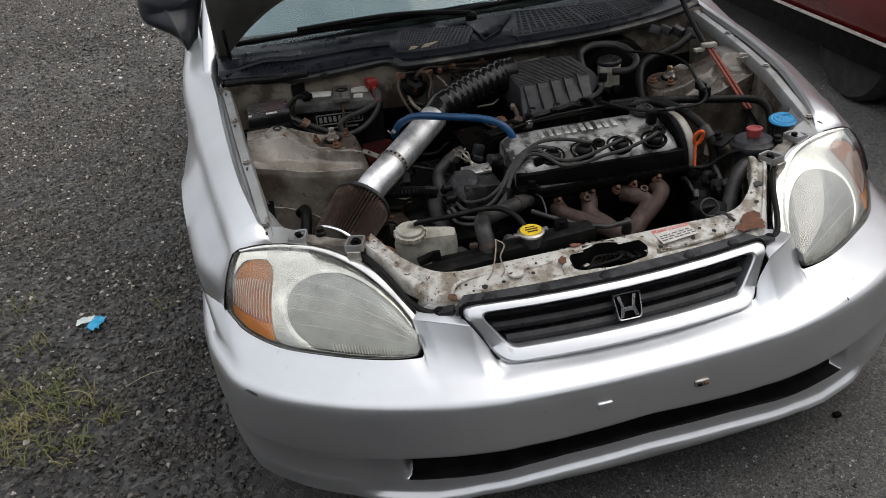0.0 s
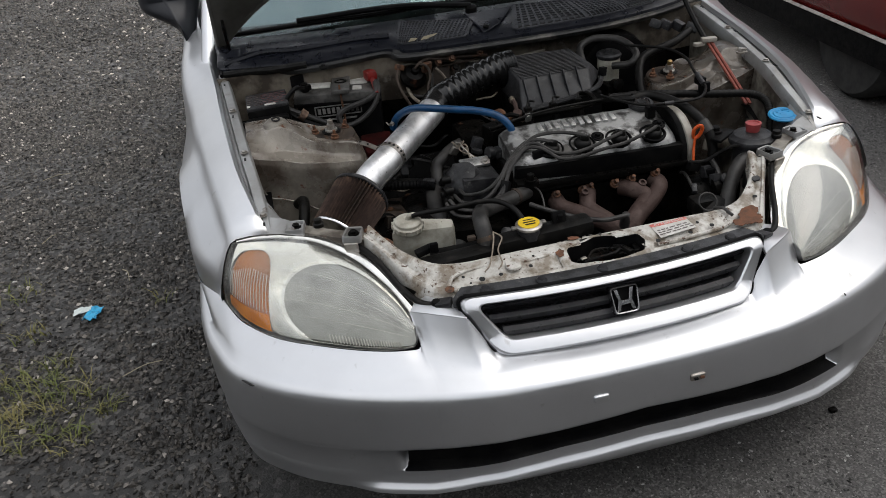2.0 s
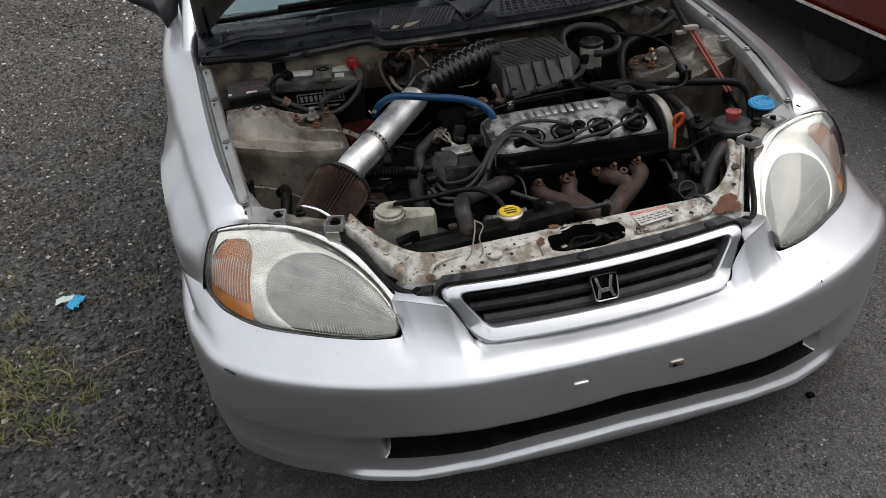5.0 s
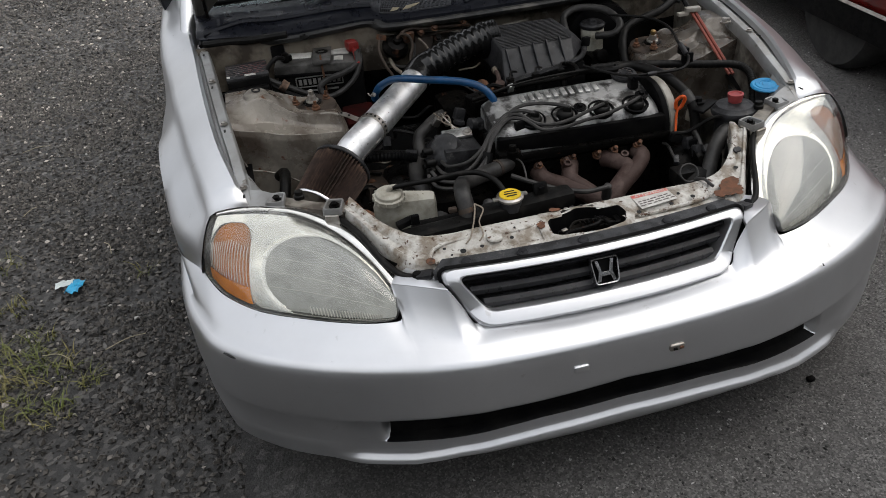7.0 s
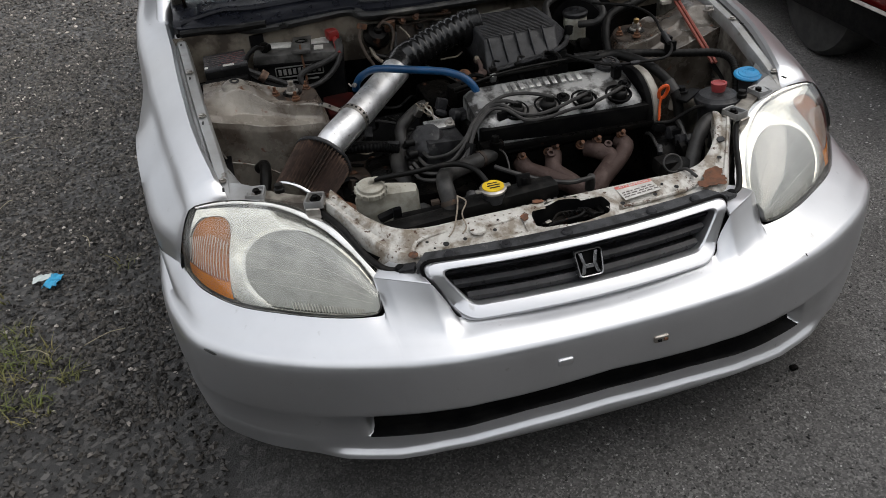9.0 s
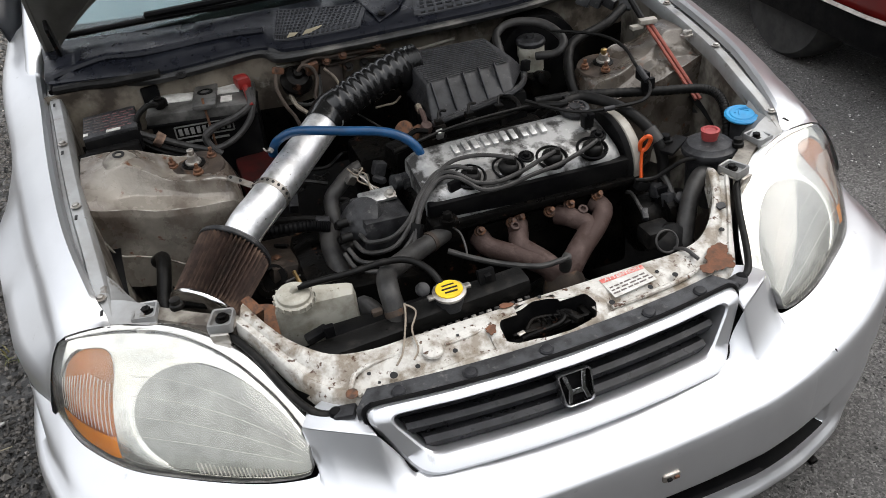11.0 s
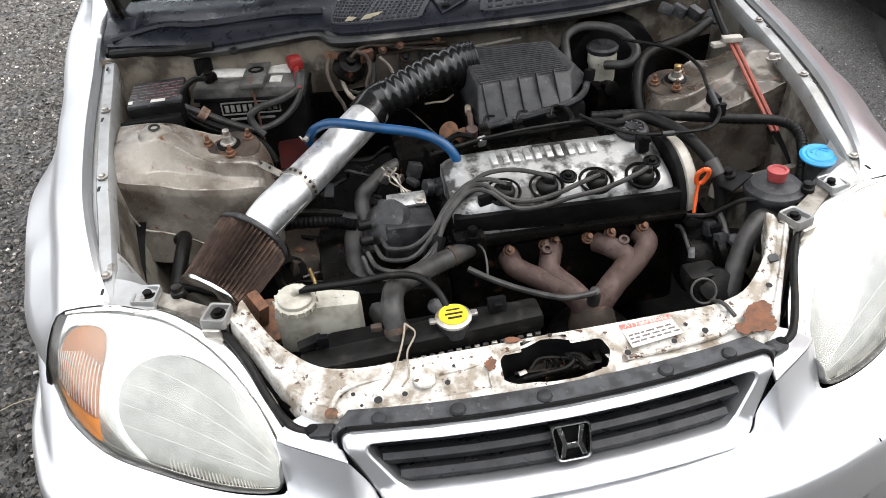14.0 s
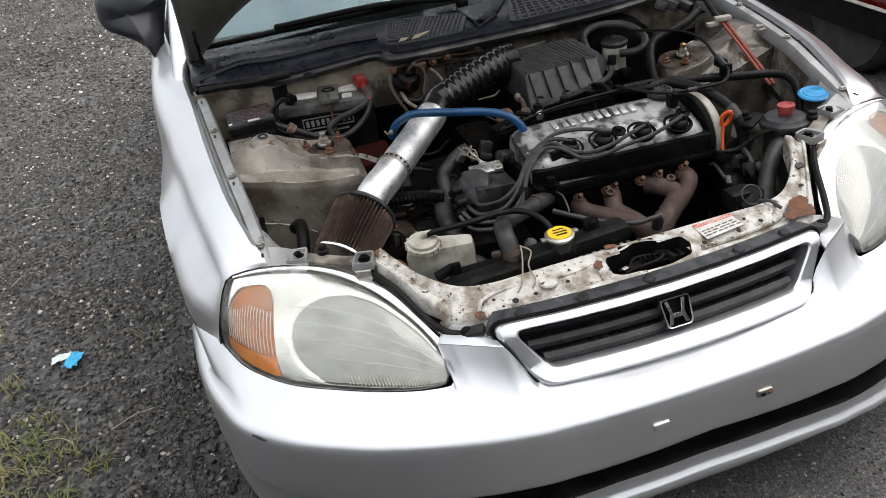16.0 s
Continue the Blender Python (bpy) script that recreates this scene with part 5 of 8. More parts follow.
    cable([(-0.525, 0.962, 0.715), (-0.545, 0.935, 0.726), (-0.570, 0.925, 0.709), (-0.581, 0.922, 0.676), (-0.567, 0.918, 0.645), (-0.534, 0.912, 0.622), (-0.487, 0.905, 0.600), (-0.432, 0.895, 0.580), (-0.415, 0.885, 0.560), (-0.41, 0.87, 0.52)], 0.0062, RUBBER, "black earth cable")
    cable([(-0.587, 0.93, 0.690), (-0.576, 0.922, 0.675), (-0.526, 0.915, 0.648), (-0.470, 0.910, 0.617), (-0.426, 0.908, 0.603), (-0.376, 0.912, 0.616), (-0.336, 0.92, 0.648), (-0.318, 0.935, 0.684), (-0.316, 0.965, 0.700)], 0.0075, GREY_RUB, "grey battery cable")
    cable([(-0.590, 0.93, 0.680), (-0.560, 0.915, 0.652), (-0.515, 0.905, 0.625), (-0.455, 0.895, 0.598), (-0.42, 0.88, 0.575), (-0.40, 0.86, 0.54)], 0.0070, RUBBER, "taped cable bundle")
    cable([(-0.321, 0.955, 0.700), (-0.328, 0.93, 0.678), (-0.366, 0.922, 0.660), (-0.416, 0.920, 0.649), (-0.440, 0.918, 0.634), (-0.438, 0.912, 0.614), (-0.418, 0.90, 0.590)], 0.0085, GREY_RUB, "grey battery cable")
    part("cable_tape", tube([(-0.546, 0.914, 0.660), (-0.533, 0.912, 0.648)], 0.017, 10, 4), FILTER, b, "brown tape round the cables")
    # fuse box
    f = part("fuse_box", box((-0.630, 0.957, 0.672), (0.114, 0.138, 0.050), 0.006, (0, -1, 1)), BLACK, parent, "black fuse box with a printed lid")
    part("fuse_lid", box((-0.630, 0.955, 0.699), (0.114, 0.128, 0.010), 0.004, (0, -1, 1)), GREY_PL, f, "printed lid")
    part("fuse_skirt", box((-0.634, 0.880, 0.655), (0.112, 0.03, 0.045), 0.006), BLACK, f)
    part("fuse_ear", box((-0.69, 0.872, 0.668), (0.03, 0.03, 0.012), 0.004, (0, 0, 20)), BLACK, f)
    random.seed(9)
    for r in range(6):
        x = -0.684
        while x < -0.588:
            w = random.uniform(0.008, 0.02)
            part("print_bar", box((x + w / 2, 0.915 + r * 0.0160, 0.7045 + 0.0175 * (x + 0.634)), (w, 0.0035, 0.0012), 0.0), PINK if x > -0.65 else DIM_PRINT, f)
            x += w + random.uniform(0.004, 0.007)
    part("lid_sticker", box((-0.622, 0.902, 0.7050), (0.030, 0.013, 0.0015), 0.0004), LABEL_W, f, "white paper tag")
    part("print_bar", box((-0.680, 0.908, 0.7040), (0.009, 0.014, 0.0015), 0.0003), LABEL_W, f)
    part("side_relay", box((-0.535, 1.07, 0.70), (0.04, 0.03, 0.05), 0.006), BLACK, f, "black relay on the wall")


build_battery(car)


# ---- cold-air intake: cone filter, bright tube, ribbed boot, air box ----
A, B, C = V(-0.529, 0.430, 0.513), V(-0.432, 0.513, 0.592), V(-0.186, 0.800, 0.652)
NECK = V(-0.441, 0.536, 0.563)


def build_intake(parent):
    ax = (NECK - A).normalized()
    side = ax.orthogonal().normalized()
    up = ax.cross(side)
    tube_ = part("intake_tube", tube([NECK - ax * 0.01, NECK.lerp(B.lerp(C, 0.24), 0.55) + V(-0.006, -0.004, 0.003), B.lerp(C, 0.27), B.lerp(C, 0.62), C, C + (C - B) * 0.05], 0.0375, 32, 30), ALU, parent, "polished aluminium intake tube")
    # pleats
    L = (NECK - A).length
    n = 96
    rows = []
    for t in lin(0, 1, 8):
        r = 0.0640 + (0.0715 - 0.0640) * t
        rows.append([A + ax * (L * (0.06 + 0.86 * t)) + (r + (0.0 if k % 2 else -0.014)) * (math.cos(2 * math.pi * k / n) * side + math.sin(2 * math.pi * k / n) * up) for k in range(n)])
    filt = part("cone_filter", loft(rows, close_u=True, caps=True), FILTER, parent, "rusty brown pleated cone air filter", angle=20)
    part("filter_cap", lathe([(0.0605, -0.001), (0.0650, 0.0005), (0.0662, 0.003), (0.0662, 0.006), (0.0650, 0.008), (0.0605, 0.009)], A - ax * 0.002, ax, 48), CHROME, filt, "chrome end ring")
    part("filter_end", lathe([(0.0610, -0.001), (0.05, 0.006), (0.02, 0.008)], A - ax * 0.001, ax, 40), GRIME_SHADE, filt, "dark end plate")
    part("filter_collar", lathe([(0.0715, 0), (0.0733, 0.002), (0.0733, 0.008), (0.068, 0.013), (0.046, 0.017), (0.042, 0.030)], A + ax * (L * 0.91), ax, 44), GREY_PL, filt, "dark rubber collar")
    # band clamp with holes, tied to the tower
    axis = (C - B).normalized()
    mid = B.lerp(C, 0.335)
    s1 = axis.cross(V(0, 0, 1)).normalized()
    u1 = s1.cross(axis)
    arc = [mid + 0.0395 * (math.cos(a) * s1 + math.sin(a) * u1) for a in lin(-0.5, 2.6, 22)]
    strap = arc + cr([arc[-1], arc[-1] + V(-0.035, 0.03, 0.012), V(-0.425, 0.70, 0.628)], 8)[1:]
    bm = loft([[q + axis * d for q in strap] for d in (-0.008, 0.008)])
    st = part("perforated_strap", thick(bm, 0.0012), STEEL, tube_, "perforated steel strap")
    for k in range(1, len(strap) - 1, 2):
        nrm = (strap[k] - mid).normalized() if k < 22 else V(0.1, -0.3, 1)
        part("strap_hole", lathe([(0.0032, 0), (0.0032, 0.0012), (0.001, 0.0014)], strap[k] + nrm * 0.0012, nrm, 8), PRINT, tube_)
    part("hose_clip", box(V(-0.318, 0.712, 0.662), (0.022, 0.010, 0.008), 0.002, (0, -20, 40)), STEEL, tube_, "small hose clip")
    part("clip_wire", tube([(-0.335, 0.722, 0.662), (-0.328, 0.716, 0.655), (-0.318, 0.712, 0.66)], 0.002, 6), STEEL, tube_)
    part("seam_line", tube([B.lerp(C, t) + 0.0372 * (math.cos(-0.25) * s1 + math.sin(-0.25) * u1) for t in (0, 0.5, 1)], 0.0006, 5), STEEL, tube_)
    # ribbed boot
    D = [C + V(-0.012, -0.013, -0.003), C + V(0.018, 0.022, 0.010), V(-0.128, 0.824, 0.678), V(-0.06, 0.846, 0.695), V(0.02, 0.864, 0.710), V(0.06, 0.87, 0.712)]
    part("ribbed_boot", tube(D, lambda t: 0.0405 if t < 0.34 else 0.0395 + 0.0018 * math.sin((t - 0.34) * 128), 28, 260), GLOSSY, parent, "shiny black ribbed rubber intake boot")
    # blue hose
    pts = [(-0.318, 0.730, 0.640), (-0.312, 0.715, 0.665), (-0.297, 0.690, 0.690), (-0.262, 0.668, 0.7055), (-0.18, 0.626, 0.702), (-0.11, 0.600, 0.693), (-0.071, 0.577, 0.680), (-0.048, 0.562, 0.655), (-0.042, 0.555, 0.625)]
    part("vacuum_hose", tube(pts, 0.0095, 12, 50), BLUE_HOSE, parent, "blue silicone vacuum hose")
    # air box
    q = [V(0.030, 0.697, 0.632), V(0.228, 0.716, 0.652), V(0.300, 0.800, 0.668), V(0.275, 0.90, 0.66), V(0.028, 0.90, 0.65)]
    low = [V(0.030, 0.700, 0.632), V(0.236, 0.722, 0.652), V(0.300, 0.805, 0.664), V(0.268, 0.90, 0.66), V(0.02, 0.90, 0.645)]
    high = [V(0.042, 0.752, 0.703), V(0.250, 0.776, 0.697), V(0.268, 0.800, 0.699), V(0.236, 0.882, 0.727), V(0.032, 0.898, 0.728)]
    bm = bmesh.new()
    a, b = [bm.verts.new(v) for v in low], [bm.verts.new(v) for v in high]
    bm.faces.new(a[::-1])
    bm.faces.new(b)
    for i in range(5):
        bm.faces.new((a[i], a[(i + 1) % 5], b[(i + 1) % 5], b[i]))
    bmesh.ops.bevel(bm, geom=bm.edges[:], offset=0.006, segments=3, affect="EDGES", profile=0.6)
    ab = part("air_box", bm, GREY_PL, parent, "dusty black air box with ribbed lid")
    for k in range(17):
        t = (k + 0.7) / 17.4
        l, r = high[0].lerp(high[4], t), high[1].lerp(high[3], t)
        nrm = V(0, -0.2, 1).normalized()
        part("lid_rib", tube([l.lerp(r, 0.03) + nrm * 0.0008, l.lerp(r, 0.98) + nrm * 0.0006], 0.0012, 6, 6), GREY_PL, ab)
    for k in range(5):
        t = 0.08 + 0.19 * k
        p0, p1 = low[0].lerp(low[1], t), high[0].lerp(high[1], t)
        part("side_rib", box(p0.lerp(p1, 0.55) + V(0, -0.002, 0.002), (0.003, 0.010, 0.075), 0.001, (-36, 2, 5)), SLAT, ab)
    part("air_box_flange", tube([low[0] + V(0, -0.004, 0), low[1] + V(0, -0.004, 0), low[2] + V(0.004, 0, 0)], 0.0075, 8, 24), GREY_PL, ab, "lower flange")
    part("lid_latch", box((0.296, 0.785, 0.676), (0.022, 0.016, 0.026), 0.004, (0, 10, 30)), BLACK, ab, "black lid clip")
    part("air_box_base", box((0.15, 0.81, 0.60), (0.24, 0.18, 0.09), 0.012), BLACK, ab, "black lower half")
    part("boot_collar", lathe([(0.048, 0), (0.05, 0.006), (0.05, 0.02), (0.045, 0.024)], (0.012, 0.872, 0.70), (1, 0, 0), 28), BLACK, ab, "round boot collar")


build_intake(car)


# ---- engine ----
def build_engine(parent):
    eng = part("engine", box((0.14, 0.56, 0.44), (0.46, 0.22, 0.28), 0.02, (-6, 0, 0)), GRIME_SHADE, parent, "oily black four-cylinder engine")
    # valve cover: shaped lid, leaning forward
    x0, x1 = -0.075, 0.345
    prof = [(0.432, 0.545), (0.432, 0.582), (0.438, 0.604), (0.452, 0.617), (0.470, 0.624), (0.505, 0.634), (0.535, 0.642), (0.560, 0.648), (0.576, 0.645), (0.584, 0.625), (0.586, 0.56)]
    rows = []
    for k, x in enumerate(list(lin(x0, x1, 30))):
        end = min(1, min(k, 29 - k) / 1.6)
        rows.append([V(x, 0.51 + (y - 0.51) * (0.95 + 0.05 * end), z - (1 - end) * 0.012 * (z > 0.56) - 0.012 * smooth_step(0.0, 0.4, x) * (z > 0.6) * 0.6) for y, z in prof])
    part("valve_cover", loft(rows, caps=True), CAST, eng, "polished valve cover with worn paint")
    part("cover_skirt", box((0.142, 0.440, 0.566), (0.44, 0.022, 0.052), 0.008, (8, 2.0, -0.5)), BLACK, eng, "oily black cover flank")
    part("cover_rail", box((0.142, 0.432, 0.540), (0.455, 0.03, 0.014), 0.005, (0, 2.0, -0.5)), GRIME_SHADE, eng, "gasket rail")
    # raised word on the cover
    ztop = lambda x, y: float(np.interp(y, [0.470, 0.505, 0.535, 0.560], [0.624, 0.634, 0.642, 0.648])) - 0.0072 * smooth_step(0.0, 0.4, x)
    for k in range(5):
        x = 0.034 + k * 0.0425
        bm = bmesh.new()
        for dx in (-0.0115, 0.0115):
            box((x + dx, 0.538, ztop(x, 0.538) + 0.0016), (0.0125, 0.032, 0.010), 0.002, (14, 0.6, -0.4), bm)
        part("raised_block", bm, BRIGHT_AL, eng, "raised bright cast block")
    # plug wells, boots and leads
    wells = [(0.022, 0.461), (0.103, 0.459), (0.197, 0.456), (0.286, 0.452)]
    for x, y in wells:
        z = ztop(x, 0.475) - 0.001
        part("plug_well", lathe([(0.031, -0.006), (0.033, 0.001), (0.030, 0.003), (0.027, -0.001), (0.026, -0.012)], (x, y, z - 0.004), (0, -0.32, 1), 28), BLACK, eng, "black plug well")
        part("plug_boot", join(lathe([(0.021, -0.01), (0.021, 0.004), (0.017, 0.010), (0.013, 0.012)], (x, y - 0.002, z - 0.003), (0, -0.32, 1), 20), box((x + 0.004, y - 0.006, z + 0.010), (0.022, 0.014, 0.014), 0.004, (0, 0, -25))), RUBBER, eng, "black spark plug boot")
    for x, y, r in ((0.149, 0.473, 0.013), (0.316, 0.482, 0.013)):
        z = ztop(x, y)
        part("cover_bolt", join(lathe([(r * 1.25, -0.002), (r * 1.25, 0.003), (r, 0.004), (r * 0.95, 0.001)], (x, y, z), (0, -0.3, 1), 20), bolt((x, y, z + 0.001), 0.007, 0.010, (0, -0.3, 1))), BLACK, eng, "cover bolt in a rubber seat")
    lead = lambda pts: part("plug_lead", tube(pts, 0.0046, 8, 44), GREY_RUB, eng, "grey spark plug lead")
    hub = V(-0.155, 0.50, 0.575)
    lead([(0.112, 0.45, 0.640), (0.085, 0.468, 0.645), (0.045, 0.487, 0.648), (-0.005, 0.487, 0.648), (-0.045, 0.470, 0.635), (-0.09, 0.44, 0.615), (-0.125, 0.41, 0.580), (-0.165, 0.40, 0.55), (-0.21, 0.43, 0.535), (-0.225, 0.47, 0.54)])
    lead([(0.205, 0.448, 0.634), (0.16, 0.437, 0.628), (0.11, 0.428, 0.618), (0.06, 0.424, 0.615), (0.02, 0.434, 0.622), (-0.01, 0.462, 0.638), (-0.04, 0.466, 0.636), (-0.09, 0.43, 0.61), (-0.125, 0.395, 0.565), (-0.175, 0.385, 0.535), (-0.225, 0.42, 0.525), (-0.24, 0.46, 0.535)])
    lead([(0.292, 0.444, 0.634), (0.262, 0.434, 0.628), (0.20, 0.425, 0.615), (0.14, 0.420, 0.612), (0.08, 0.414, 0.606), (0.03, 0.418, 0.610), (-0.005, 0.45, 0.630), (-0.045, 0.458, 0.632), (-0.095, 0.42, 0.605), (-0.13, 0.385, 0.555), (-0.18, 0.372, 0.525), (-0.235, 0.41, 0.515), (-0.25, 0.455, 0.53)])
    lead([(0.026, 0.452, 0.638), (0.0, 0.475, 0.642), (-0.04, 0.478, 0.638), (-0.085, 0.45, 0.618), (-0.12, 0.42, 0.59), (-0.16, 0.413, 0.565), (-0.20, 0.44, 0.55), (-0.21, 0.475, 0.55)])
    part("lead_clip", box((-0.012, 0.448, 0.618), (0.035, 0.012, 0.02), 0.003, (0, 0, 15)), BLACK, eng, "black lead clip")
    part("lead_clip", box((-0.118, 0.402, 0.572), (0.012, 0.03, 0.03), 0.003, (0, 30, 40)), BLACK, eng, "black lead clip")
    # distributor
    d = part("distributor", join(lathe([(0.05, -0.05), (0.052, 0.0), (0.048, 0.03), (0.035, 0.042), (0.012, 0.046)], (-0.185, 0.520, 0.540), (-0.55, -0.25, 0.8), 24), box((-0.158, 0.522, 0.536), (0.098, 0.105, 0.078), 0.010, (4, 6, 4))), GREY_PL, eng, "black distributor")
    for k in range(5):
        a = k * 1.25
        q = V(-0.228, 0.500, 0.545) + 0.026 * V(0, math.sin(a), math.cos(a))
        part("distributor_tower", lathe([(0.010, 0), (0.009, 0.018), (0.007, 0.022)], q, (-1, -0.25, 0.1), 12), RUBBER, eng)
    part("bright_connector", join(box((-0.178, 0.64, 0.583), (0.02, 0.014, 0.024), 0.003, (20, 30, 10)), box((-0.15, 0.635, 0.578), (0.02, 0.01, 0.016), 0.003, (0, -10, 40))), STEEL, eng, "bright metal connectors")
    part("coolant_pipe", tube([(-0.235, 0.60, 0.50), (-0.230, 0.64, 0.545), (-0.205, 0.655, 0.565), (-0.16, 0.70, 0.57), (-0.10, 0.72, 0.57)], 0.016, 12), GREY_RUB, eng, "thick coolant hose")
    part("coolant_pipe", tube([(-0.245, 0.62, 0.50), (-0.26, 0.56, 0.49), (-0.255, 0.47, 0.45), (-0.22, 0.40, 0.40)], 0.022, 12), GREY_RUB, eng, "thick coolant hose")
    part("corrugated_loom", tube([(-0.42, 0.62, 0.53), (-0.36, 0.60, 0.535), (-0.29, 0.59, 0.53), (-0.25, 0.58, 0.52)], lambda t: 0.0115 + 0.0012 * math.sin(t * 150), 12, 80), BLACK, eng, "corrugated cable conduit")
    # fuel rail and brackets behind the cover
    part("fuel_rail", tube([(-0.09, 0.60, 0.640), (0.02, 0.612, 0.650), (0.16, 0.612, 0.652), (0.20, 0.615, 0.66), (0.205, 0.66, 0.665), (0.19, 0.69, 0.66)], 0.006, 10), GRIME_SHADE, eng, "rusty coolant pipe")
    part("throttle_body", join(join(box((-0.06, 0.655, 0.60), (0.06, 0.05, 0.06), 0.008, (10, 0, 20)), box((0.0, 0.64, 0.61), (0.05, 0.03, 0.05), 0.006, (0, 20, 0))), tube([(-0.06, 0.63, 0.64), (-0.03, 0.64, 0.655), (0.0, 0.645, 0.645)], 0.006, 8)), GRIME_SHADE, eng, "grimy throttle body")
    part("intake_manifold", join(box((0.12, 0.70, 0.52), (0.36, 0.12, 0.12), 0.03), box((-0.1, 0.75, 0.53), (0.1, 0.14, 0.14), 0.03)), GRIME_SHADE, eng, "grimy intake manifold")
    # oil filler cap
    oc = V(0.309, 0.569, 0.640)
    part("oil_cap", lathe([(0.026, -0.012), (0.030, 0), (0.033, 0.004), (0.033, 0.010), (0.029, 0.015), (0.022, 0.016), (0.021, 0.013), (0.012, 0.013), (0.011, 0.017), (0.004, 0.017)], oc, (0, -0.15, 1), 28), GREY_PL, eng, "round black oil filler cap")
    for k in range(10):
        a = k * math.pi / 5
        part("cap_mark", box(oc + V(0.0165 * math.cos(a), 0.0165 * math.sin(a), 0.0150 + 0.0025 * math.sin(a)), (0.007, 0.0022, 0.0012), 0.0003, (0, 0, math.degrees(a))), DIM_PRINT, eng)
    part("breather_hose", tube([(0.20, 0.625, 0.655), (0.245, 0.600, 0.662), (0.275, 0.578, 0.664), (0.295, 0.582, 0.662)], 0.008, 9), RUBBER, eng, "breather hose")
    part("cover_sensor", join(box((0.307, 0.512, 0.646), (0.022, 0.02, 0.03), 0.003), box((0.31, 0.50, 0.66), (0.014, 0.012, 0.01), 0.002)), BLACK, eng, "black sensor plug")
    # cam belt cover and belt end
    part("belt_cover", lathe([(0.03, 0.0), (0.083, 0.0), (0.088, 0.005), (0.088, 0.021), (0.083, 0.026), (0.05, 0.028)], (0.364, 0.515, 0.556), (1, 0.05, 0.05), 48), CLEAR_PL, eng, "pale dusty cam belt cover")
    part("belt_cover_back", lathe([(0.06, 0.0), (0.091, 0.0), (0.093, 0.004), (0.093, 0.012)], (0.350, 0.515, 0.556), (1, 0.05, 0.05), 48), BLACK, eng, "black rear belt cover")
    part("belt_cover_lower", box((0.382, 0.50, 0.47), (0.04, 0.14, 0.14), 0.015), GRIME_SHADE, eng, "lower belt cover")
    part("dipstick", join(tube([(0.392, 0.422, 0.624), (0.384, 0.428, 0.612), (0.386, 0.431, 0.592), (0.396, 0.427, 0.594), (0.402, 0.421, 0.614), (0.398, 0.419, 0.624), (0.392, 0.422, 0.624)], 0.0046, 8, 36), tube([(0.389, 0.429, 0.592), (0.384, 0.424, 0.568), (0.378, 0.412, 0.535)], 0.0032, 8)), ORANGE, eng, "orange dipstick handle")
    # exhaust manifold
    runs = [[(0.022, 0.440, 0.490), (0.030, 0.408, 0.482), (0.070, 0.375, 0.470), (0.118, 0.340, 0.452), (0.140, 0.320, 0.425)],
            [(0.108, 0.440, 0.492), (0.098, 0.414, 0.490), (0.090, 0.385, 0.477), (0.120, 0.345, 0.455), (0.143, 0.320, 0.425)],
            [(0.196, 0.436, 0.492), (0.216, 0.410, 0.492), (0.238, 0.380, 0.480), (0.196, 0.345, 0.457), (0.156, 0.320, 0.425)],
            [(0.282, 0.430, 0.498), (0.284, 0.402, 0.494), (0.254, 0.375, 0.478), (0.198, 0.342, 0.456), (0.156, 0.320, 0.425)]]
    part("exhaust_manifold", box((0.152, 0.446, 0.488), (0.31, 0.016, 0.05), 0.005), GRIME_SHADE, eng, "rust-brown cast exhaust manifold")
    for r in runs:
        part("runner", tube(r, lambda t: 0.0215 - 0.003 * math.sin(t * 3.1) + 0.004 * t, 16, 26), MANI, eng, "rusty exhaust runner")
    part("collector", lathe([(0.042, -0.10), (0.045, -0.03), (0.038, 0.0), (0.024, 0.018)], (0.15, 0.315, 0.425), (0, 0.0, 1), 24), BROWN_CAST, eng, "exhaust collector")
    part("heat_shield", lathe([(0.085, -0.06), (0.08, -0.02), (0.06, 0.0), (0.03, 0.004)], (0.15, 0.32, 0.385), (0, -0.1, 1), 24), GRIME_SHADE, eng, "dark heat shield")
    for x, y, z in ((0.022, 0.430, 0.508), (0.092, 0.432, 0.506), (0.112, 0.437, 0.508), (0.176, 0.43, 0.508), (0.218, 0.425, 0.514), (0.280, 0.420, 0.520)):
        part("manifold_stud", join(lathe([(0.010, 0), (0.009, 0.008), (0.005, 0.009), (0.005, 0.022)], (x, y, z), (0, -0.7, 0.7), 8), lathe([(0.012, -0.004), (0.012, 0.002)], (x, y, z), (0, -0.7, 0.7), 12)), BOLT_RUST, eng, "rusted manifold stud")
    for x, y, z in ((0.090, 0.410, 0.510), (0.237, 0.402, 0.508)):
        part("shield_boss", lathe([(0.011, -0.02), (0.010, 0.006), (0.0055, 0.0065), (0.005, 0.0)], (x, y, z), (0, -0.45, 0.9), 16), MANI, eng, "hollow shield boss")
    part("oxygen_sensor", join(lathe([(0.012, -0.03), (0.012, -0.006), (0.009, 0.0), (0.009, 0.014), (0.006, 0.016)], (0.140, 0.288, 0.488), (-0.1, -0.4, 0.9), 14), tube([(0.139, 0.280, 0.500), (0.12, 0.277, 0.500), (0.078, 0.281, 0.499), (0.017, 0.309, 0.508), (-0.037, 0.335, 0.525), (-0.07, 0.36, 0.535)], 0.0058, 9, 36)), GREY_RUB, eng, "oxygen sensor and its lead")
    part("head_side", box((0.14, 0.470, 0.515), (0.46, 0.05, 0.05), 0.01), GRIME_SHADE, eng, "oily cylinder head side")
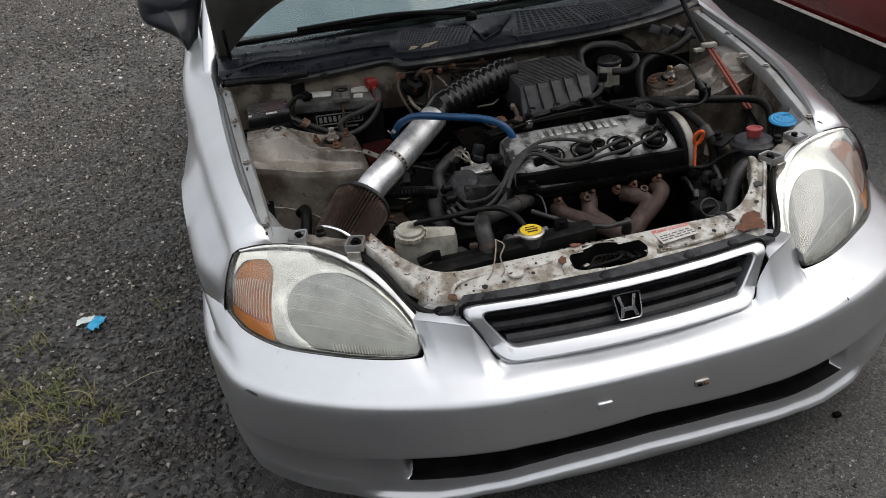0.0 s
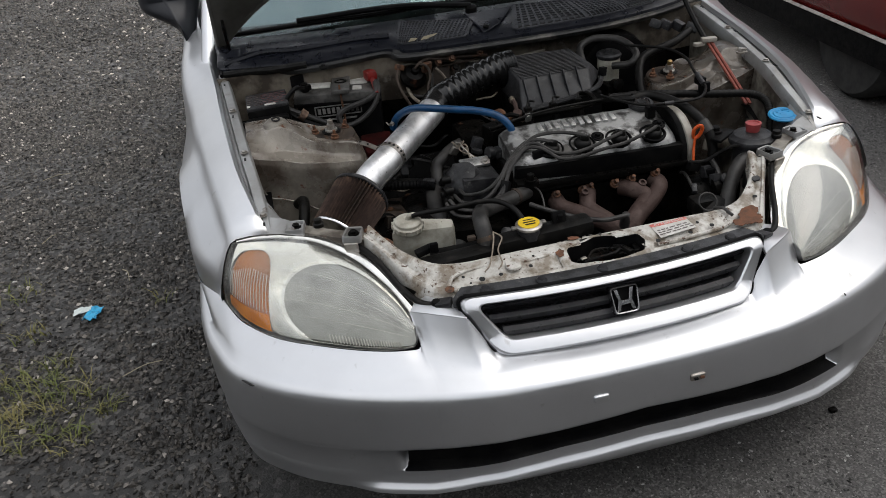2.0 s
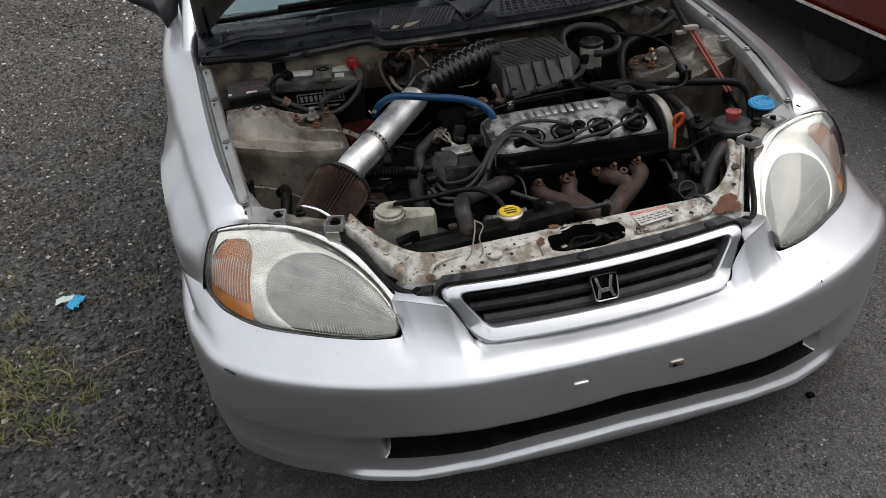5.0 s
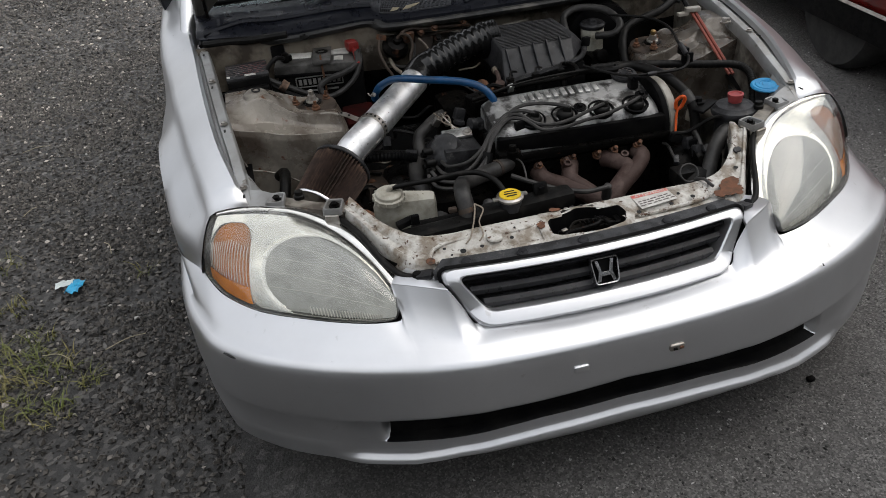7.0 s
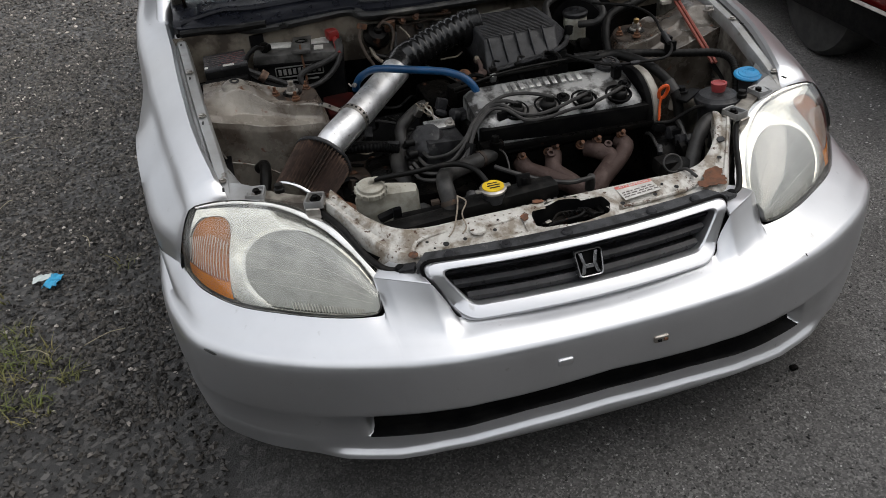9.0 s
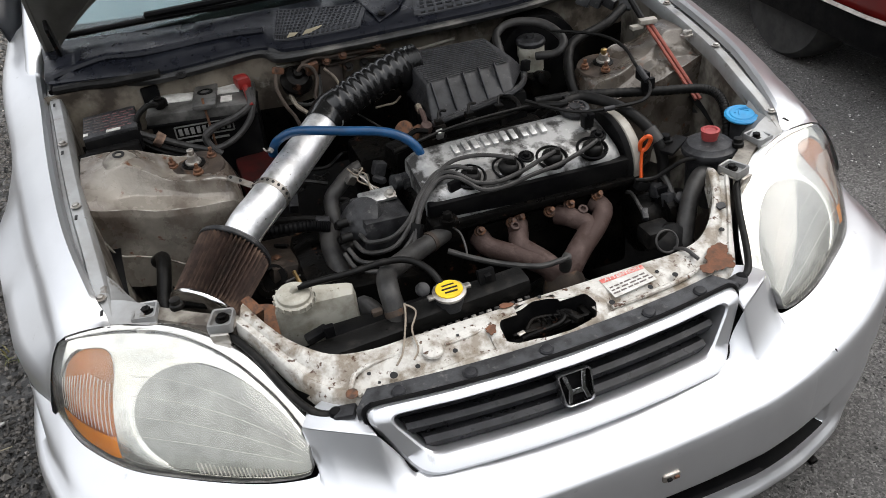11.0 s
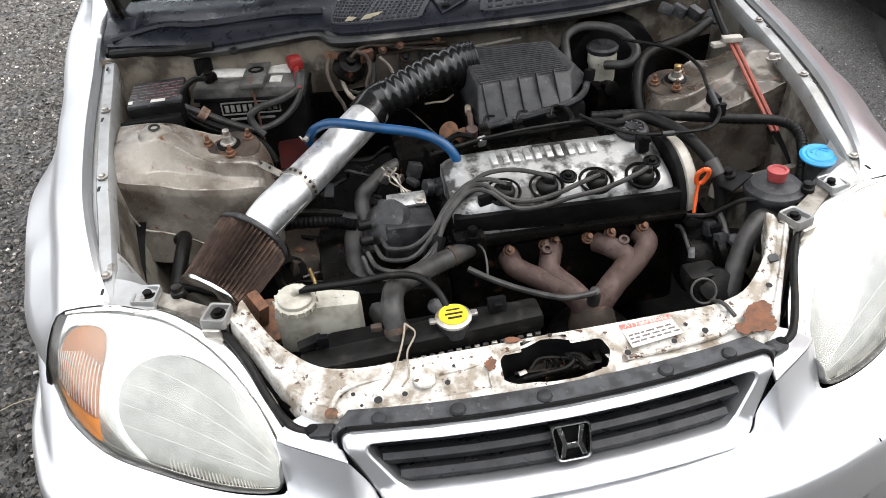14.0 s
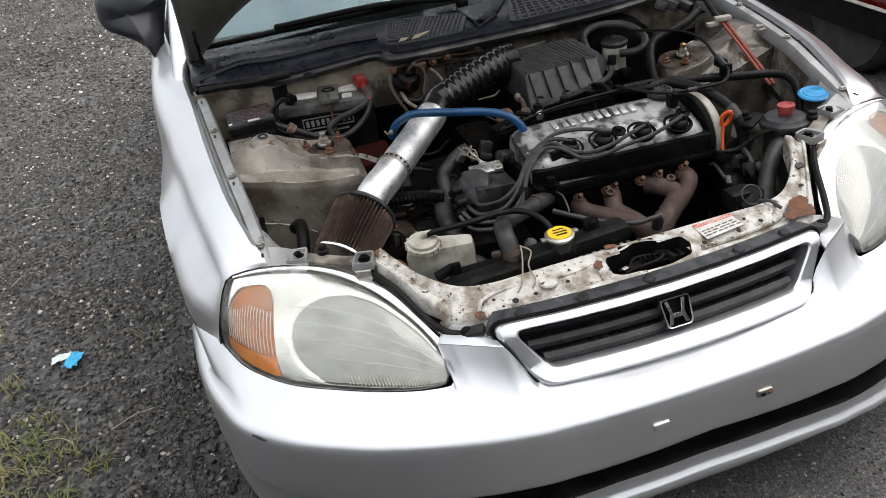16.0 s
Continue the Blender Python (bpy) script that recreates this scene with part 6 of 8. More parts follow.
    part("head_tube", tube([(-0.02, 0.44, 0.525), (0.12, 0.437, 0.525), (0.30, 0.432, 0.525)], 0.006, 8), GRIME_SHADE, eng)
    part("gearbox", box((-0.22, 0.55, 0.37), (0.26, 0.26, 0.20), 0.04, (0, 6, 0)), GRIME_SHADE, eng, "grimy gearbox")
    part("alternator", lathe([(0.03, -0.05), (0.062, -0.045), (0.065, 0.0), (0.06, 0.045), (0.02, 0.05)], (0.41, 0.41, 0.43), (1, 0, 0), 24), GRIME_SHADE, eng, "dark alternator")
    part("power_pump", join(box((0.44, 0.375, 0.465), (0.07, 0.07, 0.06), 0.015), lathe([(0.02, 0), (0.045, 0.002), (0.045, 0.016), (0.02, 0.02)], (0.40, 0.37, 0.46), (1, 0, 0), 24)), GRIME_SHADE, eng, "dark pump and pulley")
    # hoses at the belt end
    part("heater_hose", tube([(0.30, 0.60, 0.655), (0.349, 0.593, 0.656), (0.394, 0.530, 0.647), (0.421, 0.470, 0.622), (0.432, 0.437, 0.590), (0.437, 0.423, 0.550), (0.433, 0.407, 0.500), (0.449, 0.391, 0.465)], 0.0125, 12, 44), RUBBER, eng, "black hose")
    part("hose_sleeve", tube([(0.424, 0.462, 0.616), (0.432, 0.440, 0.594)], 0.0155, 12, 5), GREY_RUB, eng, "hose sleeve")
    part("pump_hose", tube([(0.375, 0.25, 0.43), (0.390, 0.269, 0.470), (0.417, 0.302, 0.510), (0.455, 0.335, 0.540), (0.485, 0.350, 0.547), (0.498, 0.345, 0.530), (0.500, 0.350, 0.47)], 0.0180, 12, 36), GREY_RUB, eng, "thick grey hose")
    part("thin_line", tube([(0.360, 0.405, 0.540), (0.40, 0.395, 0.540), (0.43, 0.39, 0.555), (0.46, 0.375, 0.575), (0.50, 0.345, 0.580), (0.55, 0.335, 0.575)], 0.0045, 8), RUBBER, eng, "thin black line")
    part("wire_plug", join(box((0.375, 0.405, 0.525), (0.03, 0.02, 0.02), 0.004, (0, 20, 0)), box((0.41, 0.39, 0.50), (0.025, 0.025, 0.045), 0.004)), BLACK, eng, "black plugs")


build_engine(car)


# ---- wires, brackets and small castings round the engine ----
def build_bay_clutter(parent):
    def wire(pts, r, mat, label, name="loose_wire"):
        part(name, tube(pts, r, 7, 30), mat, parent, label)

    # beside the gearbox
    case = part("gearbox_case", join(box((-0.345, 0.635, 0.425), (0.12, 0.17, 0.07), 0.02, (-8, 8, 6)), box((-0.36, 0.60, 0.455), (0.07, 0.06, 0.02), 0.008, (-10, 10, 10))), BROWN_CAST, parent, "muddy brown gearbox casting")
    part("case_bolt", bolt((-0.372, 0.60, 0.467), 0.008, 0.008, (0.1, -0.2, 1)), BOLT_RUST, case)
    part("case_bolt", bolt((-0.31, 0.67, 0.462), 0.008, 0.008, (0.1, -0.2, 1)), BOLT_RUST, case)
    part("pipe_flange", lathe([(0.028, -0.03), (0.029, 0.0), (0.036, 0.004), (0.036, 0.010), (0.024, 0.012), (0.022, 0.0)], (-0.392, 0.555, 0.445), (-0.4, -0.5, 0.75), 26), GRIME_SHADE, parent, "dark pipe flange")
    wire([(-0.375, 0.66, 0.50), (-0.345, 0.640, 0.503), (-0.325, 0.637, 0.498), (-0.302, 0.639, 0.502), (-0.28, 0.65, 0.505)], 0.0018, TAN_WIRE, "pale bare wire")
    wire([(-0.41, 0.67, 0.515), (-0.36, 0.66, 0.52), (-0.30, 0.65, 0.515), (-0.25, 0.63, 0.51)], 0.009, RUBBER, "black hose under the intake tube", "under_hose")
    wire([(-0.37, 0.52, 0.46), (-0.33, 0.535, 0.455), (-0.305, 0.53, 0.44), (-0.28, 0.50, 0.43)], 0.0028, GREY_RUB, "thin grey wire")
    wire([(-0.33, 0.55, 0.46), (-0.325, 0.51, 0.45), (-0.33, 0.47, 0.43)], 0.0022, GREY_RUB, "thin grey wire")
    wire([(-0.40, 0.50, 0.46), (-0.36, 0.49, 0.47), (-0.30, 0.48, 0.46), (-0.25, 0.47, 0.45)], 0.004, GRIME_SHADE, "dark cable")
    part("loom_plug", box((-0.262, 0.598, 0.525), (0.030, 0.022, 0.020), 0.003, (0, 8, -12)), GREY_PL, parent, "grey cable plug")
    # above the distributor
    for k, (dx, dz) in enumerate(((0, 0), (0.006, 0.006), (-0.005, 0.009), (0.012, -0.002))):
        wire([(-0.178 + dx, 0.640, 0.60 + dz), (-0.168 + dx, 0.618, 0.612 - dz), (-0.162 - dx, 0.592, 0.605 + dz), (-0.150 + dx, 0.57, 0.585)], 0.0017, STEEL if k < 2 else TAN_WIRE, "short bare wire", "wire_strand")
    part("loom_plug", join(box((-0.120, 0.625, 0.60), (0.026, 0.020, 0.030), 0.003, (0, 20, 10)), box((-0.128, 0.60, 0.588), (0.014, 0.03, 0.012), 0.003, (0, 0, 30))), GREY_PL, parent, "grey cable plug")
    part("sensor_valve", join(lathe([(0.013, -0.02), (0.013, 0.0), (0.017, 0.002), (0.017, 0.016), (0.008, 0.018)], (-0.095, 0.565, 0.590), (-0.9, -0.2, 0.2), 18), box((-0.082, 0.567, 0.588), (0.02, 0.03, 0.026), 0.004)), GREY_PL, parent, "grey round sensor")
    part("housing_plate", box((-0.150, 0.545, 0.583), (0.075, 0.035, 0.008), 0.003, (14, 0, -3)), BRIGHT_AL, parent, "scuffed alloy housing plate")
    part("plate_bolt", bolt((-0.125, 0.535, 0.585), 0.008, 0.010, (0, -0.3, 1)), STEEL, parent)
    # throttle side, behind the valve cover
    wire([(-0.098, 0.868, 0.622), (-0.069, 0.772, 0.62), (-0.048, 0.695, 0.618)], 0.0022, GREY_RUB, "thin control rod")
    wire([(-0.060, 0.835, 0.640), (-0.035, 0.836, 0.640), (-0.015, 0.832, 0.642), (0.008, 0.858, 0.642)], 0.0024, TAN_WIRE, "pale wire under the intake boot")
    part("throttle_cam", join(lathe([(0.022, -0.004), (0.024, 0.0), (0.020, 0.004), (0.006, 0.005)], (-0.03, 0.725, 0.62), (-0.6, -0.5, 0.6), 20), box((-0.005, 0.70, 0.622), (0.03, 0.024, 0.02), 0.004, (10, 0, 30))), BOLT_RUST, parent, "rusty throttle cam")
    part("vacuum_tap", join(lathe([(0.012, -0.01), (0.014, 0.0), (0.012, 0.012), (0.005, 0.014)], (0.012, 0.69, 0.630), (0.1, -0.4, 1), 16), tube([(0.012, 0.69, 0.64), (0.016, 0.72, 0.655), (0.018, 0.76, 0.645)], 0.006, 8)), MANI, parent, "pinkish brown vacuum fitting")
    wire([(0.016, 0.735, 0.65), (0.020, 0.755, 0.655), (0.022, 0.775, 0.645)], 0.0066, TAN_WIRE, "pale hose end")
    wire([(0.0, 0.615, 0.642), (0.03, 0.620, 0.648), (0.08, 0.624, 0.650), (0.14, 0.628, 0.648), (0.20, 0.632, 0.645)], 0.0048, TAN_WIRE, "pale dusty fuel pipe", "fuel_pipe")
    for x in (0.03, 0.10, 0.17):
        part("injector", join(lathe([(0.009, -0.02), (0.009, 0.0), (0.012, 0.002), (0.012, 0.012), (0.006, 0.014)], (x, 0.640, 0.640), (0, 0.4, 1), 14), box((x, 0.652, 0.655), (0.018, 0.02, 0.014), 0.003)), GRIME_SHADE, parent, "dirty fuel injector")
        wire([(x, 0.655, 0.66), (x + 0.01, 0.675, 0.668), (x + 0.03, 0.69, 0.66)], 0.003, RUBBER, "injector wire")
    wire([(-0.05, 0.60, 0.648), (0.02, 0.600, 0.660), (0.10, 0.604, 0.664), (0.18, 0.606, 0.664), (0.24, 0.60, 0.665)], 0.0035, RUBBER, "black wire behind the valve cover")
    part("rail_bracket", box((0.015, 0.605, 0.652), (0.016, 0.012, 0.02), 0.002, (20, 0, 15)), BRIGHT_AL, parent, "small bright bracket")
    # firewall side
    valve = part("firewall_valve", join(lathe([(0.014, -0.02), (0.026, -0.012), (0.028, 0.0), (0.022, 0.008), (0.010, 0.010)], (-0.190, 1.02, 0.668), (-0.2, -0.6, 0.8), 22), box((-0.198, 1.03, 0.688), (0.030, 0.024, 0.020), 0.004, (10, 20, 15))), BROWN_CAST, parent, "rust-stained valve on the firewall")
    for dx in (-0.018, 0.004, 0.02):
        part("valve_nut", bolt((-0.198 + dx, 1.01 + dx * 0.4, 0.696), 0.006, 0.008, (0.1, -0.6, 0.8)), TAN_WIRE, valve)
    part("firewall_plate", join(box((-0.118, 1.005, 0.665), (0.055, 0.008, 0.065), 0.003, (-20, 8, 0)), box((-0.06, 1.01, 0.70), (0.13, 0.010, 0.006), 0.002, (0, -2, 0))), BROWN_CAST, parent, "dirty tan bracket plate")
    wire([(-0.218, 1.0, 0.69), (-0.226, 0.98, 0.66), (-0.218, 0.96, 0.635), (-0.20, 0.94, 0.62)], 0.0055, TAN_WIRE, "tan vacuum hose")
    wire([(-0.218, 0.965, 0.64), (-0.19, 0.955, 0.635), (-0.16, 0.965, 0.645), (-0.150, 0.985, 0.69)], 0.0045, GREY_RUB, "grey vacuum hose")
    wire([(-0.135, 0.99, 0.70), (-0.115, 0.985, 0.675), (-0.105, 0.975, 0.65)], 0.0035, TAN_WIRE, "tan wire")
    for x in (-0.075, -0.035):
        part("plate_bolt", bolt((x, 0.995, 0.688), 0.008, 0.010, (0, -0.7, 0.7)), GRIME_SHADE, parent)
    # belt side
    part("relay_box", box((0.413, 0.362, 0.500), (0.022, 0.020, 0.030), 0.003, (-20, 6, 12)), GREY_PL, parent, "small grey relay")
    part("relay_box", box((0.402, 0.392, 0.512), (0.020, 0.022, 0.030), 0.003, (-20, 0, 12)), GREY_PL, parent, "small dark relay")
    wire([(0.424, 0.405, 0.535), (0.428, 0.388, 0.520), (0.427, 0.365, 0.505), (0.446, 0.352, 0.502)], 0.0068, GREY_RUB, "grey bracket arm", "bracket_arm")
    part("bracket_eye", lathe([(0.012, -0.004), (0.014, 0.0), (0.012, 0.005), (0.006, 0.006)], (0.434, 0.350, 0.505), (0, -0.5, 0.85), 16), GREY_PL, parent, "grey bracket eye")
    part("idler", join(lathe([(0.012, -0.02), (0.030, -0.018), (0.034, 0.0), (0.030, 0.012), (0.012, 0.014)], (0.365, 0.275, 0.470), (-0.3, -0.7, 0.6), 22), box((0.345, 0.30, 0.475), (0.06, 0.05, 0.04), 0.01)), RUBBER, parent, "dusty black idler pulley")
    wire([(0.352, 0.425, 0.505), (0.356, 0.41, 0.508), (0.350, 0.37, 0.50), (0.342, 0.335, 0.495)], 0.004, GREY_RUB, "thin wiring")
    part("wire_clip", box((0.343, 0.338, 0.50), (0.012, 0.026, 0.012), 0.002, (20, 0, -25)), GREY_PL, parent, "grey wire clip")
    # thermostat neck wires
    wire([(-0.045, 0.405, 0.556), (-0.036, 0.385, 0.552), (-0.036, 0.36, 0.540), (-0.041, 0.335, 0.525)], 0.0022, GREY_RUB, "bent pipe", "bent_pipe")
    part("sensor_nut", lathe([(0.011, -0.012), (0.011, 0.0), (0.012, 0.002), (0.012, 0.007), (0.006, 0.008), (0.005, 0.0)], (-0.055, 0.414, 0.556), (0, -0.4, 0.9), 6), STEEL, parent, "hexagonal sensor nut")
    wire([(-0.085, 0.402, 0.548), (-0.075, 0.405, 0.552), (-0.07, 0.41, 0.562)], 0.0028, STEEL, "clamp tail")
    part("loom_plug", lathe([(0.010, 0), (0.011, 0.004), (0.011, 0.024), (0.007, 0.028)], (-0.118, 0.442, 0.50), (1, 0.03, 0.05), 12), RUBBER, parent, "small black plug")
    part("drain_plug", lathe([(0.014, 0), (0.014, 0.004), (0.010, 0.006)], (-0.139, 0.327, 0.49), (0, -0.6, 0.8), 18), GREY_PL, parent, "round grey plug")


build_bay_clutter(car)


# ---- radiator, bottle, hoses ----
def build_radiator(parent):
    rad = part("radiator", box((-0.17, 0.19, 0.40), (0.36, 0.03, 0.28), 0.004), BLACK, parent, "black radiator with plastic top tank")
    t0, t1 = V(-0.36, 0.186, 0.530), V(0.012, 0.196, 0.545)
    bm = box((-0.10, 0.193, 0.546), (0.23, 0.052, 0.034), 0.012, (0, -2, 1))
    join(bm, box((-0.29, 0.188, 0.530), (0.17, 0.048, 0.030), 0.010, (0, -2, 1)))
    part("top_tank", bm, RUBBER, rad, "black plastic top tank")
    for k in range(26):
        part("tank_tooth", box((-0.355 + k * 0.0142, 0.160, 0.5235 + k * 0.0005), (0.009, 0.006, 0.008), 0.0015), GREY_RUB if k % 2 else STEEL, rad)
    c = V(-0.129, 0.187, 0.570)
    part("filler_neck", lathe([(0.024, -0.02), (0.024, 0.004), (0.018, 0.006)], c, (0, -0.05, 1), 24), GREY_PL, rad)
    part("radiator_cap", lathe([(0.0265, 0.004), (0.029, 0.007), (0.029, 0.011), (0.025, 0.014), (0.012, 0.0145)], c, (0, -0.05, 1), 30), STEEL, rad, "steel radiator cap")
    part("cap_label", lathe([(0.0235, 0.0142), (0.0230, 0.0158), (0.006, 0.0162)], c, (0, -0.05, 1), 30), YELLOW, rad, "yellow warning label on the cap")
    for k in range(3):
        part("print_bar", box(c + V(0.001, -0.010 + 0.0095 * k, 0.0166), (0.028 - 0.006 * abs(k - 1), 0.0035, 0.001), 0.0002), PRINT, rad)
    for s in (-1, 1):
        part("cap_ear", box(c + V(s * 0.031, 0.002 * s, 0.009), (0.016, 0.012, 0.005), 0.002), STEEL, rad)
    part("tank_bracket", join(box((-0.055, 0.205, 0.574), (0.03, 0.014, 0.026), 0.003, (-20, 0, 0)), box((-0.055, 0.196, 0.577), (0.012, 0.01, 0.012), 0.002)), BLACK, rad, "black mounting bracket")
    part("tank_bracket", join(box((-0.355, 0.215, 0.552), (0.04, 0.02, 0.014), 0.004, (0, -10, 10)), box((-0.335, 0.205, 0.56), (0.018, 0.012, 0.022), 0.003)), BLACK, rad, "black mounting bracket")
    part("fan_shroud", box((-0.17, 0.25, 0.40), (0.34, 0.06, 0.24), 0.02), BLACK, rad, "black fan shroud")
    # upper hose
    part("radiator_hose", tube([(-0.217, 0.200, 0.530), (-0.219, 0.214, 0.556), (-0.219, 0.240, 0.578), (-0.208, 0.285, 0.577), (-0.180, 0.320, 0.566), (-0.135, 0.360, 0.553), (-0.085, 0.395, 0.545), (-0.05, 0.42, 0.54)], 0.0185, 16, 40), GREY_RUB, rad, "thick dusty upper radiator hose")
    part("hose_clamp", tube([(-0.2175, 0.209, 0.548), (-0.2185, 0.214, 0.557)], 0.0208, 18, 4), BROWN_CAST, rad, "rusty hose clamp")
    part("clamp_ear", box((-0.249, 0.219, 0.557), (0.018, 0.012, 0.010), 0.002), BROWN_CAST, rad)
    part("hose_clamp", tube([(-0.100, 0.386, 0.547), (-0.092, 0.391, 0.546)], 0.0206, 18, 4), BROWN_CAST, rad, "rusty hose clamp")
    part("thermostat_housing", join(box((-0.055, 0.425, 0.545), (0.06, 0.05, 0.05), 0.012), bolt((-0.05, 0.405, 0.570), 0.010, 0.02)), GRIME_SHADE, rad, "dark thermostat housing")
    for dx in (0, 0.012):
        part("zip_tie", tube([(-0.205, 0.200, 0.572), (-0.210 + dx * 1.5, 0.180, 0.566), (-0.222 + dx, 0.150, 0.556), (-0.240 + dx * 2.2, 0.110, 0.549), (-0.256 + dx * 2.4, 0.090, 0.547)], 0.0017, 7), TAN_WIRE, rad, "dirty pale tie wire")
    # overflow bottle
    b = [(-0.413, 0.300, 0.46), (-0.272, 0.285, 0.47), (-0.262, 0.318, 0.48), (-0.385, 0.360, 0.48), (-0.414, 0.285, 0.570), (-0.270, 0.292, 0.554), (-0.262, 0.322, 0.562), (-0.392, 0.345, 0.578)]
    bt = part("overflow_bottle", hexa([V(*q) for q in b], 0.014), MILKY, parent, "yellowed white coolant overflow bottle")
    c = V(-0.372, 0.298, 0.574)
    part("bottle_cap", lathe([(0.034, -0.004), (0.034, 0.006), (0.030, 0.008), (0.029, 0.014), (0.024, 0.018), (0.010, 0.019)], c, (0.05, -0.15, 1), 30), MILKY, bt, "ribbed white cap")
    for k in range(16):
        a = k * math.pi / 8
        part("cap_rib", box(c + V(0.0345 * math.cos(a), 0.0345 * math.sin(a), 0.002 - 0.0017 * math.cos(a) + 0.005 * math.sin(a)), (0.004, 0.004, 0.009), 0.001, (0, 0, math.degrees(a))), MILKY, bt)
    part("cap_nipple", tube([(-0.372, 0.296, 0.590), (-0.366, 0.294, 0.600), (-0.352, 0.293, 0.601)], 0.006, 9), MILKY, bt)
    part("overflow_hose", tube([(-0.362, 0.293, 0.600), (-0.33, 0.290, 0.602), (-0.27, 0.284, 0.604), (-0.21, 0.284, 0.606), (-0.17, 0.270, 0.605), (-0.145, 0.238, 0.597), (-0.134, 0.207, 0.580), (-0.133, 0.20, 0.565)], 0.0062, 10, 44), RUBBER, bt, "thin black overflow hose")
    part("side_hose", tube([(-0.600, 0.63, 0.52), (-0.585, 0.61, 0.535), (-0.588, 0.555, 0.53), (-0.60, 0.49, 0.49), (-0.59, 0.43, 0.44)], 0.014, 12, 30), RUBBER, parent, "black hose behind the filter")
    part("horn", lathe([(0.01, -0.02), (0.04, -0.015), (0.045, 0.0), (0.04, 0.012), (0.012, 0.018)], (-0.43, 0.40, 0.46), (0.2, -0.5, 0.8), 24), BOLT_RUST, parent, "rusty horn")
    part("rusty_bracket", box((-0.448, 0.385, 0.505), (0.022, 0.045, 0.06), 0.006, (20, 0, 30)), BOLT_RUST, parent, "rusty bracket below the filter")
    part("probe_handle", tube([(-0.352, 0.47, 0.515), (-0.348, 0.463, 0.50), (-0.345, 0.455, 0.488)], 0.004, 8), BRASS, parent, "yellow dipstick loop")
    part("lower_crossmember", box((0, 0.17, 0.26), (1.0, 0.06, 0.06), 0.01), BLACK, parent, "black crossmember")


build_radiator(car)


# ---- right-hand side of the bay: reservoirs, cables, prop rod ----
def build_right(parent):
    c = V(0.520, 0.388, 0.580)
    r = part("power_steering_reservoir", lathe([(0.042, -0.09), (0.045, -0.02), (0.054, -0.008), (0.056, 0.0), (0.054, 0.005), (0.048, 0.008), (0.044, 0.014), (0.022, 0.020)], c, (0, 0, 1), 40), GREY_PL, parent, "round grey-brown power steering reservoir")
    part("reservoir_cap", lathe([(0.015, 0.018), (0.016, 0.022), (0.0185, 0.036), (0.019, 0.041), (0.014, 0.042), (0.012, 0.039)], c, (0, 0, 1), 28), RED_CAP, r, "faded red cap")
    part("reservoir_bracket", join(box((0.462, 0.425, 0.585), (0.07, 0.03, 0.008), 0.003, (0, -5, 30)), bolt((0.452, 0.443, 0.590), 0.011, 0.014)), BLACK, r, "black bracket with bolt")
    # washer neck and blue cap
    w = V(0.637, 0.440, 0.596)
    wb = part("washer_bottle", lathe([(0.022, -0.14), (0.022, -0.01), (0.021, 0.006)], w, (-0.03, 0, 1), 26), GREY_PL, parent, "dull washer bottle neck")
    part("washer_cap", lathe([(0.034, 0.004), (0.0365, 0.006), (0.0365, 0.009), (0.032, 0.012), (0.026, 0.011), (0.024, 0.013), (0.010, 0.014)], w, (-0.05, -0.12, 1), 34), BLUE_CAP, wb, "bright blue washer cap")
    part("cap_mark", tube([w + V(0.017 * math.cos(a) * (1 + 0.1 * math.cos(3 * a)), 0.014 * math.sin(a) - 0.001, 0.0155 + 0.001 * math.cos(a)) for a in lin(0.3, 2.9, 10)], 0.0011, 5, 20), BLUE_CAP, wb)
    part("cap_mark", tube([w + V(-0.012, -0.006, 0.0135), w + V(0.0, 0.008, 0.0155), w + V(0.014, -0.005, 0.0145)], 0.0011, 5, 12), BLUE_CAP, wb)
    # wiring loom, throttle cable
    part("wiring_loom", tube([(0.25, 0.64, 0.652), (0.337, 0.622, 0.652), (0.425, 0.592, 0.648), (0.516, 0.566, 0.640), (0.607, 0.548, 0.630), (0.634, 0.518, 0.618), (0.630, 0.485, 0.595), (0.620, 0.46, 0.555), (0.60, 0.44, 0.50)], lambda t: 0.0105 + 0.0007 * math.sin(t * 330), 10, 170), RUBBER, parent, "corrugated wiring loom")
    part("throttle_cable", tube([(0.40, 0.86, 0.715), (0.471, 0.757, 0.720), (0.492, 0.682, 0.710), (0.482, 0.613, 0.692), (0.481, 0.577, 0.681), (0.477, 0.545, 0.667), (0.437, 0.507, 0.661), (0.368, 0.508, 0.661), (0.30, 0.525, 0.661), (0.25, 0.565, 0.668), (0.215, 0.61, 0.675)], 0.0038, 8, 60), RUBBER, parent, "black throttle cable")
    part("cable_ferrule", tube([(0.4815, 0.600, 0.690), (0.479, 0.560, 0.675)], 0.0068, 10, 4), GREY_PL, parent, "dull cable ferrule")
    part("cable_ferrule", tube([(0.345, 0.510, 0.661), (0.368, 0.508, 0.661)], 0.0058, 10, 4), GREY_PL, parent, "dull cable ferrule")
    part("cable_bracket", join(box((0.486, 0.590, 0.675), (0.02, 0.03, 0.02), 0.003), box((0.487, 0.57, 0.66), (0.03, 0.012, 0.03), 0.003)), BLACK, parent, "black cable bracket")
    # prop rod and its catch
    part("prop_rod", tube([(0.627, 0.570, 0.592), (0.612, 0.775, 0.722)], 0.0046, 8, 14), ROD, parent, "red coated hood prop rod")
    part("prop_rod_twin", tube([(0.617, 0.572, 0.592), (0.602, 0.775, 0.720)], 0.0040, 8, 14), ROD, parent, "red coated hood prop rod")
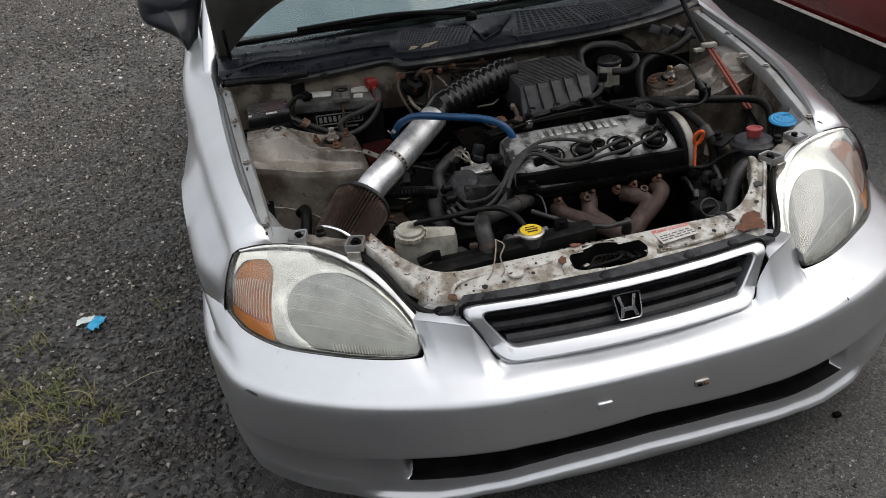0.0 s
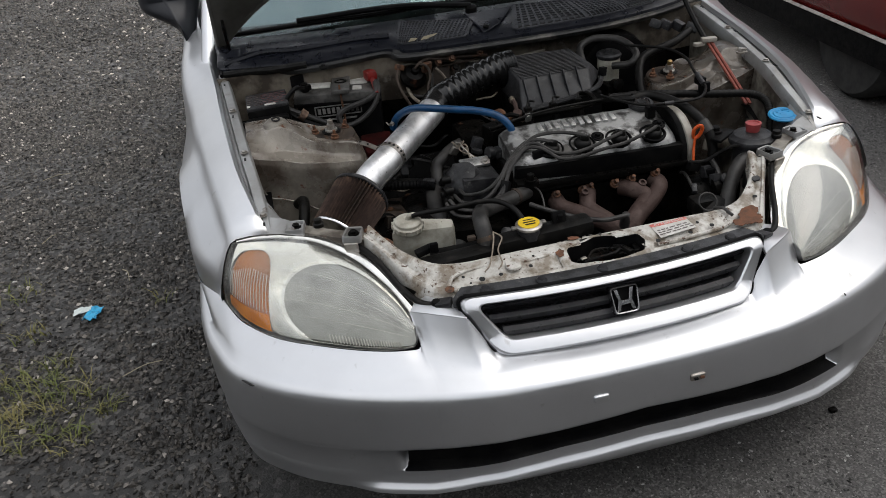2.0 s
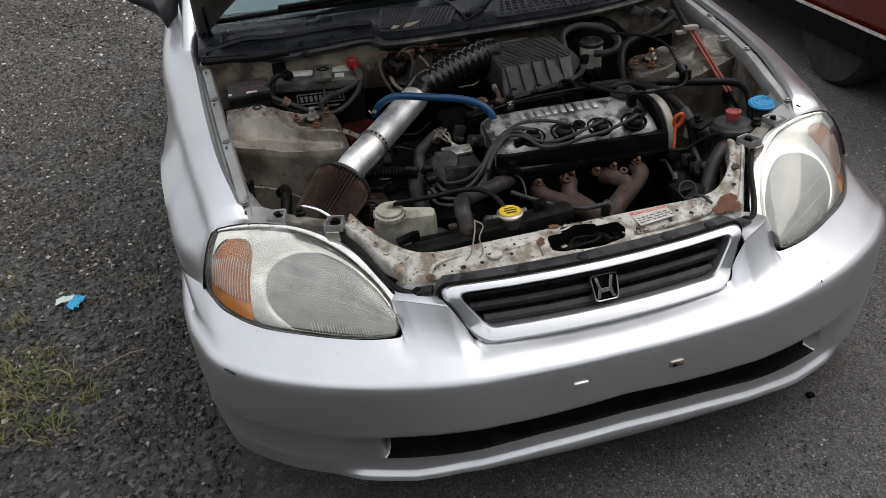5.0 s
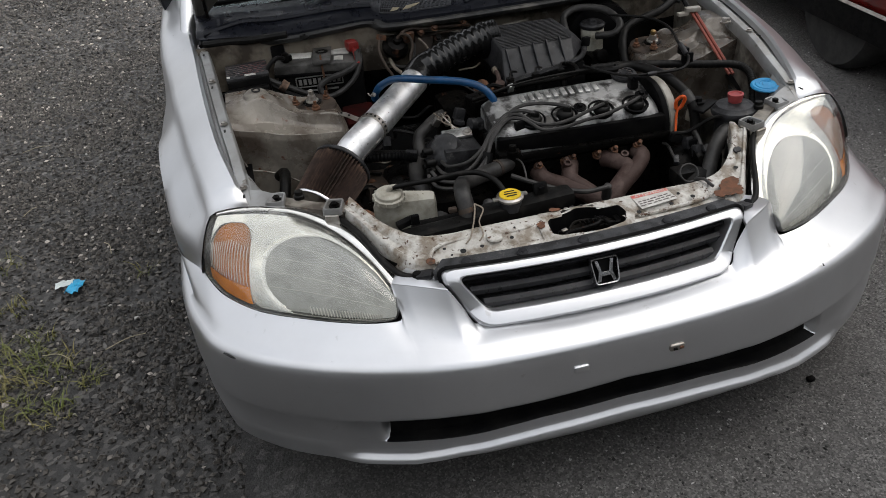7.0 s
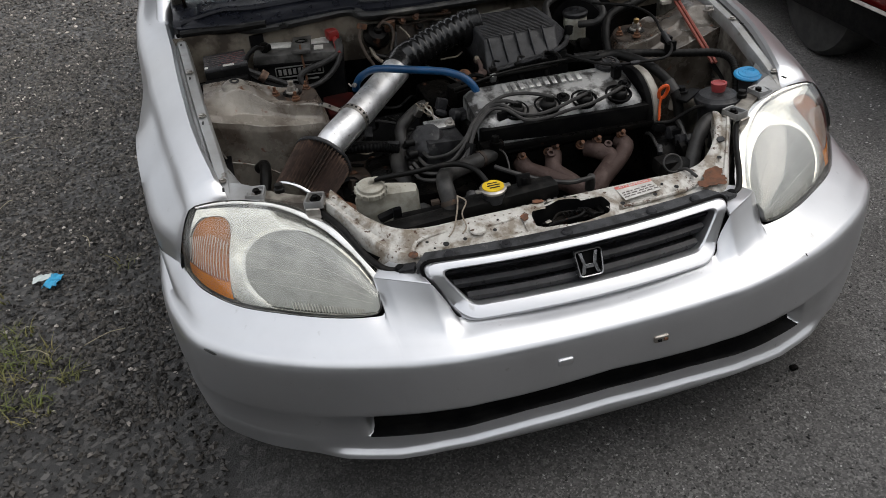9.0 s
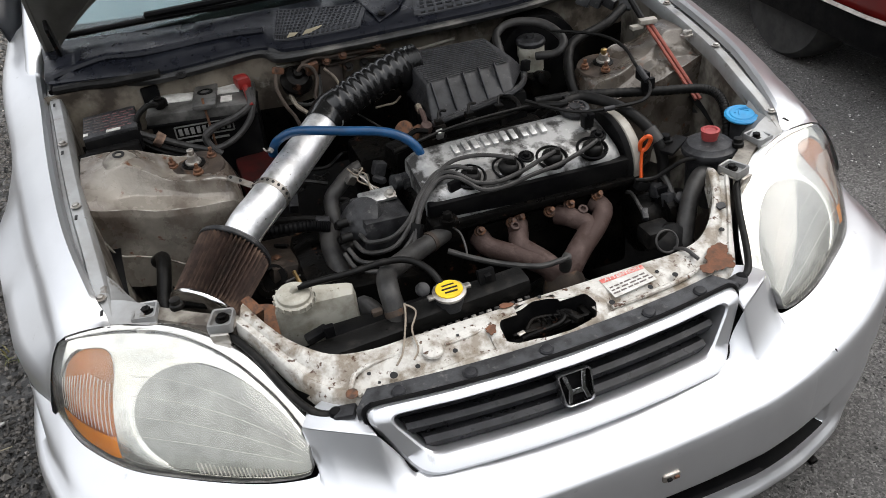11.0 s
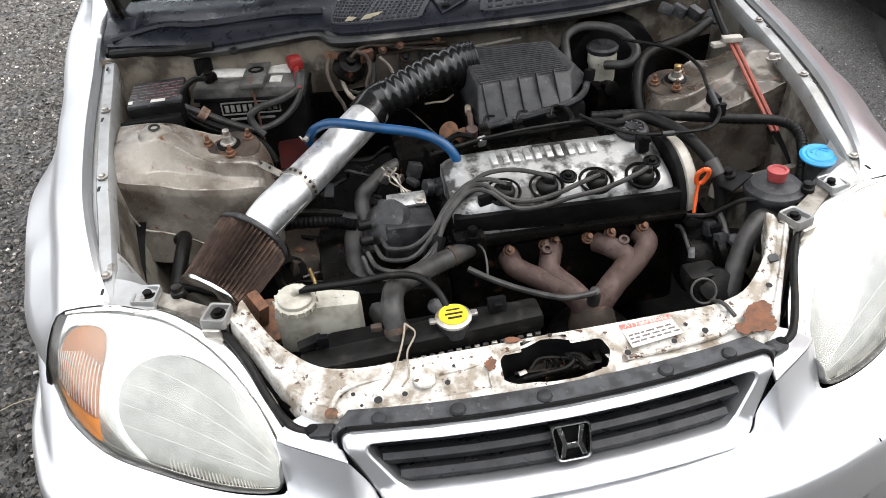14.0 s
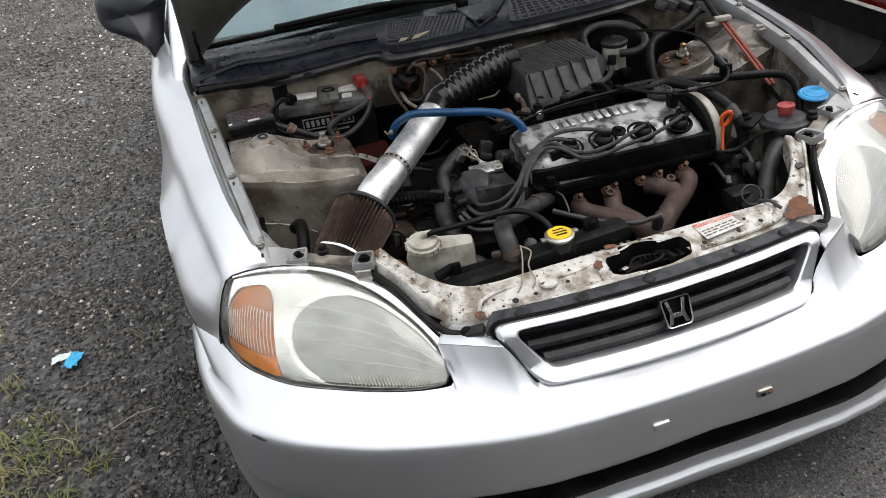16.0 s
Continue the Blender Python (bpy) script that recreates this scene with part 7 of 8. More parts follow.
    part("rod_catch", join(box((0.606, 0.765, 0.722), (0.042, 0.022, 0.012), 0.003, (0, 0, -10)), box((0.578, 0.768, 0.712), (0.03, 0.018, 0.010), 0.003)), CLEAR_PL, parent, "dirty white plastic rod catch")
    part("prop_arm", tube([(0.603, 0.785, 0.722), (0.598, 0.84, 0.765), (0.59, 0.90, 0.83), (0.565, 0.93, 0.95), (0.52, 0.94, 1.10), (0.48, 0.93, 1.25)], 0.0075, 8, 26), RUBBER, parent, "dark hood support cable")
    # master cylinder reservoir and hoses
    m = V(0.380, 0.935, 0.660)
    br = part("brake_reservoir", lathe([(0.026, -0.085), (0.031, -0.06), (0.031, -0.03), (0.034, -0.024), (0.034, 0.000), (0.030, 0.006)], m, (0, 0, 1), 28), MILKY, parent, "yellowed brake fluid reservoir")
    part("brake_cap", lathe([(0.035, 0.004), (0.037, 0.008), (0.037, 0.014), (0.032, 0.019), (0.012, 0.021), (0.010, 0.028), (0.003, 0.028)], m, (0, -0.05, 1), 32), GREY_PL, br, "dark round cap")
    part("master_cylinder", join(box((0.37, 0.92, 0.575), (0.05, 0.12, 0.05), 0.012), lathe([(0.01, -0.02), (0.017, -0.018), (0.017, 0.018), (0.01, 0.02)], (0.375, 0.865, 0.60), (0, -1, 0.3), 18)), GRIME_SHADE, br, "dark master cylinder")
    part("heater_hose", tube([(0.285, 0.86, 0.62), (0.283, 0.905, 0.680), (0.296, 0.945, 0.706), (0.341, 0.949, 0.722), (0.400, 0.905, 0.720), (0.424, 0.845, 0.695), (0.400, 0.825, 0.672), (0.36, 0.86, 0.66)], 0.0105, 10, 50), GREY_RUB, parent, "grey heater hose loop")
    part("brake_booster", lathe([(0.03, -0.06), (0.115, -0.05), (0.122, 0.0), (0.115, 0.04), (0.05, 0.06)], (0.42, 1.02, 0.60), (0, 1, 0), 36), BLACK, parent, "black brake booster")
    part("side_hose", tube([(0.40, 0.70, 0.57), (0.395, 0.745, 0.620), (0.415, 0.800, 0.665), (0.455, 0.838, 0.685), (0.55, 0.86, 0.70), (0.62, 0.90, 0.715)], 0.012, 10, 40), RUBBER, parent, "black hose round the tower")
    for k, (x, y, z) in enumerate(((0.60, 0.93, 0.725), (0.57, 0.95, 0.728), (0.545, 0.965, 0.730), (0.63, 0.905, 0.72))):
        part("wall_connector", box((x, y, z), (0.022, 0.035, 0.026), 0.004, (20, 10 * k, 30 + 12 * k)), GREY_PL, parent, "grey wiring connector")
    part("tower_nut", join(bolt((0.668, 0.700, 0.690), 0.008, 0.014), bolt((0.682, 0.705, 0.688), 0.006, 0.012)), STEEL, parent, "steel nuts on the apron")
    part("apron_brace", box((0.56, 0.50, 0.53), (0.30, 0.02, 0.03), 0.006, (0, 12, 24)), APRON, parent, "beige cross brace")
    # emissions canister on the firewall
    part("vacuum_valve", lathe([(0.012, -0.035), (0.03, -0.03), (0.034, -0.012), (0.038, -0.008), (0.038, 0.0), (0.034, 0.004), (0.026, 0.016), (0.012, 0.020), (0.010, 0.030)], (-0.205, 0.985, 0.690), (0.15, -0.55, 0.7), 26), GRIME_SHADE, parent, "grimy vacuum valve")
    for pts in ([(-0.235, 0.985, 0.722), (-0.252, 0.97, 0.715), (-0.258, 0.95, 0.69), (-0.248, 0.93, 0.655), (-0.235, 0.92, 0.63), (-0.225, 0.90, 0.60)],
                [(-0.20, 0.97, 0.715), (-0.185, 0.965, 0.728), (-0.165, 0.96, 0.715), (-0.162, 0.95, 0.69), (-0.175, 0.935, 0.66), (-0.17, 0.92, 0.63)],
                [(-0.185, 0.985, 0.725), (-0.155, 0.985, 0.732), (-0.12, 0.99, 0.725), (-0.06, 0.995, 0.72), (0.02, 0.99, 0.715)]):
        part("vacuum_line", tube(pts, 0.0044, 8, 30), BROWN_CAST, parent, "cracked brown vacuum hose")
    part("valve_fitting", box((-0.243, 0.982, 0.722), (0.026, 0.018, 0.016), 0.004, (0, 20, 30)), BOLT_RUST, parent, "rusty valve fitting")
    part("valve_bracket", box((-0.165, 0.975, 0.712), (0.030, 0.012, 0.030), 0.003, (20, 0, 20)), BOLT_RUST, parent, "rusty valve bracket")
    for x, y, z in ((-0.125, 0.995, 0.715), (-0.085, 0.99, 0.722), (0.0, 0.985, 0.73)):
        part("firewall_stud", bolt((x, y, z), 0.007, 0.012, (0, -0.8, 0.4)), BOLT_RUST, parent, "rusty firewall stud")
    # thin wires, bolts and brackets in the depth of the bay
    random.seed(21)
    for k in range(26):
        x = random.uniform(-0.40, 0.42)
        y = random.uniform(0.60, 0.92) if k % 2 else random.uniform(0.26, 0.40)
        z = random.uniform(0.44, 0.54) if k % 2 else random.uniform(0.36, 0.42)
        if not k % 2 and x > -0.05:
            continue
        p = V(x, y, z)
        pts = [p]
        for i in range(4):
            p = p + V(random.uniform(-0.06, 0.06), random.uniform(-0.03, 0.03), random.uniform(-0.03, 0.025))
            pts.append(p)
        part("loose_wire", tube(pts, random.uniform(0.002, 0.0055), 6, 20), random.choice((RUBBER, GREY_RUB, GRIME_SHADE, RUBBER)), parent, "thin dark wire")
    for k in range(12):
        x, y, z = random.uniform(-0.36, -0.10), random.uniform(0.64, 0.88), random.uniform(0.42, 0.50)
        part("bay_bracket", box((x, y, z), (random.uniform(0.02, 0.05), random.uniform(0.012, 0.03), random.uniform(0.01, 0.035)), 0.003, (random.uniform(-30, 30), random.uniform(-30, 30), random.uniform(0, 180))), random.choice((GRIME_SHADE, BLACK, GREY_PL)), parent, "grimy bracket")


build_right(car)


# ---- cowl, windscreen, hood, cabin ----
def build_upper(parent):
    # cowl panel: front edge behind the flange, rear edge under the glass
    fr = cr([(-0.745, 1.125, 0.758), (-0.60, 1.085, 0.757), (-0.50, 1.045, 0.758), (-0.28, 1.045, 0.764), (-0.20, 1.005, 0.760), (0.0, 0.985, 0.760), (0.34, 0.975, 0.762), (0.52, 1.005, 0.764), (0.66, 1.06, 0.765), (0.76, 1.13, 0.768)], 70)
    rb = cr([(-0.76, 1.34, 0.800), (-0.55, 1.26, 0.805), (-0.30, 1.20, 0.81), (0.0, 1.18, 0.815), (0.30, 1.20, 0.81), (0.55, 1.26, 0.805), (0.76, 1.34, 0.80)], 70)
    rows = [[a.lerp(b, t) + V(0, 0, h) for a, b in zip(fr, rb)] for t, h in ((0, -0.02), (0.0, 0.0), (0.06, 0.006), (0.3, 0.010), (0.6, 0.010), (0.9, 0.004), (1.0, -0.01))]
    cowl = part("cowl_panel", loft(rows), COWL, parent, "blue-black plastic cowl panel with vent grids")

    def on(x, t):
        k = (x + 0.755) / 1.51 * 69
        i = max(0, min(68, int(k)))
        a, b = fr[i].lerp(fr[i + 1], k - i), rb[i].lerp(rb[i + 1], k - i)
        return a.lerp(b, t) + V(0, 0, 0.0125 if t > 0.15 else 0.008)

    # two vents: a black well under a moulded grid
    def vent(x0, x1, t0, t1a, t1b, nx, ny):
        far = lambda x: t1a + (t1b - t1a) * (x - x0) / (x1 - x0)
        put = lambda x, w, h: on(x, t0 + (far(x) - t0) * w) + V(0, 0, h)
        part("vent_well", loft([[put(x, w, -0.0005) for x in lin(x0, x1, 14)] for w in (0, 0.33, 0.67, 1)]), PRINT, cowl, "black vent well")
        bm = bmesh.new()
        for k in range(nx + 1):
            x = x0 + (x1 - x0) * k / nx
            hw = 0.0042 if k % 10 == 0 else 0.0017
            loft([[put(x + d, w, h) for w in lin(0, 1, 7)] for d, h in ((-hw, -0.001), (-hw, 0.0025), (hw, 0.0025), (hw, -0.001))], bm)
        for k in range(ny + 1):
            w = k / ny
            hw = 0.06 / ny * 2.2
            loft([[put(x, w + d, h) for x in lin(x0, x1, 20)] for d, h in ((-hw, -0.001), (-hw, 0.0027), (hw, 0.0027), (hw, -0.001))], bm)
        part("vent_grid", bm, VENT, cowl, "grey moulded vent grid")

    vent(-0.155, 0.055, 0.10, 0.72, 0.50, 20, 9)
    vent(0.140, 0.480, 0.08, 0.72, 0.42, 30, 9)
    pl = on(0.093, 0.16)
    part("cowl_scoop", slab([on(0.03, 0.62), on(0.075, 0.25), on(0.09, 0.09), on(0.115, 0.25), on(0.135, 0.66)], (0, 0, 0.006), 0.002), COWL, cowl, "raised wedge round the clip")
    part("cowl_clip", lathe([(0.010, 0), (0.010, 0.004), (0.006, 0.006)], pl + V(0, 0, 0.008), (0, -0.2, 1), 16), BLACK, cowl, "black clip")
    for x, t, a in ((-0.06, 0.13, 10), (-0.045, 0.15, 50), (-0.10, 0.12, 80)):
        part("dry_leaf", slab([on(x, t) + V(0, 0, .003), on(x + 0.022, t + 0.01) + V(0, 0, .004), on(x + 0.03, t + 0.03) + V(0, 0, .008), on(x + 0.008, t + 0.035) + V(0, 0, .005)], (0, 0, 0.0008)), STRAW, cowl, "dry leaf scrap")
    part("cowl_fold", tube([on(-0.74, 0.06), on(-0.6, 0.30), on(-0.45, 0.32), on(-0.3, 0.34), on(-0.2, 0.30)], 0.010, 8, 40), COWL, cowl, "moulded fold")
    part("cowl_corner", hexa([V(-0.755, 1.13, 0.755), V(-0.67, 1.11, 0.757), V(-0.66, 1.22, 0.775), V(-0.75, 1.24, 0.775), V(-0.752, 1.14, 0.778), V(-0.69, 1.13, 0.776), V(-0.68, 1.21, 0.792), V(-0.748, 1.23, 0.795)], 0.008), COWL, cowl, "black corner piece")
    # side seal beside the battery
    part("hood_seal", tube([(-0.735, 1.100, 0.748), (-0.66, 1.078, 0.752), (-0.60, 1.06, 0.752), (-0.50, 1.040, 0.757)], 0.011, 9), RUBBER, parent, "black hood seal")
    # windscreen
    top = cr([(-0.62, 1.98, 1.22), (-0.35, 1.90, 1.25), (0, 1.87, 1.26), (0.35, 1.90, 1.25), (0.62, 1.98, 1.22)], 40)
    low = cr([(-0.735, 1.30, 0.792), (-0.50, 1.215, 0.800), (-0.25, 1.175, 0.805), (0, 1.16, 0.808), (0.25, 1.175, 0.805), (0.50, 1.215, 0.800), (0.735, 1.30, 0.792)], 40)
    glass = part("windscreen", thick(loft([[a.lerp(b, t) + V(0, -0.02 * math.sin(math.pi * t), 0.02 * math.sin(math.pi * t)) for a, b in zip(low, top)] for t in lin(0, 1, 12)]), 0.005), GLASS, parent, "wet-looking windscreen reflecting the sky")
    glass.visible_shadow = False
    part("windscreen_band", loft([[a.lerp(b, t) + V(0, 0.006, -0.006) for a, b in zip(low, top)] for t in (-0.02, 0.04, 0.075)]), BLACK, glass, "black glass edge band")
    # wipers
    for pts in (((-0.69, 1.255, 0.822), (-0.50, 1.215, 0.832), (-0.25, 1.185, 0.836), (-0.08, 1.18, 0.84)), ((-0.05, 1.16, 0.835), (0.15, 1.165, 0.838), (0.40, 1.20, 0.838), (0.60, 1.26, 0.83))):
        w = part("wiper", tube(list(pts), 0.007, 8, 30), BLACK, parent, "black windscreen wiper")
        part("wiper_arm", tube([V(*pts[1]) + V(0.0, -0.005, 0.012), V(*pts[2]) + V(0.05, -0.02, 0.016), V(*pts[3]) + V(0.1, -0.045, -0.01)], 0.0085, 8), BLACK, w)
        part("wiper_rubber", tube([V(*q) + V(0, 0.008, -0.006) for q in pts], 0.005, 6, 20), RUBBER, w)
        part("wiper_pivot", lathe([(0.018, -0.01), (0.018, 0.006), (0.01, 0.012)], V(*pts[3]) + V(0.1, -0.045, -0.02), (0, -0.2, 1), 16), BLACK, w)
    # dashboard under the glass
    part("dashboard", loft([[V(x, y, z) for x in lin(-0.70, 0.70, 12)] for y, z in ((1.30, 0.70), (1.32, 0.79), (1.55, 0.86), (1.85, 0.88), (1.95, 0.80), (1.95, 0.55))]), DARK_IN, parent, "dashboard tinted for the sky reflected in the windscreen")
    for s in (-1, 1):
        seat = part("front_seat", box((s * 0.36, 2.35, 0.62), (0.48, 0.48, 0.16), 0.06), DARK_IN, parent, "dark cloth seat")
        part("seat_back", box((s * 0.36, 2.62, 0.88), (0.46, 0.14, 0.56), 0.06, (-14, 0, 0)), DARK_IN, seat)
    part("rear_bench", box((0, 3.05, 0.66), (1.30, 0.5, 0.5), 0.08), DARK_IN, parent, "dark rear bench")
    part("parcel_shelf", box((0, 3.52, 0.86), (1.36, 0.5, 0.03), 0.008), DARK_IN, parent, "dark parcel shelf")
    part("cabin_floor", box((0, 2.4, 0.30), (1.45, 2.2, 0.04), 0.01), DARK_IN, parent, "dark cabin floor")
    # hood, raised
    hy, hz, ang = 1.25, 0.772, radians(62)

    def hood(x, s, up=0.0):
        """s metres ahead of the hinge line, up metres off the underside."""
        crown = 0.05 * (1 - (x / 0.74) ** 2)
        d = up + crown
        return V(x, hy - s * math.cos(ang) + d * math.sin(ang), hz + s * math.sin(ang) + d * math.cos(ang))

    def rear(x):
        return float(np.interp(abs(x), [0, 0.2, 0.395, 0.469, 0.545, 0.62, 0.69, 0.74], [0.245, 0.23, 0.203, 0.19, 0.163, 0.122, 0.055, 0.0]))

    def front(x):
        return 1.16 - 0.12 * (x / 0.7) ** 2

    def hx(u, t):
        return u * (0.745 - 0.045 * t)

    us, ts = lin(-1, 1, 49), lin(0, 1, 16)
    outer = [[hood(hx(u, t), rear(hx(u, 0)) + (front(hx(u, 1)) - rear(hx(u, 0))) * t, 0.03) for u in us] for t in ts]
    hd = part("hood", thick(loft(outer), 0.004), SILVER, parent, "raised silver hood with a dark underside")
    inner = []
    for t in ts:
        row = []
        for u in us:
            edge_d = min(1 - abs(u), t, 1 - t)
            rib = 0.018 * smooth_step(0.03, 0.06, min(1 - abs(u), t * 1.2)) * (1 - smooth_step(0.10, 0.15, min(1 - abs(u), t * 1.2)))
            row.append(hood(hx(u, t) * 0.992, rear(hx(u, 0)) + 0.004 + (front(hx(u, 1)) - rear(hx(u, 0)) - 0.01) * t, 0.012 - rib + 0.012 * smooth_step(0.15, 0.25, edge_d)))
        inner.append(row)
    part("hood_inner_panel", loft(inner), FOAM, hd, "dark grey hood underside with stiffening ribs")
    rim = [outer[0][k] for k in range(49)]
    part("hood_hem", tube([inner[0][k].lerp(outer[0][k], 0.4) for k in range(0, 49, 3)], 0.010, 8, 80), FOAM, hd, "folded rear hem")
    for s in (-1, 1):
        part("hood_side_hem", tube([inner[k][0 if s < 0 else 48].lerp(outer[k][0 if s < 0 else 48], 0.5) for k in range(0, 16, 3)], 0.009, 8, 30), FOAM, hd, "folded side hem")
        part("hood_hinge", join(box((s * 0.715, 1.215, 0.775), (0.012, 0.11, 0.03), 0.004, (25, 0, 0)), box((s * 0.712, 1.20, 0.83), (0.010, 0.03, 0.12), 0.004, (35, 0, 0))), GRIME_SHADE, hd, "dark hood hinge")
        # black tube painted in for the shaded gap beside the hinge
        part("hinge_cover", tube([(s * 0.742, 1.10, 0.746), (s * 0.746, 1.20, 0.760), (s * 0.752, 1.30, 0.78)], 0.007, 8), BLACK, hd, "black tube drawn for the dark gap by the hinge")
    # cabin shell: doors, pillars, roof, tail
    st = [(1.338, 0.773, 0.775, 0.888, 0.20), (1.45, 0.797, 0.79, 0.886, 0.20), (1.75, 0.82, 0.82, 0.884, 0.20), (2.4, 0.825, 0.85, 0.884, 0.20), (3.1, 0.83, 0.87, 0.90, 0.22), (3.6, 0.80, 0.87, 0.87, 0.28), (3.85, 0.74, 0.80, 0.80, 0.36)]
    for s in (-1, 1):
        rows = []
        for y, xi, zi, xo, zl in st:
            rows.append([V(s * x, y, z) for x, z in ((xi, zi), (xi + 0.03, zi + 0.004), (xo - 0.024, zi - 0.025), (xo - 0.008, zi - 0.08), (xo - 0.002, zi - 0.25), (xo - 0.01, zl + 0.1), (xo - 0.04, zl))])
        side = part("body_side", loft([cr(r, 14) for r in zip(*[cr(c, 30) for c in zip(*rows)])]), SILVER, parent, "silver door and rear quarter")
        part("door_seam", tube([V(s * 0.881, 1.40, 0.70), V(s * 0.885, 1.40, 0.50), V(s * 0.878, 1.42, 0.28)], 0.0012, 6), PRINT, side)
        part("side_window", loft([[V(s * x, y, z) for y, x, z in r] for r in (((1.62, 0.80, 0.845), (2.4, 0.81, 0.87), (3.1, 0.80, 0.885)), ((1.95, 0.66, 1.17), (2.4, 0.645, 1.24), (2.95, 0.645, 1.22)))]), GLASS, side, "side window")
        part("a_pillar", tube([(s * 0.790, 1.18, 0.712), (s * 0.777, 1.27, 0.778), (s * 0.745, 1.50, 0.93), (s * 0.66, 1.92, 1.20), (s * 0.63, 2.1, 1.26)], 0.022, 10), SILVER, side, "silver windscreen pillar")
        # mirror
        # a rounded shell seen from the front, running down into its foot
        outline = [(-0.770, 0.934), (-0.80, 0.957), (-0.87, 0.975), (-0.94, 0.972), (-0.975, 0.955), (-0.985, 0.92), (-0.986, 0.885), (-0.970, 0.860), (-0.93, 0.838), (-0.895, 0.820), (-0.866, 0.795), (-0.844, 0.744), (-0.832, 0.744), (-0.819, 0.788), (-0.803, 0.85), (-0.782, 0.90)]
        shell = cr([(x, 0, z) for x, z in outline + outline[:1]], 193)[:-1]
        mid = V(-0.895, 0, 0.895)
        rows = []
        turn = cr([(0.93, 0.03, 0), (1.0, 0.015, 0), (1.0, -0.005, 0), (0.95, -0.035, 0), (0.82, -0.058, 0), (0.6, -0.075, 0), (0.3, -0.084, 0), (0.05, -0.087, 0)], 44)
        for f, dy, _ in turn:
            row = []
            for q in shell:
                low = smooth_step(0.90, 0.75, q.z)
                c = mid.lerp(V(-0.845, 0, 0.80), low * 0.75)
                p = c + (q - c) * f
                row.append(V(-s * p.x, 1.62 + dy * (1 - 0.45 * low) - 0.12 * low, p.z))
            rows.append(row)
        part("door_mirror", loft(rows, close_u=True, caps=True), MIRROR_BLACK, parent, "dark grey plastic door mirror", 60)
        # wheels
        for y in (0.70, 3.20):
            c = (s * 0.76, y, 0.27)
            wh = part("wheel", lathe([(0.20, -0.08), (0.255, -0.085), (0.275, -0.06), (0.28, 0.0), (0.275, 0.06), (0.255, 0.085), (0.20, 0.08)], c, (s, 0, 0), 48), TYRE, parent, "black tyre on an alloy rim")
            part("rim", lathe([(0.20, 0.06), (0.185, 0.055), (0.17, 0.03), (0.05, 0.04), (0.03, 0.05)], c, (s, 0, 0), 36), RIM, wh, "alloy rim")
        part("sill", box((s * 0.84, 1.95, 0.21), (0.06, 1.9, 0.10), 0.02), SILVER, parent, "silver sill")
        part("wheel_arch_liner", loft([[V(s * x, 0.72 + 0.30 * math.cos(a), 0.27 + 0.29 * math.sin(a)) for a in lin(0.1, 3.04, 20)] for x in (0.66, 0.80)]), BLACK, parent, "black wheel arch liner")
    rf = [[V(x, y, z - 0.05 * (x / 0.63) ** 2) for x in lin(-0.63, 0.63, 15)] for y, z in ((1.87, 1.265), (2.2, 1.31), (2.7, 1.32), (3.2, 1.28), (3.45, 1.22))]
    part("roof", thick(loft(rf), 0.02), SILVER, parent, "silver roof")
    part("rear_glass", loft([[V(x, 3.45 + 0.0 * x, 1.20) for x in lin(-0.6, 0.6, 9)], [V(x * 1.15, 3.80, 0.88) for x in lin(-0.6, 0.6, 9)]]), GLASS, parent, "rear window")
    part("tail", loft([[V(x * k, y, z) for x in lin(-0.74, 0.74, 13)] for y, z, k in ((3.78, 0.88, 0.95), (3.88, 0.80, 1.0), (3.92, 0.55, 1.02), (3.90, 0.30, 1.0))]), SILVER, parent, "silver tail panel")
    part("underbody", box((0, 2.0, 0.22), (1.5, 3.6, 0.06), 0.02), BLACK, parent, "dark underbody")


build_upper(car)


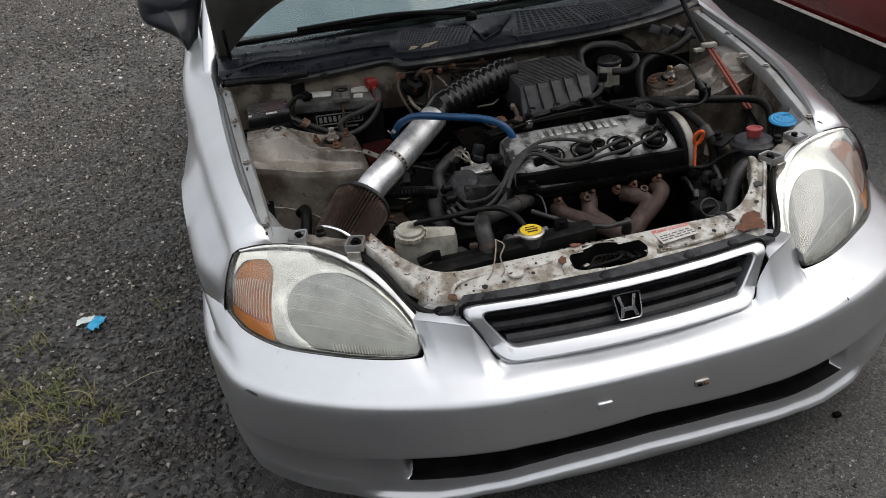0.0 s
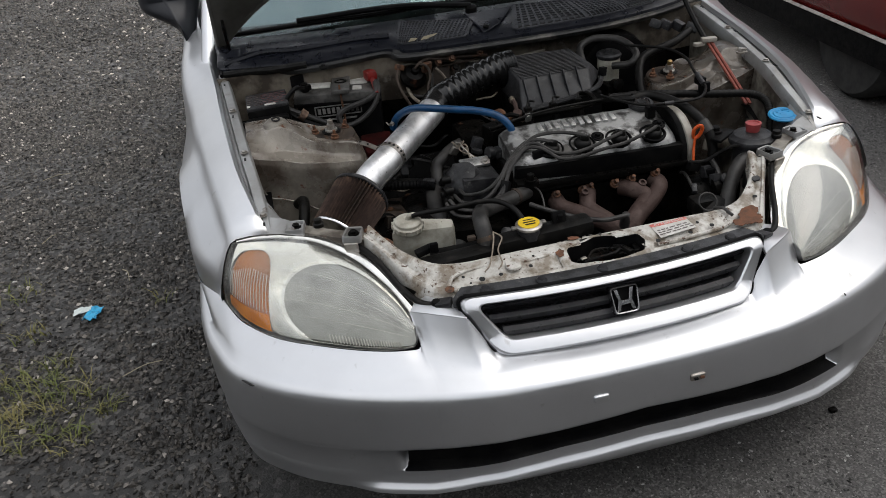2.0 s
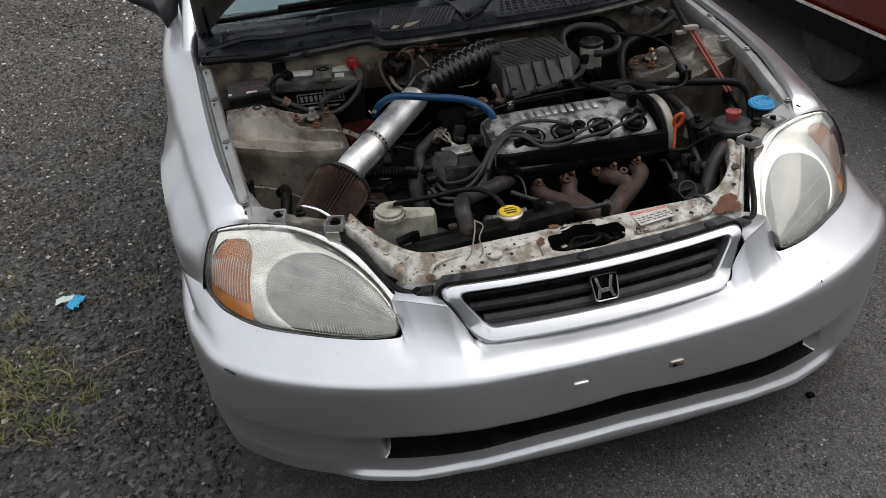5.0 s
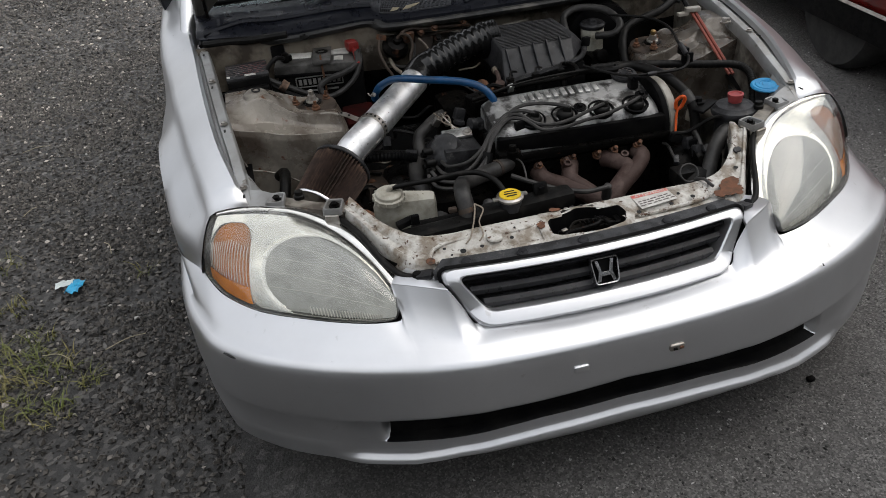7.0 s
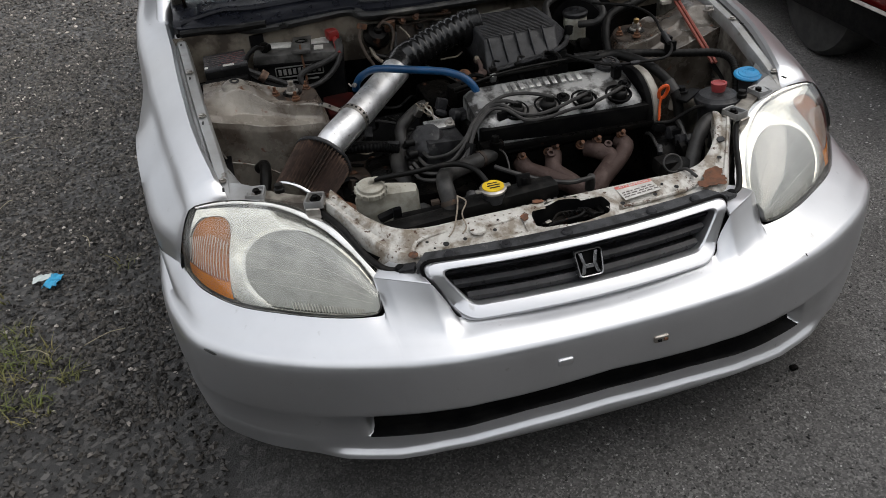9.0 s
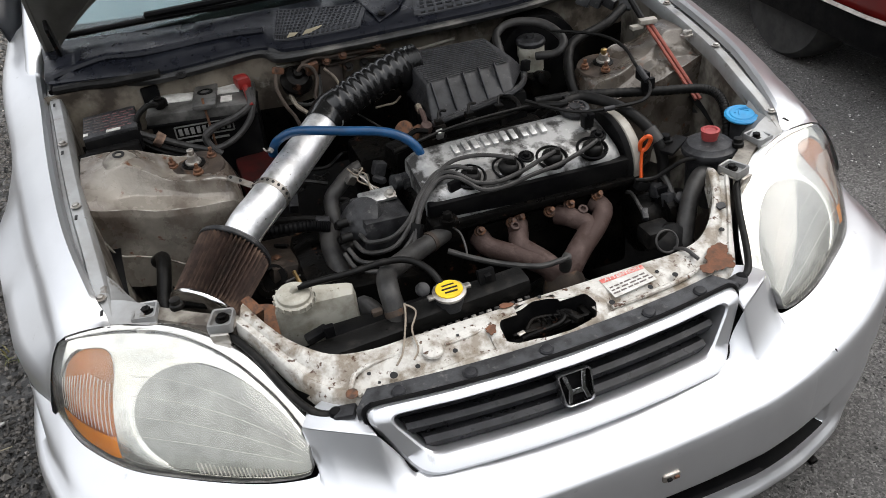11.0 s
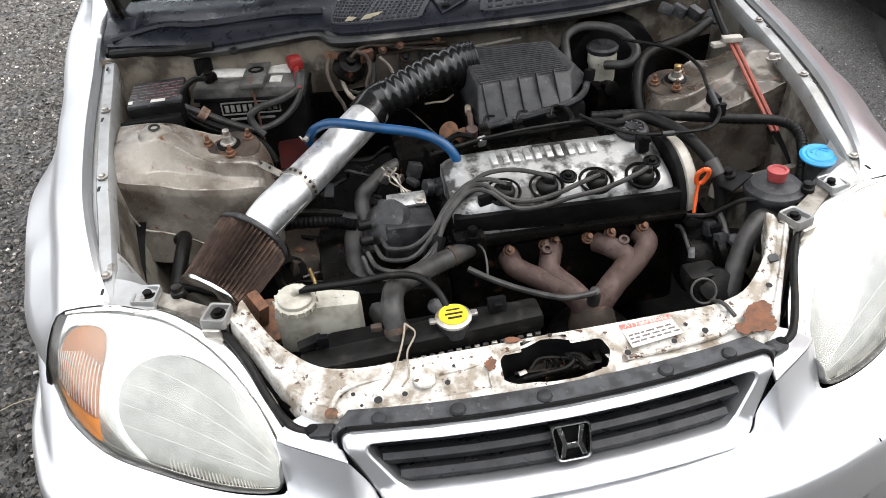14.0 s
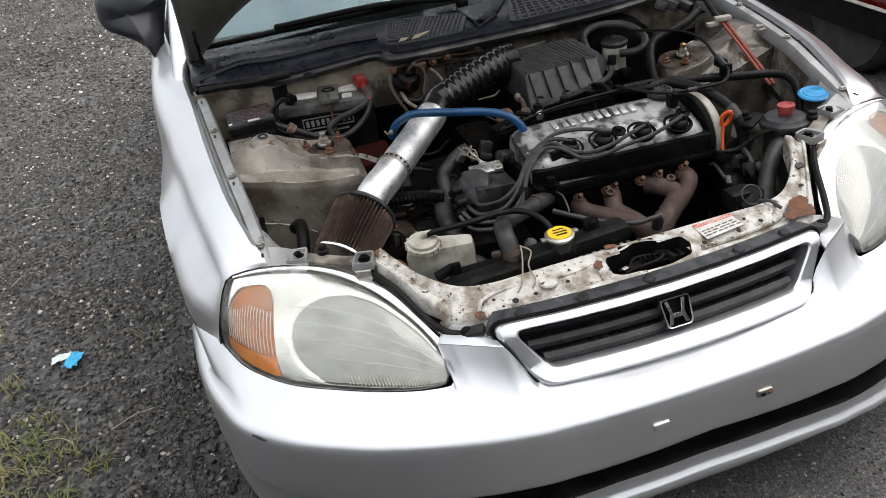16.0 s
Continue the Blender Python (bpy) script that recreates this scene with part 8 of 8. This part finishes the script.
# ---- red car parked alongside ----
def build_red_car():
    rc = thing("red_car", "dark red car with a black sill trim parked alongside", "car", (2.5, 3.2, 0))
    m = Matrix.Translation((1.90, 1.97, 0)) @ Matrix.Rotation(radians(-6.5), 4, "Z")

    def strip(prof, y0, y1, mat, name, label, n=40, parent=rc):
        rows = []
        for y in lin(y0, y1, n):
            tap = smooth_step(y0, y0 + 0.35, y)
            rows.append([m @ V(x + 0.10 * (1 - tap) ** 2, y, z) for x, z in prof])
        return part(name, thick(loft(rows), 0.004), mat, parent, label)

    y0, y1 = -1.02, 3.1
    body = strip([(0.02, 0.335), (-0.01, 0.42), (-0.03, 0.55), (-0.03, 0.80), (-0.01, 0.98), (0.08, 1.06), (0.5, 1.10), (1.2, 1.10), (1.62, 1.00), (1.68, 0.55), (1.66, 0.335)], y0, y1, RED_PAINT, "red_body", "glossy dark red body")
    strip([(0.055, 0.20), (0.012, 0.215), (0.004, 0.27), (0.008, 0.329)], y0, y1, BLACK, "sill_trim", "black lower trim")
    strip([(0.004, 0.329), (-0.004, 0.334), (0.004, 0.339)], y0, y1, STEEL, "trim_line", "thin bright trim line")
    part("front_panel", loft([[m @ V(x, y0 + 0.02 - 0.05 * (1 - ((x - 0.84) / 0.84) ** 2), z) for x in lin(0.10, 1.58, 15)] for z in (0.20, 0.5, 1.06)]), RED_PAINT, rc, "red front panel")
    part("rear_panel", loft([[m @ V(x, y1, z) for x in lin(0.0, 1.66, 8)] for z in (0.2, 0.5, 1.08)]), RED_PAINT, rc, "red rear panel")
    # cabin is out of view, made tall to block sky from the ground
    cab = [[m @ V(x, y, z) for x, z in ((0.04, 1.02), (0.14, 1.60), (0.80, 1.76), (1.50, 1.60), (1.62, 1.02))] for y in (-0.3, 0.3, 2.4, 3.0)]
    part("cabin", loft([cr(r, 20) for r in cab], caps=True), RED_PAINT, rc, "red cabin, height added to shade the ground")
    part("chassis", box(m @ V(0.84, 1.0, 0.20), (1.40, 3.7, 0.06), 0.02, (0, 0, -6.5)), BLACK, rc, "dark underbody")
    for y in (-0.15, 2.4):
        for x in (0.14, 1.52):
            c = m @ V(x, y, 0.29)
            w = part("wheel", lathe([(0.18, -0.09), (0.27, -0.09), (0.295, -0.06), (0.30, 0), (0.295, 0.06), (0.27, 0.09), (0.18, 0.09)], c, m.to_3x3() @ V(1, 0, 0), 40), TYRE, rc, "black tyre")
            part("rim", lathe([(0.18, 0.07), (0.16, 0.05), (0.04, 0.06)], c, m.to_3x3() @ V(-1 if x < 1 else 1, 0, 0), 30), RIM, w, "alloy rim")


build_red_car()


# ---- litter, grass, loose stones ----
def build_litter():
    rag = thing("wrapper", "crumpled bright blue and white wrapper on the gravel", "litter", (-1.326, 1.178, 0))
    rows = []
    for i in range(9):
        rows.append([V(-1.335 + 0.045 * (i / 8 - 0.5) + 0.02 * (j / 8 - 0.5) + 0.006 * noise.noise((i, j, 1)), 1.17 + 0.075 * (j / 8 - 0.5) - 0.02 * (i / 8 - .5), 0.016 + 0.022 * abs(noise.noise((i * 0.8, j * 0.8, 4)))) for j in range(9)])
    part("blue_wrapper_piece", thick(loft(rows), 0.001), RAG, rag, "bright blue crumpled foil")
    rows = []
    for i in range(7):
        rows.append([V(-1.372 + 0.055 * (i / 6 - 0.5), 1.190 + 0.028 * (j / 5 - 0.5) + 0.015 * (i / 6), 0.018 + 0.02 * abs(noise.noise((i * 0.9, j * 0.9, 8)))) for j in range(6)])
    part("white_wrapper_piece", thick(loft(rows), 0.001), RAG_W, rag, "pale torn paper")
    for x, y, a, l in ((-2.05, 2.02, 80, 0.045), (-1.12, 0.92, 20, 0.03), (-1.66, 1.52, 10, 0.03), (-1.60, 0.86, 30, 0.02), (-1.21, 1.02, 50, 0.02), (-1.45, 2.35, 120, 0.03), (-1.33, 0.70, 10, 0.018)):
        q = thing("pale_stone", "small pale stone chip lying on the gravel", "stone", (x, y, 0), "pale chips on the gravel")
        b = box((x, y, ground_height(x, y) + 0.010), (l * 0.5, 0.008, 0.007), 0.003, (10, 5, a))
        for v in b.verts:
            v.co += 0.003 * noise.noise_vector(v.co * 90)
        part("chip", b, WHITE_CHIP, q)
    for x, y, a, l in ((-1.24, 1.36, 110, 0.10), (-1.62, 1.80, 60, 0.08), (-1.20, 0.78, 20, 0.12), (-1.38, 0.82, -30, 0.10), (-1.75, 2.5, 15, 0.12)):
        q = thing("dry_twig", "thin dry twig lying on the gravel", "twig", (x, y, 0), "twigs on the gravel")
        d = V(math.cos(radians(a)), math.sin(radians(a)), 0) * l
        part("stalk", tube([V(x, y, 0.012), V(x, y, 0.02) + d * 0.5 + V(0.008, 0.004, 0), V(x, y, 0.012) + d], 0.0014, 5, 8), STRAW, q)


build_litter()


def build_grass():
    random.seed(11)
    spots = [(-1.93, 1.75, 0.10, 60), (-1.85, 1.45, 0.13, 90), (-1.62, 1.42, 0.08, 35), (-1.72, 1.20, 0.09, 40), (-1.52, 1.10, 0.06, 34), (-1.60, 0.92, 0.07, 36), (-1.48, 0.80, 0.11, 130), (-1.36, 0.76, 0.09, 100), (-1.52, 0.70, 0.08, 90),
             (-1.23, 0.66, 0.035, 34), (-1.32, 0.56, 0.07, 60), (-2.05, 2.05, 0.10, 60), (-1.45, 0.60, 0.08, 70), (-1.40, 0.93, 0.05, 25), (-1.12, 1.20, 0.04, 10), (-1.95, 1.15, 0.14, 80), (-1.75, 0.9, 0.12, 90)]
    for x, y, r, n in spots:
        t = thing("grass_tuft", "sparse yellow-green grass tuft in the gravel", "grass", (x, y, 0), "grass tufts along the gravel", "stuff")
        bm = bmesh.new()
        for _ in range(n):
            a, d = random.uniform(0, 6.28), r * math.sqrt(random.random())
            p = V(x + d * math.cos(a), y + d * math.sin(a), 0.0)
            p.z = ground_height(p.x, p.y)
            lean = random.uniform(0, 6.28)
            l = random.uniform(0.025, 0.075)
            w = random.uniform(0.0016, 0.0030)
            dirv = V(math.cos(lean), math.sin(lean), 0)
            sv = V(-dirv.y, dirv.x, 0)
            pts = [p + dirv * l * k * k * 0.85 + V(0, 0, l * 0.62 * k * (1.35 - 0.6 * k)) for k in (0, 0.35, 0.7, 1.0)]
            a1 = [bm.verts.new(q + sv * w * (1 - k / 3.1)) for k, q in enumerate(pts)]
            b1 = [bm.verts.new(q - sv * w * (1 - k / 3.1)) for k, q in enumerate(pts)]
            for k in range(3):
                bm.faces.new((a1[k], a1[k + 1], b1[k + 1], b1[k]))
        part("grass", bm, GRASS, t)


build_grass()


def scatter(name, mat, label, count, area, sizes, seed, flat=0.6, bare=0.0):
    """Loose stones as one joined mesh: squashed, knocked octahedra and cubes."""
    rng = np.random.default_rng(seed)
    base = np.array([(1, 0, 0), (-1, 0, 0), (0, 1, 0), (0, -1, 0), (0, 0, 1), (0, 0, -1)], float)
    tris = [(0, 2, 4), (2, 1, 4), (1, 3, 4), (3, 0, 4), (2, 0, 5), (1, 2, 5), (3, 1, 5), (0, 3, 5)]
    verts, faces = [], []
    x0, x1, y0, y1 = area
    for _ in range(count):
        x, y = rng.uniform(x0, x1), rng.uniform(y0, y1)
        # thinning out unevenly towards the edges
        edge = min(x - x0, y - y0) + 0.25 * noise.noise((x * 1.7, y * 1.7, 6.0))
        if (abs(x) < 0.82 and y > 0.0) or edge < 0.7 * rng.random() ** 0.7:
            continue
        # patches of packed earth with few stones
        if bare and noise.noise((x * 2.1, y * 2.1, 9.0)) + 0.35 * noise.noise((x * 7, y * 7, 2.0)) > 0.02 and rng.random() < bare:
            continue
        s = sizes[0] + (sizes[1] - sizes[0]) * rng.random() ** 2.4
        v = base * (1 + rng.uniform(-0.35, 0.35, (6, 1))) * s * np.array([1, rng.uniform(0.6, 1), flat * rng.uniform(0.6, 1.1)])
        a, b = rng.uniform(0, 6.28), rng.uniform(-0.5, 0.5)
        rz = np.array([[math.cos(a), -math.sin(a), 0], [math.sin(a), math.cos(a), 0], [0, 0, 1]])
        rx = np.array([[1, 0, 0], [0, math.cos(b), -math.sin(b)], [0, math.sin(b), math.cos(b)]])
        v = v @ rx.T @ rz.T + (x, y, ground_height(x, y) + s * flat * 0.35)
        k = len(verts)
        verts.extend(map(tuple, v))
        faces.extend((i + k, j + k, l + k) for i, j, l in tris)
    me = bpy.data.meshes.new(name)
    me.from_pydata(verts, [], faces)
    me.materials.append(mat)
    tagged(new(name, me), label, "gravel", kind="stuff")


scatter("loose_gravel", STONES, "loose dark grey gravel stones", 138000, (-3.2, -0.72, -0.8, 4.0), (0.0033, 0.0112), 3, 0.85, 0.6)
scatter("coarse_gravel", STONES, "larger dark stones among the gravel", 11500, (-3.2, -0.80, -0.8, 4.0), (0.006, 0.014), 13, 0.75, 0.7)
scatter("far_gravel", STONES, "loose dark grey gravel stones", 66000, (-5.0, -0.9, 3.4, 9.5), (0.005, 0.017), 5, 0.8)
scatter("asphalt_grit", CHIPS, "fine grit on the asphalt", 60000, (-0.7, 2.2, -0.9, 2.2), (0.0018, 0.006), 8, 0.5)
lump = thing("oil_spot", "small dark lump on the asphalt", "debris", (0.56, 0.006, 0))
b = box((0.56, 0.006, 0.006), (0.02, 0.016, 0.012), 0.005)
part("lump", b, GRIME_SHADE, lump)
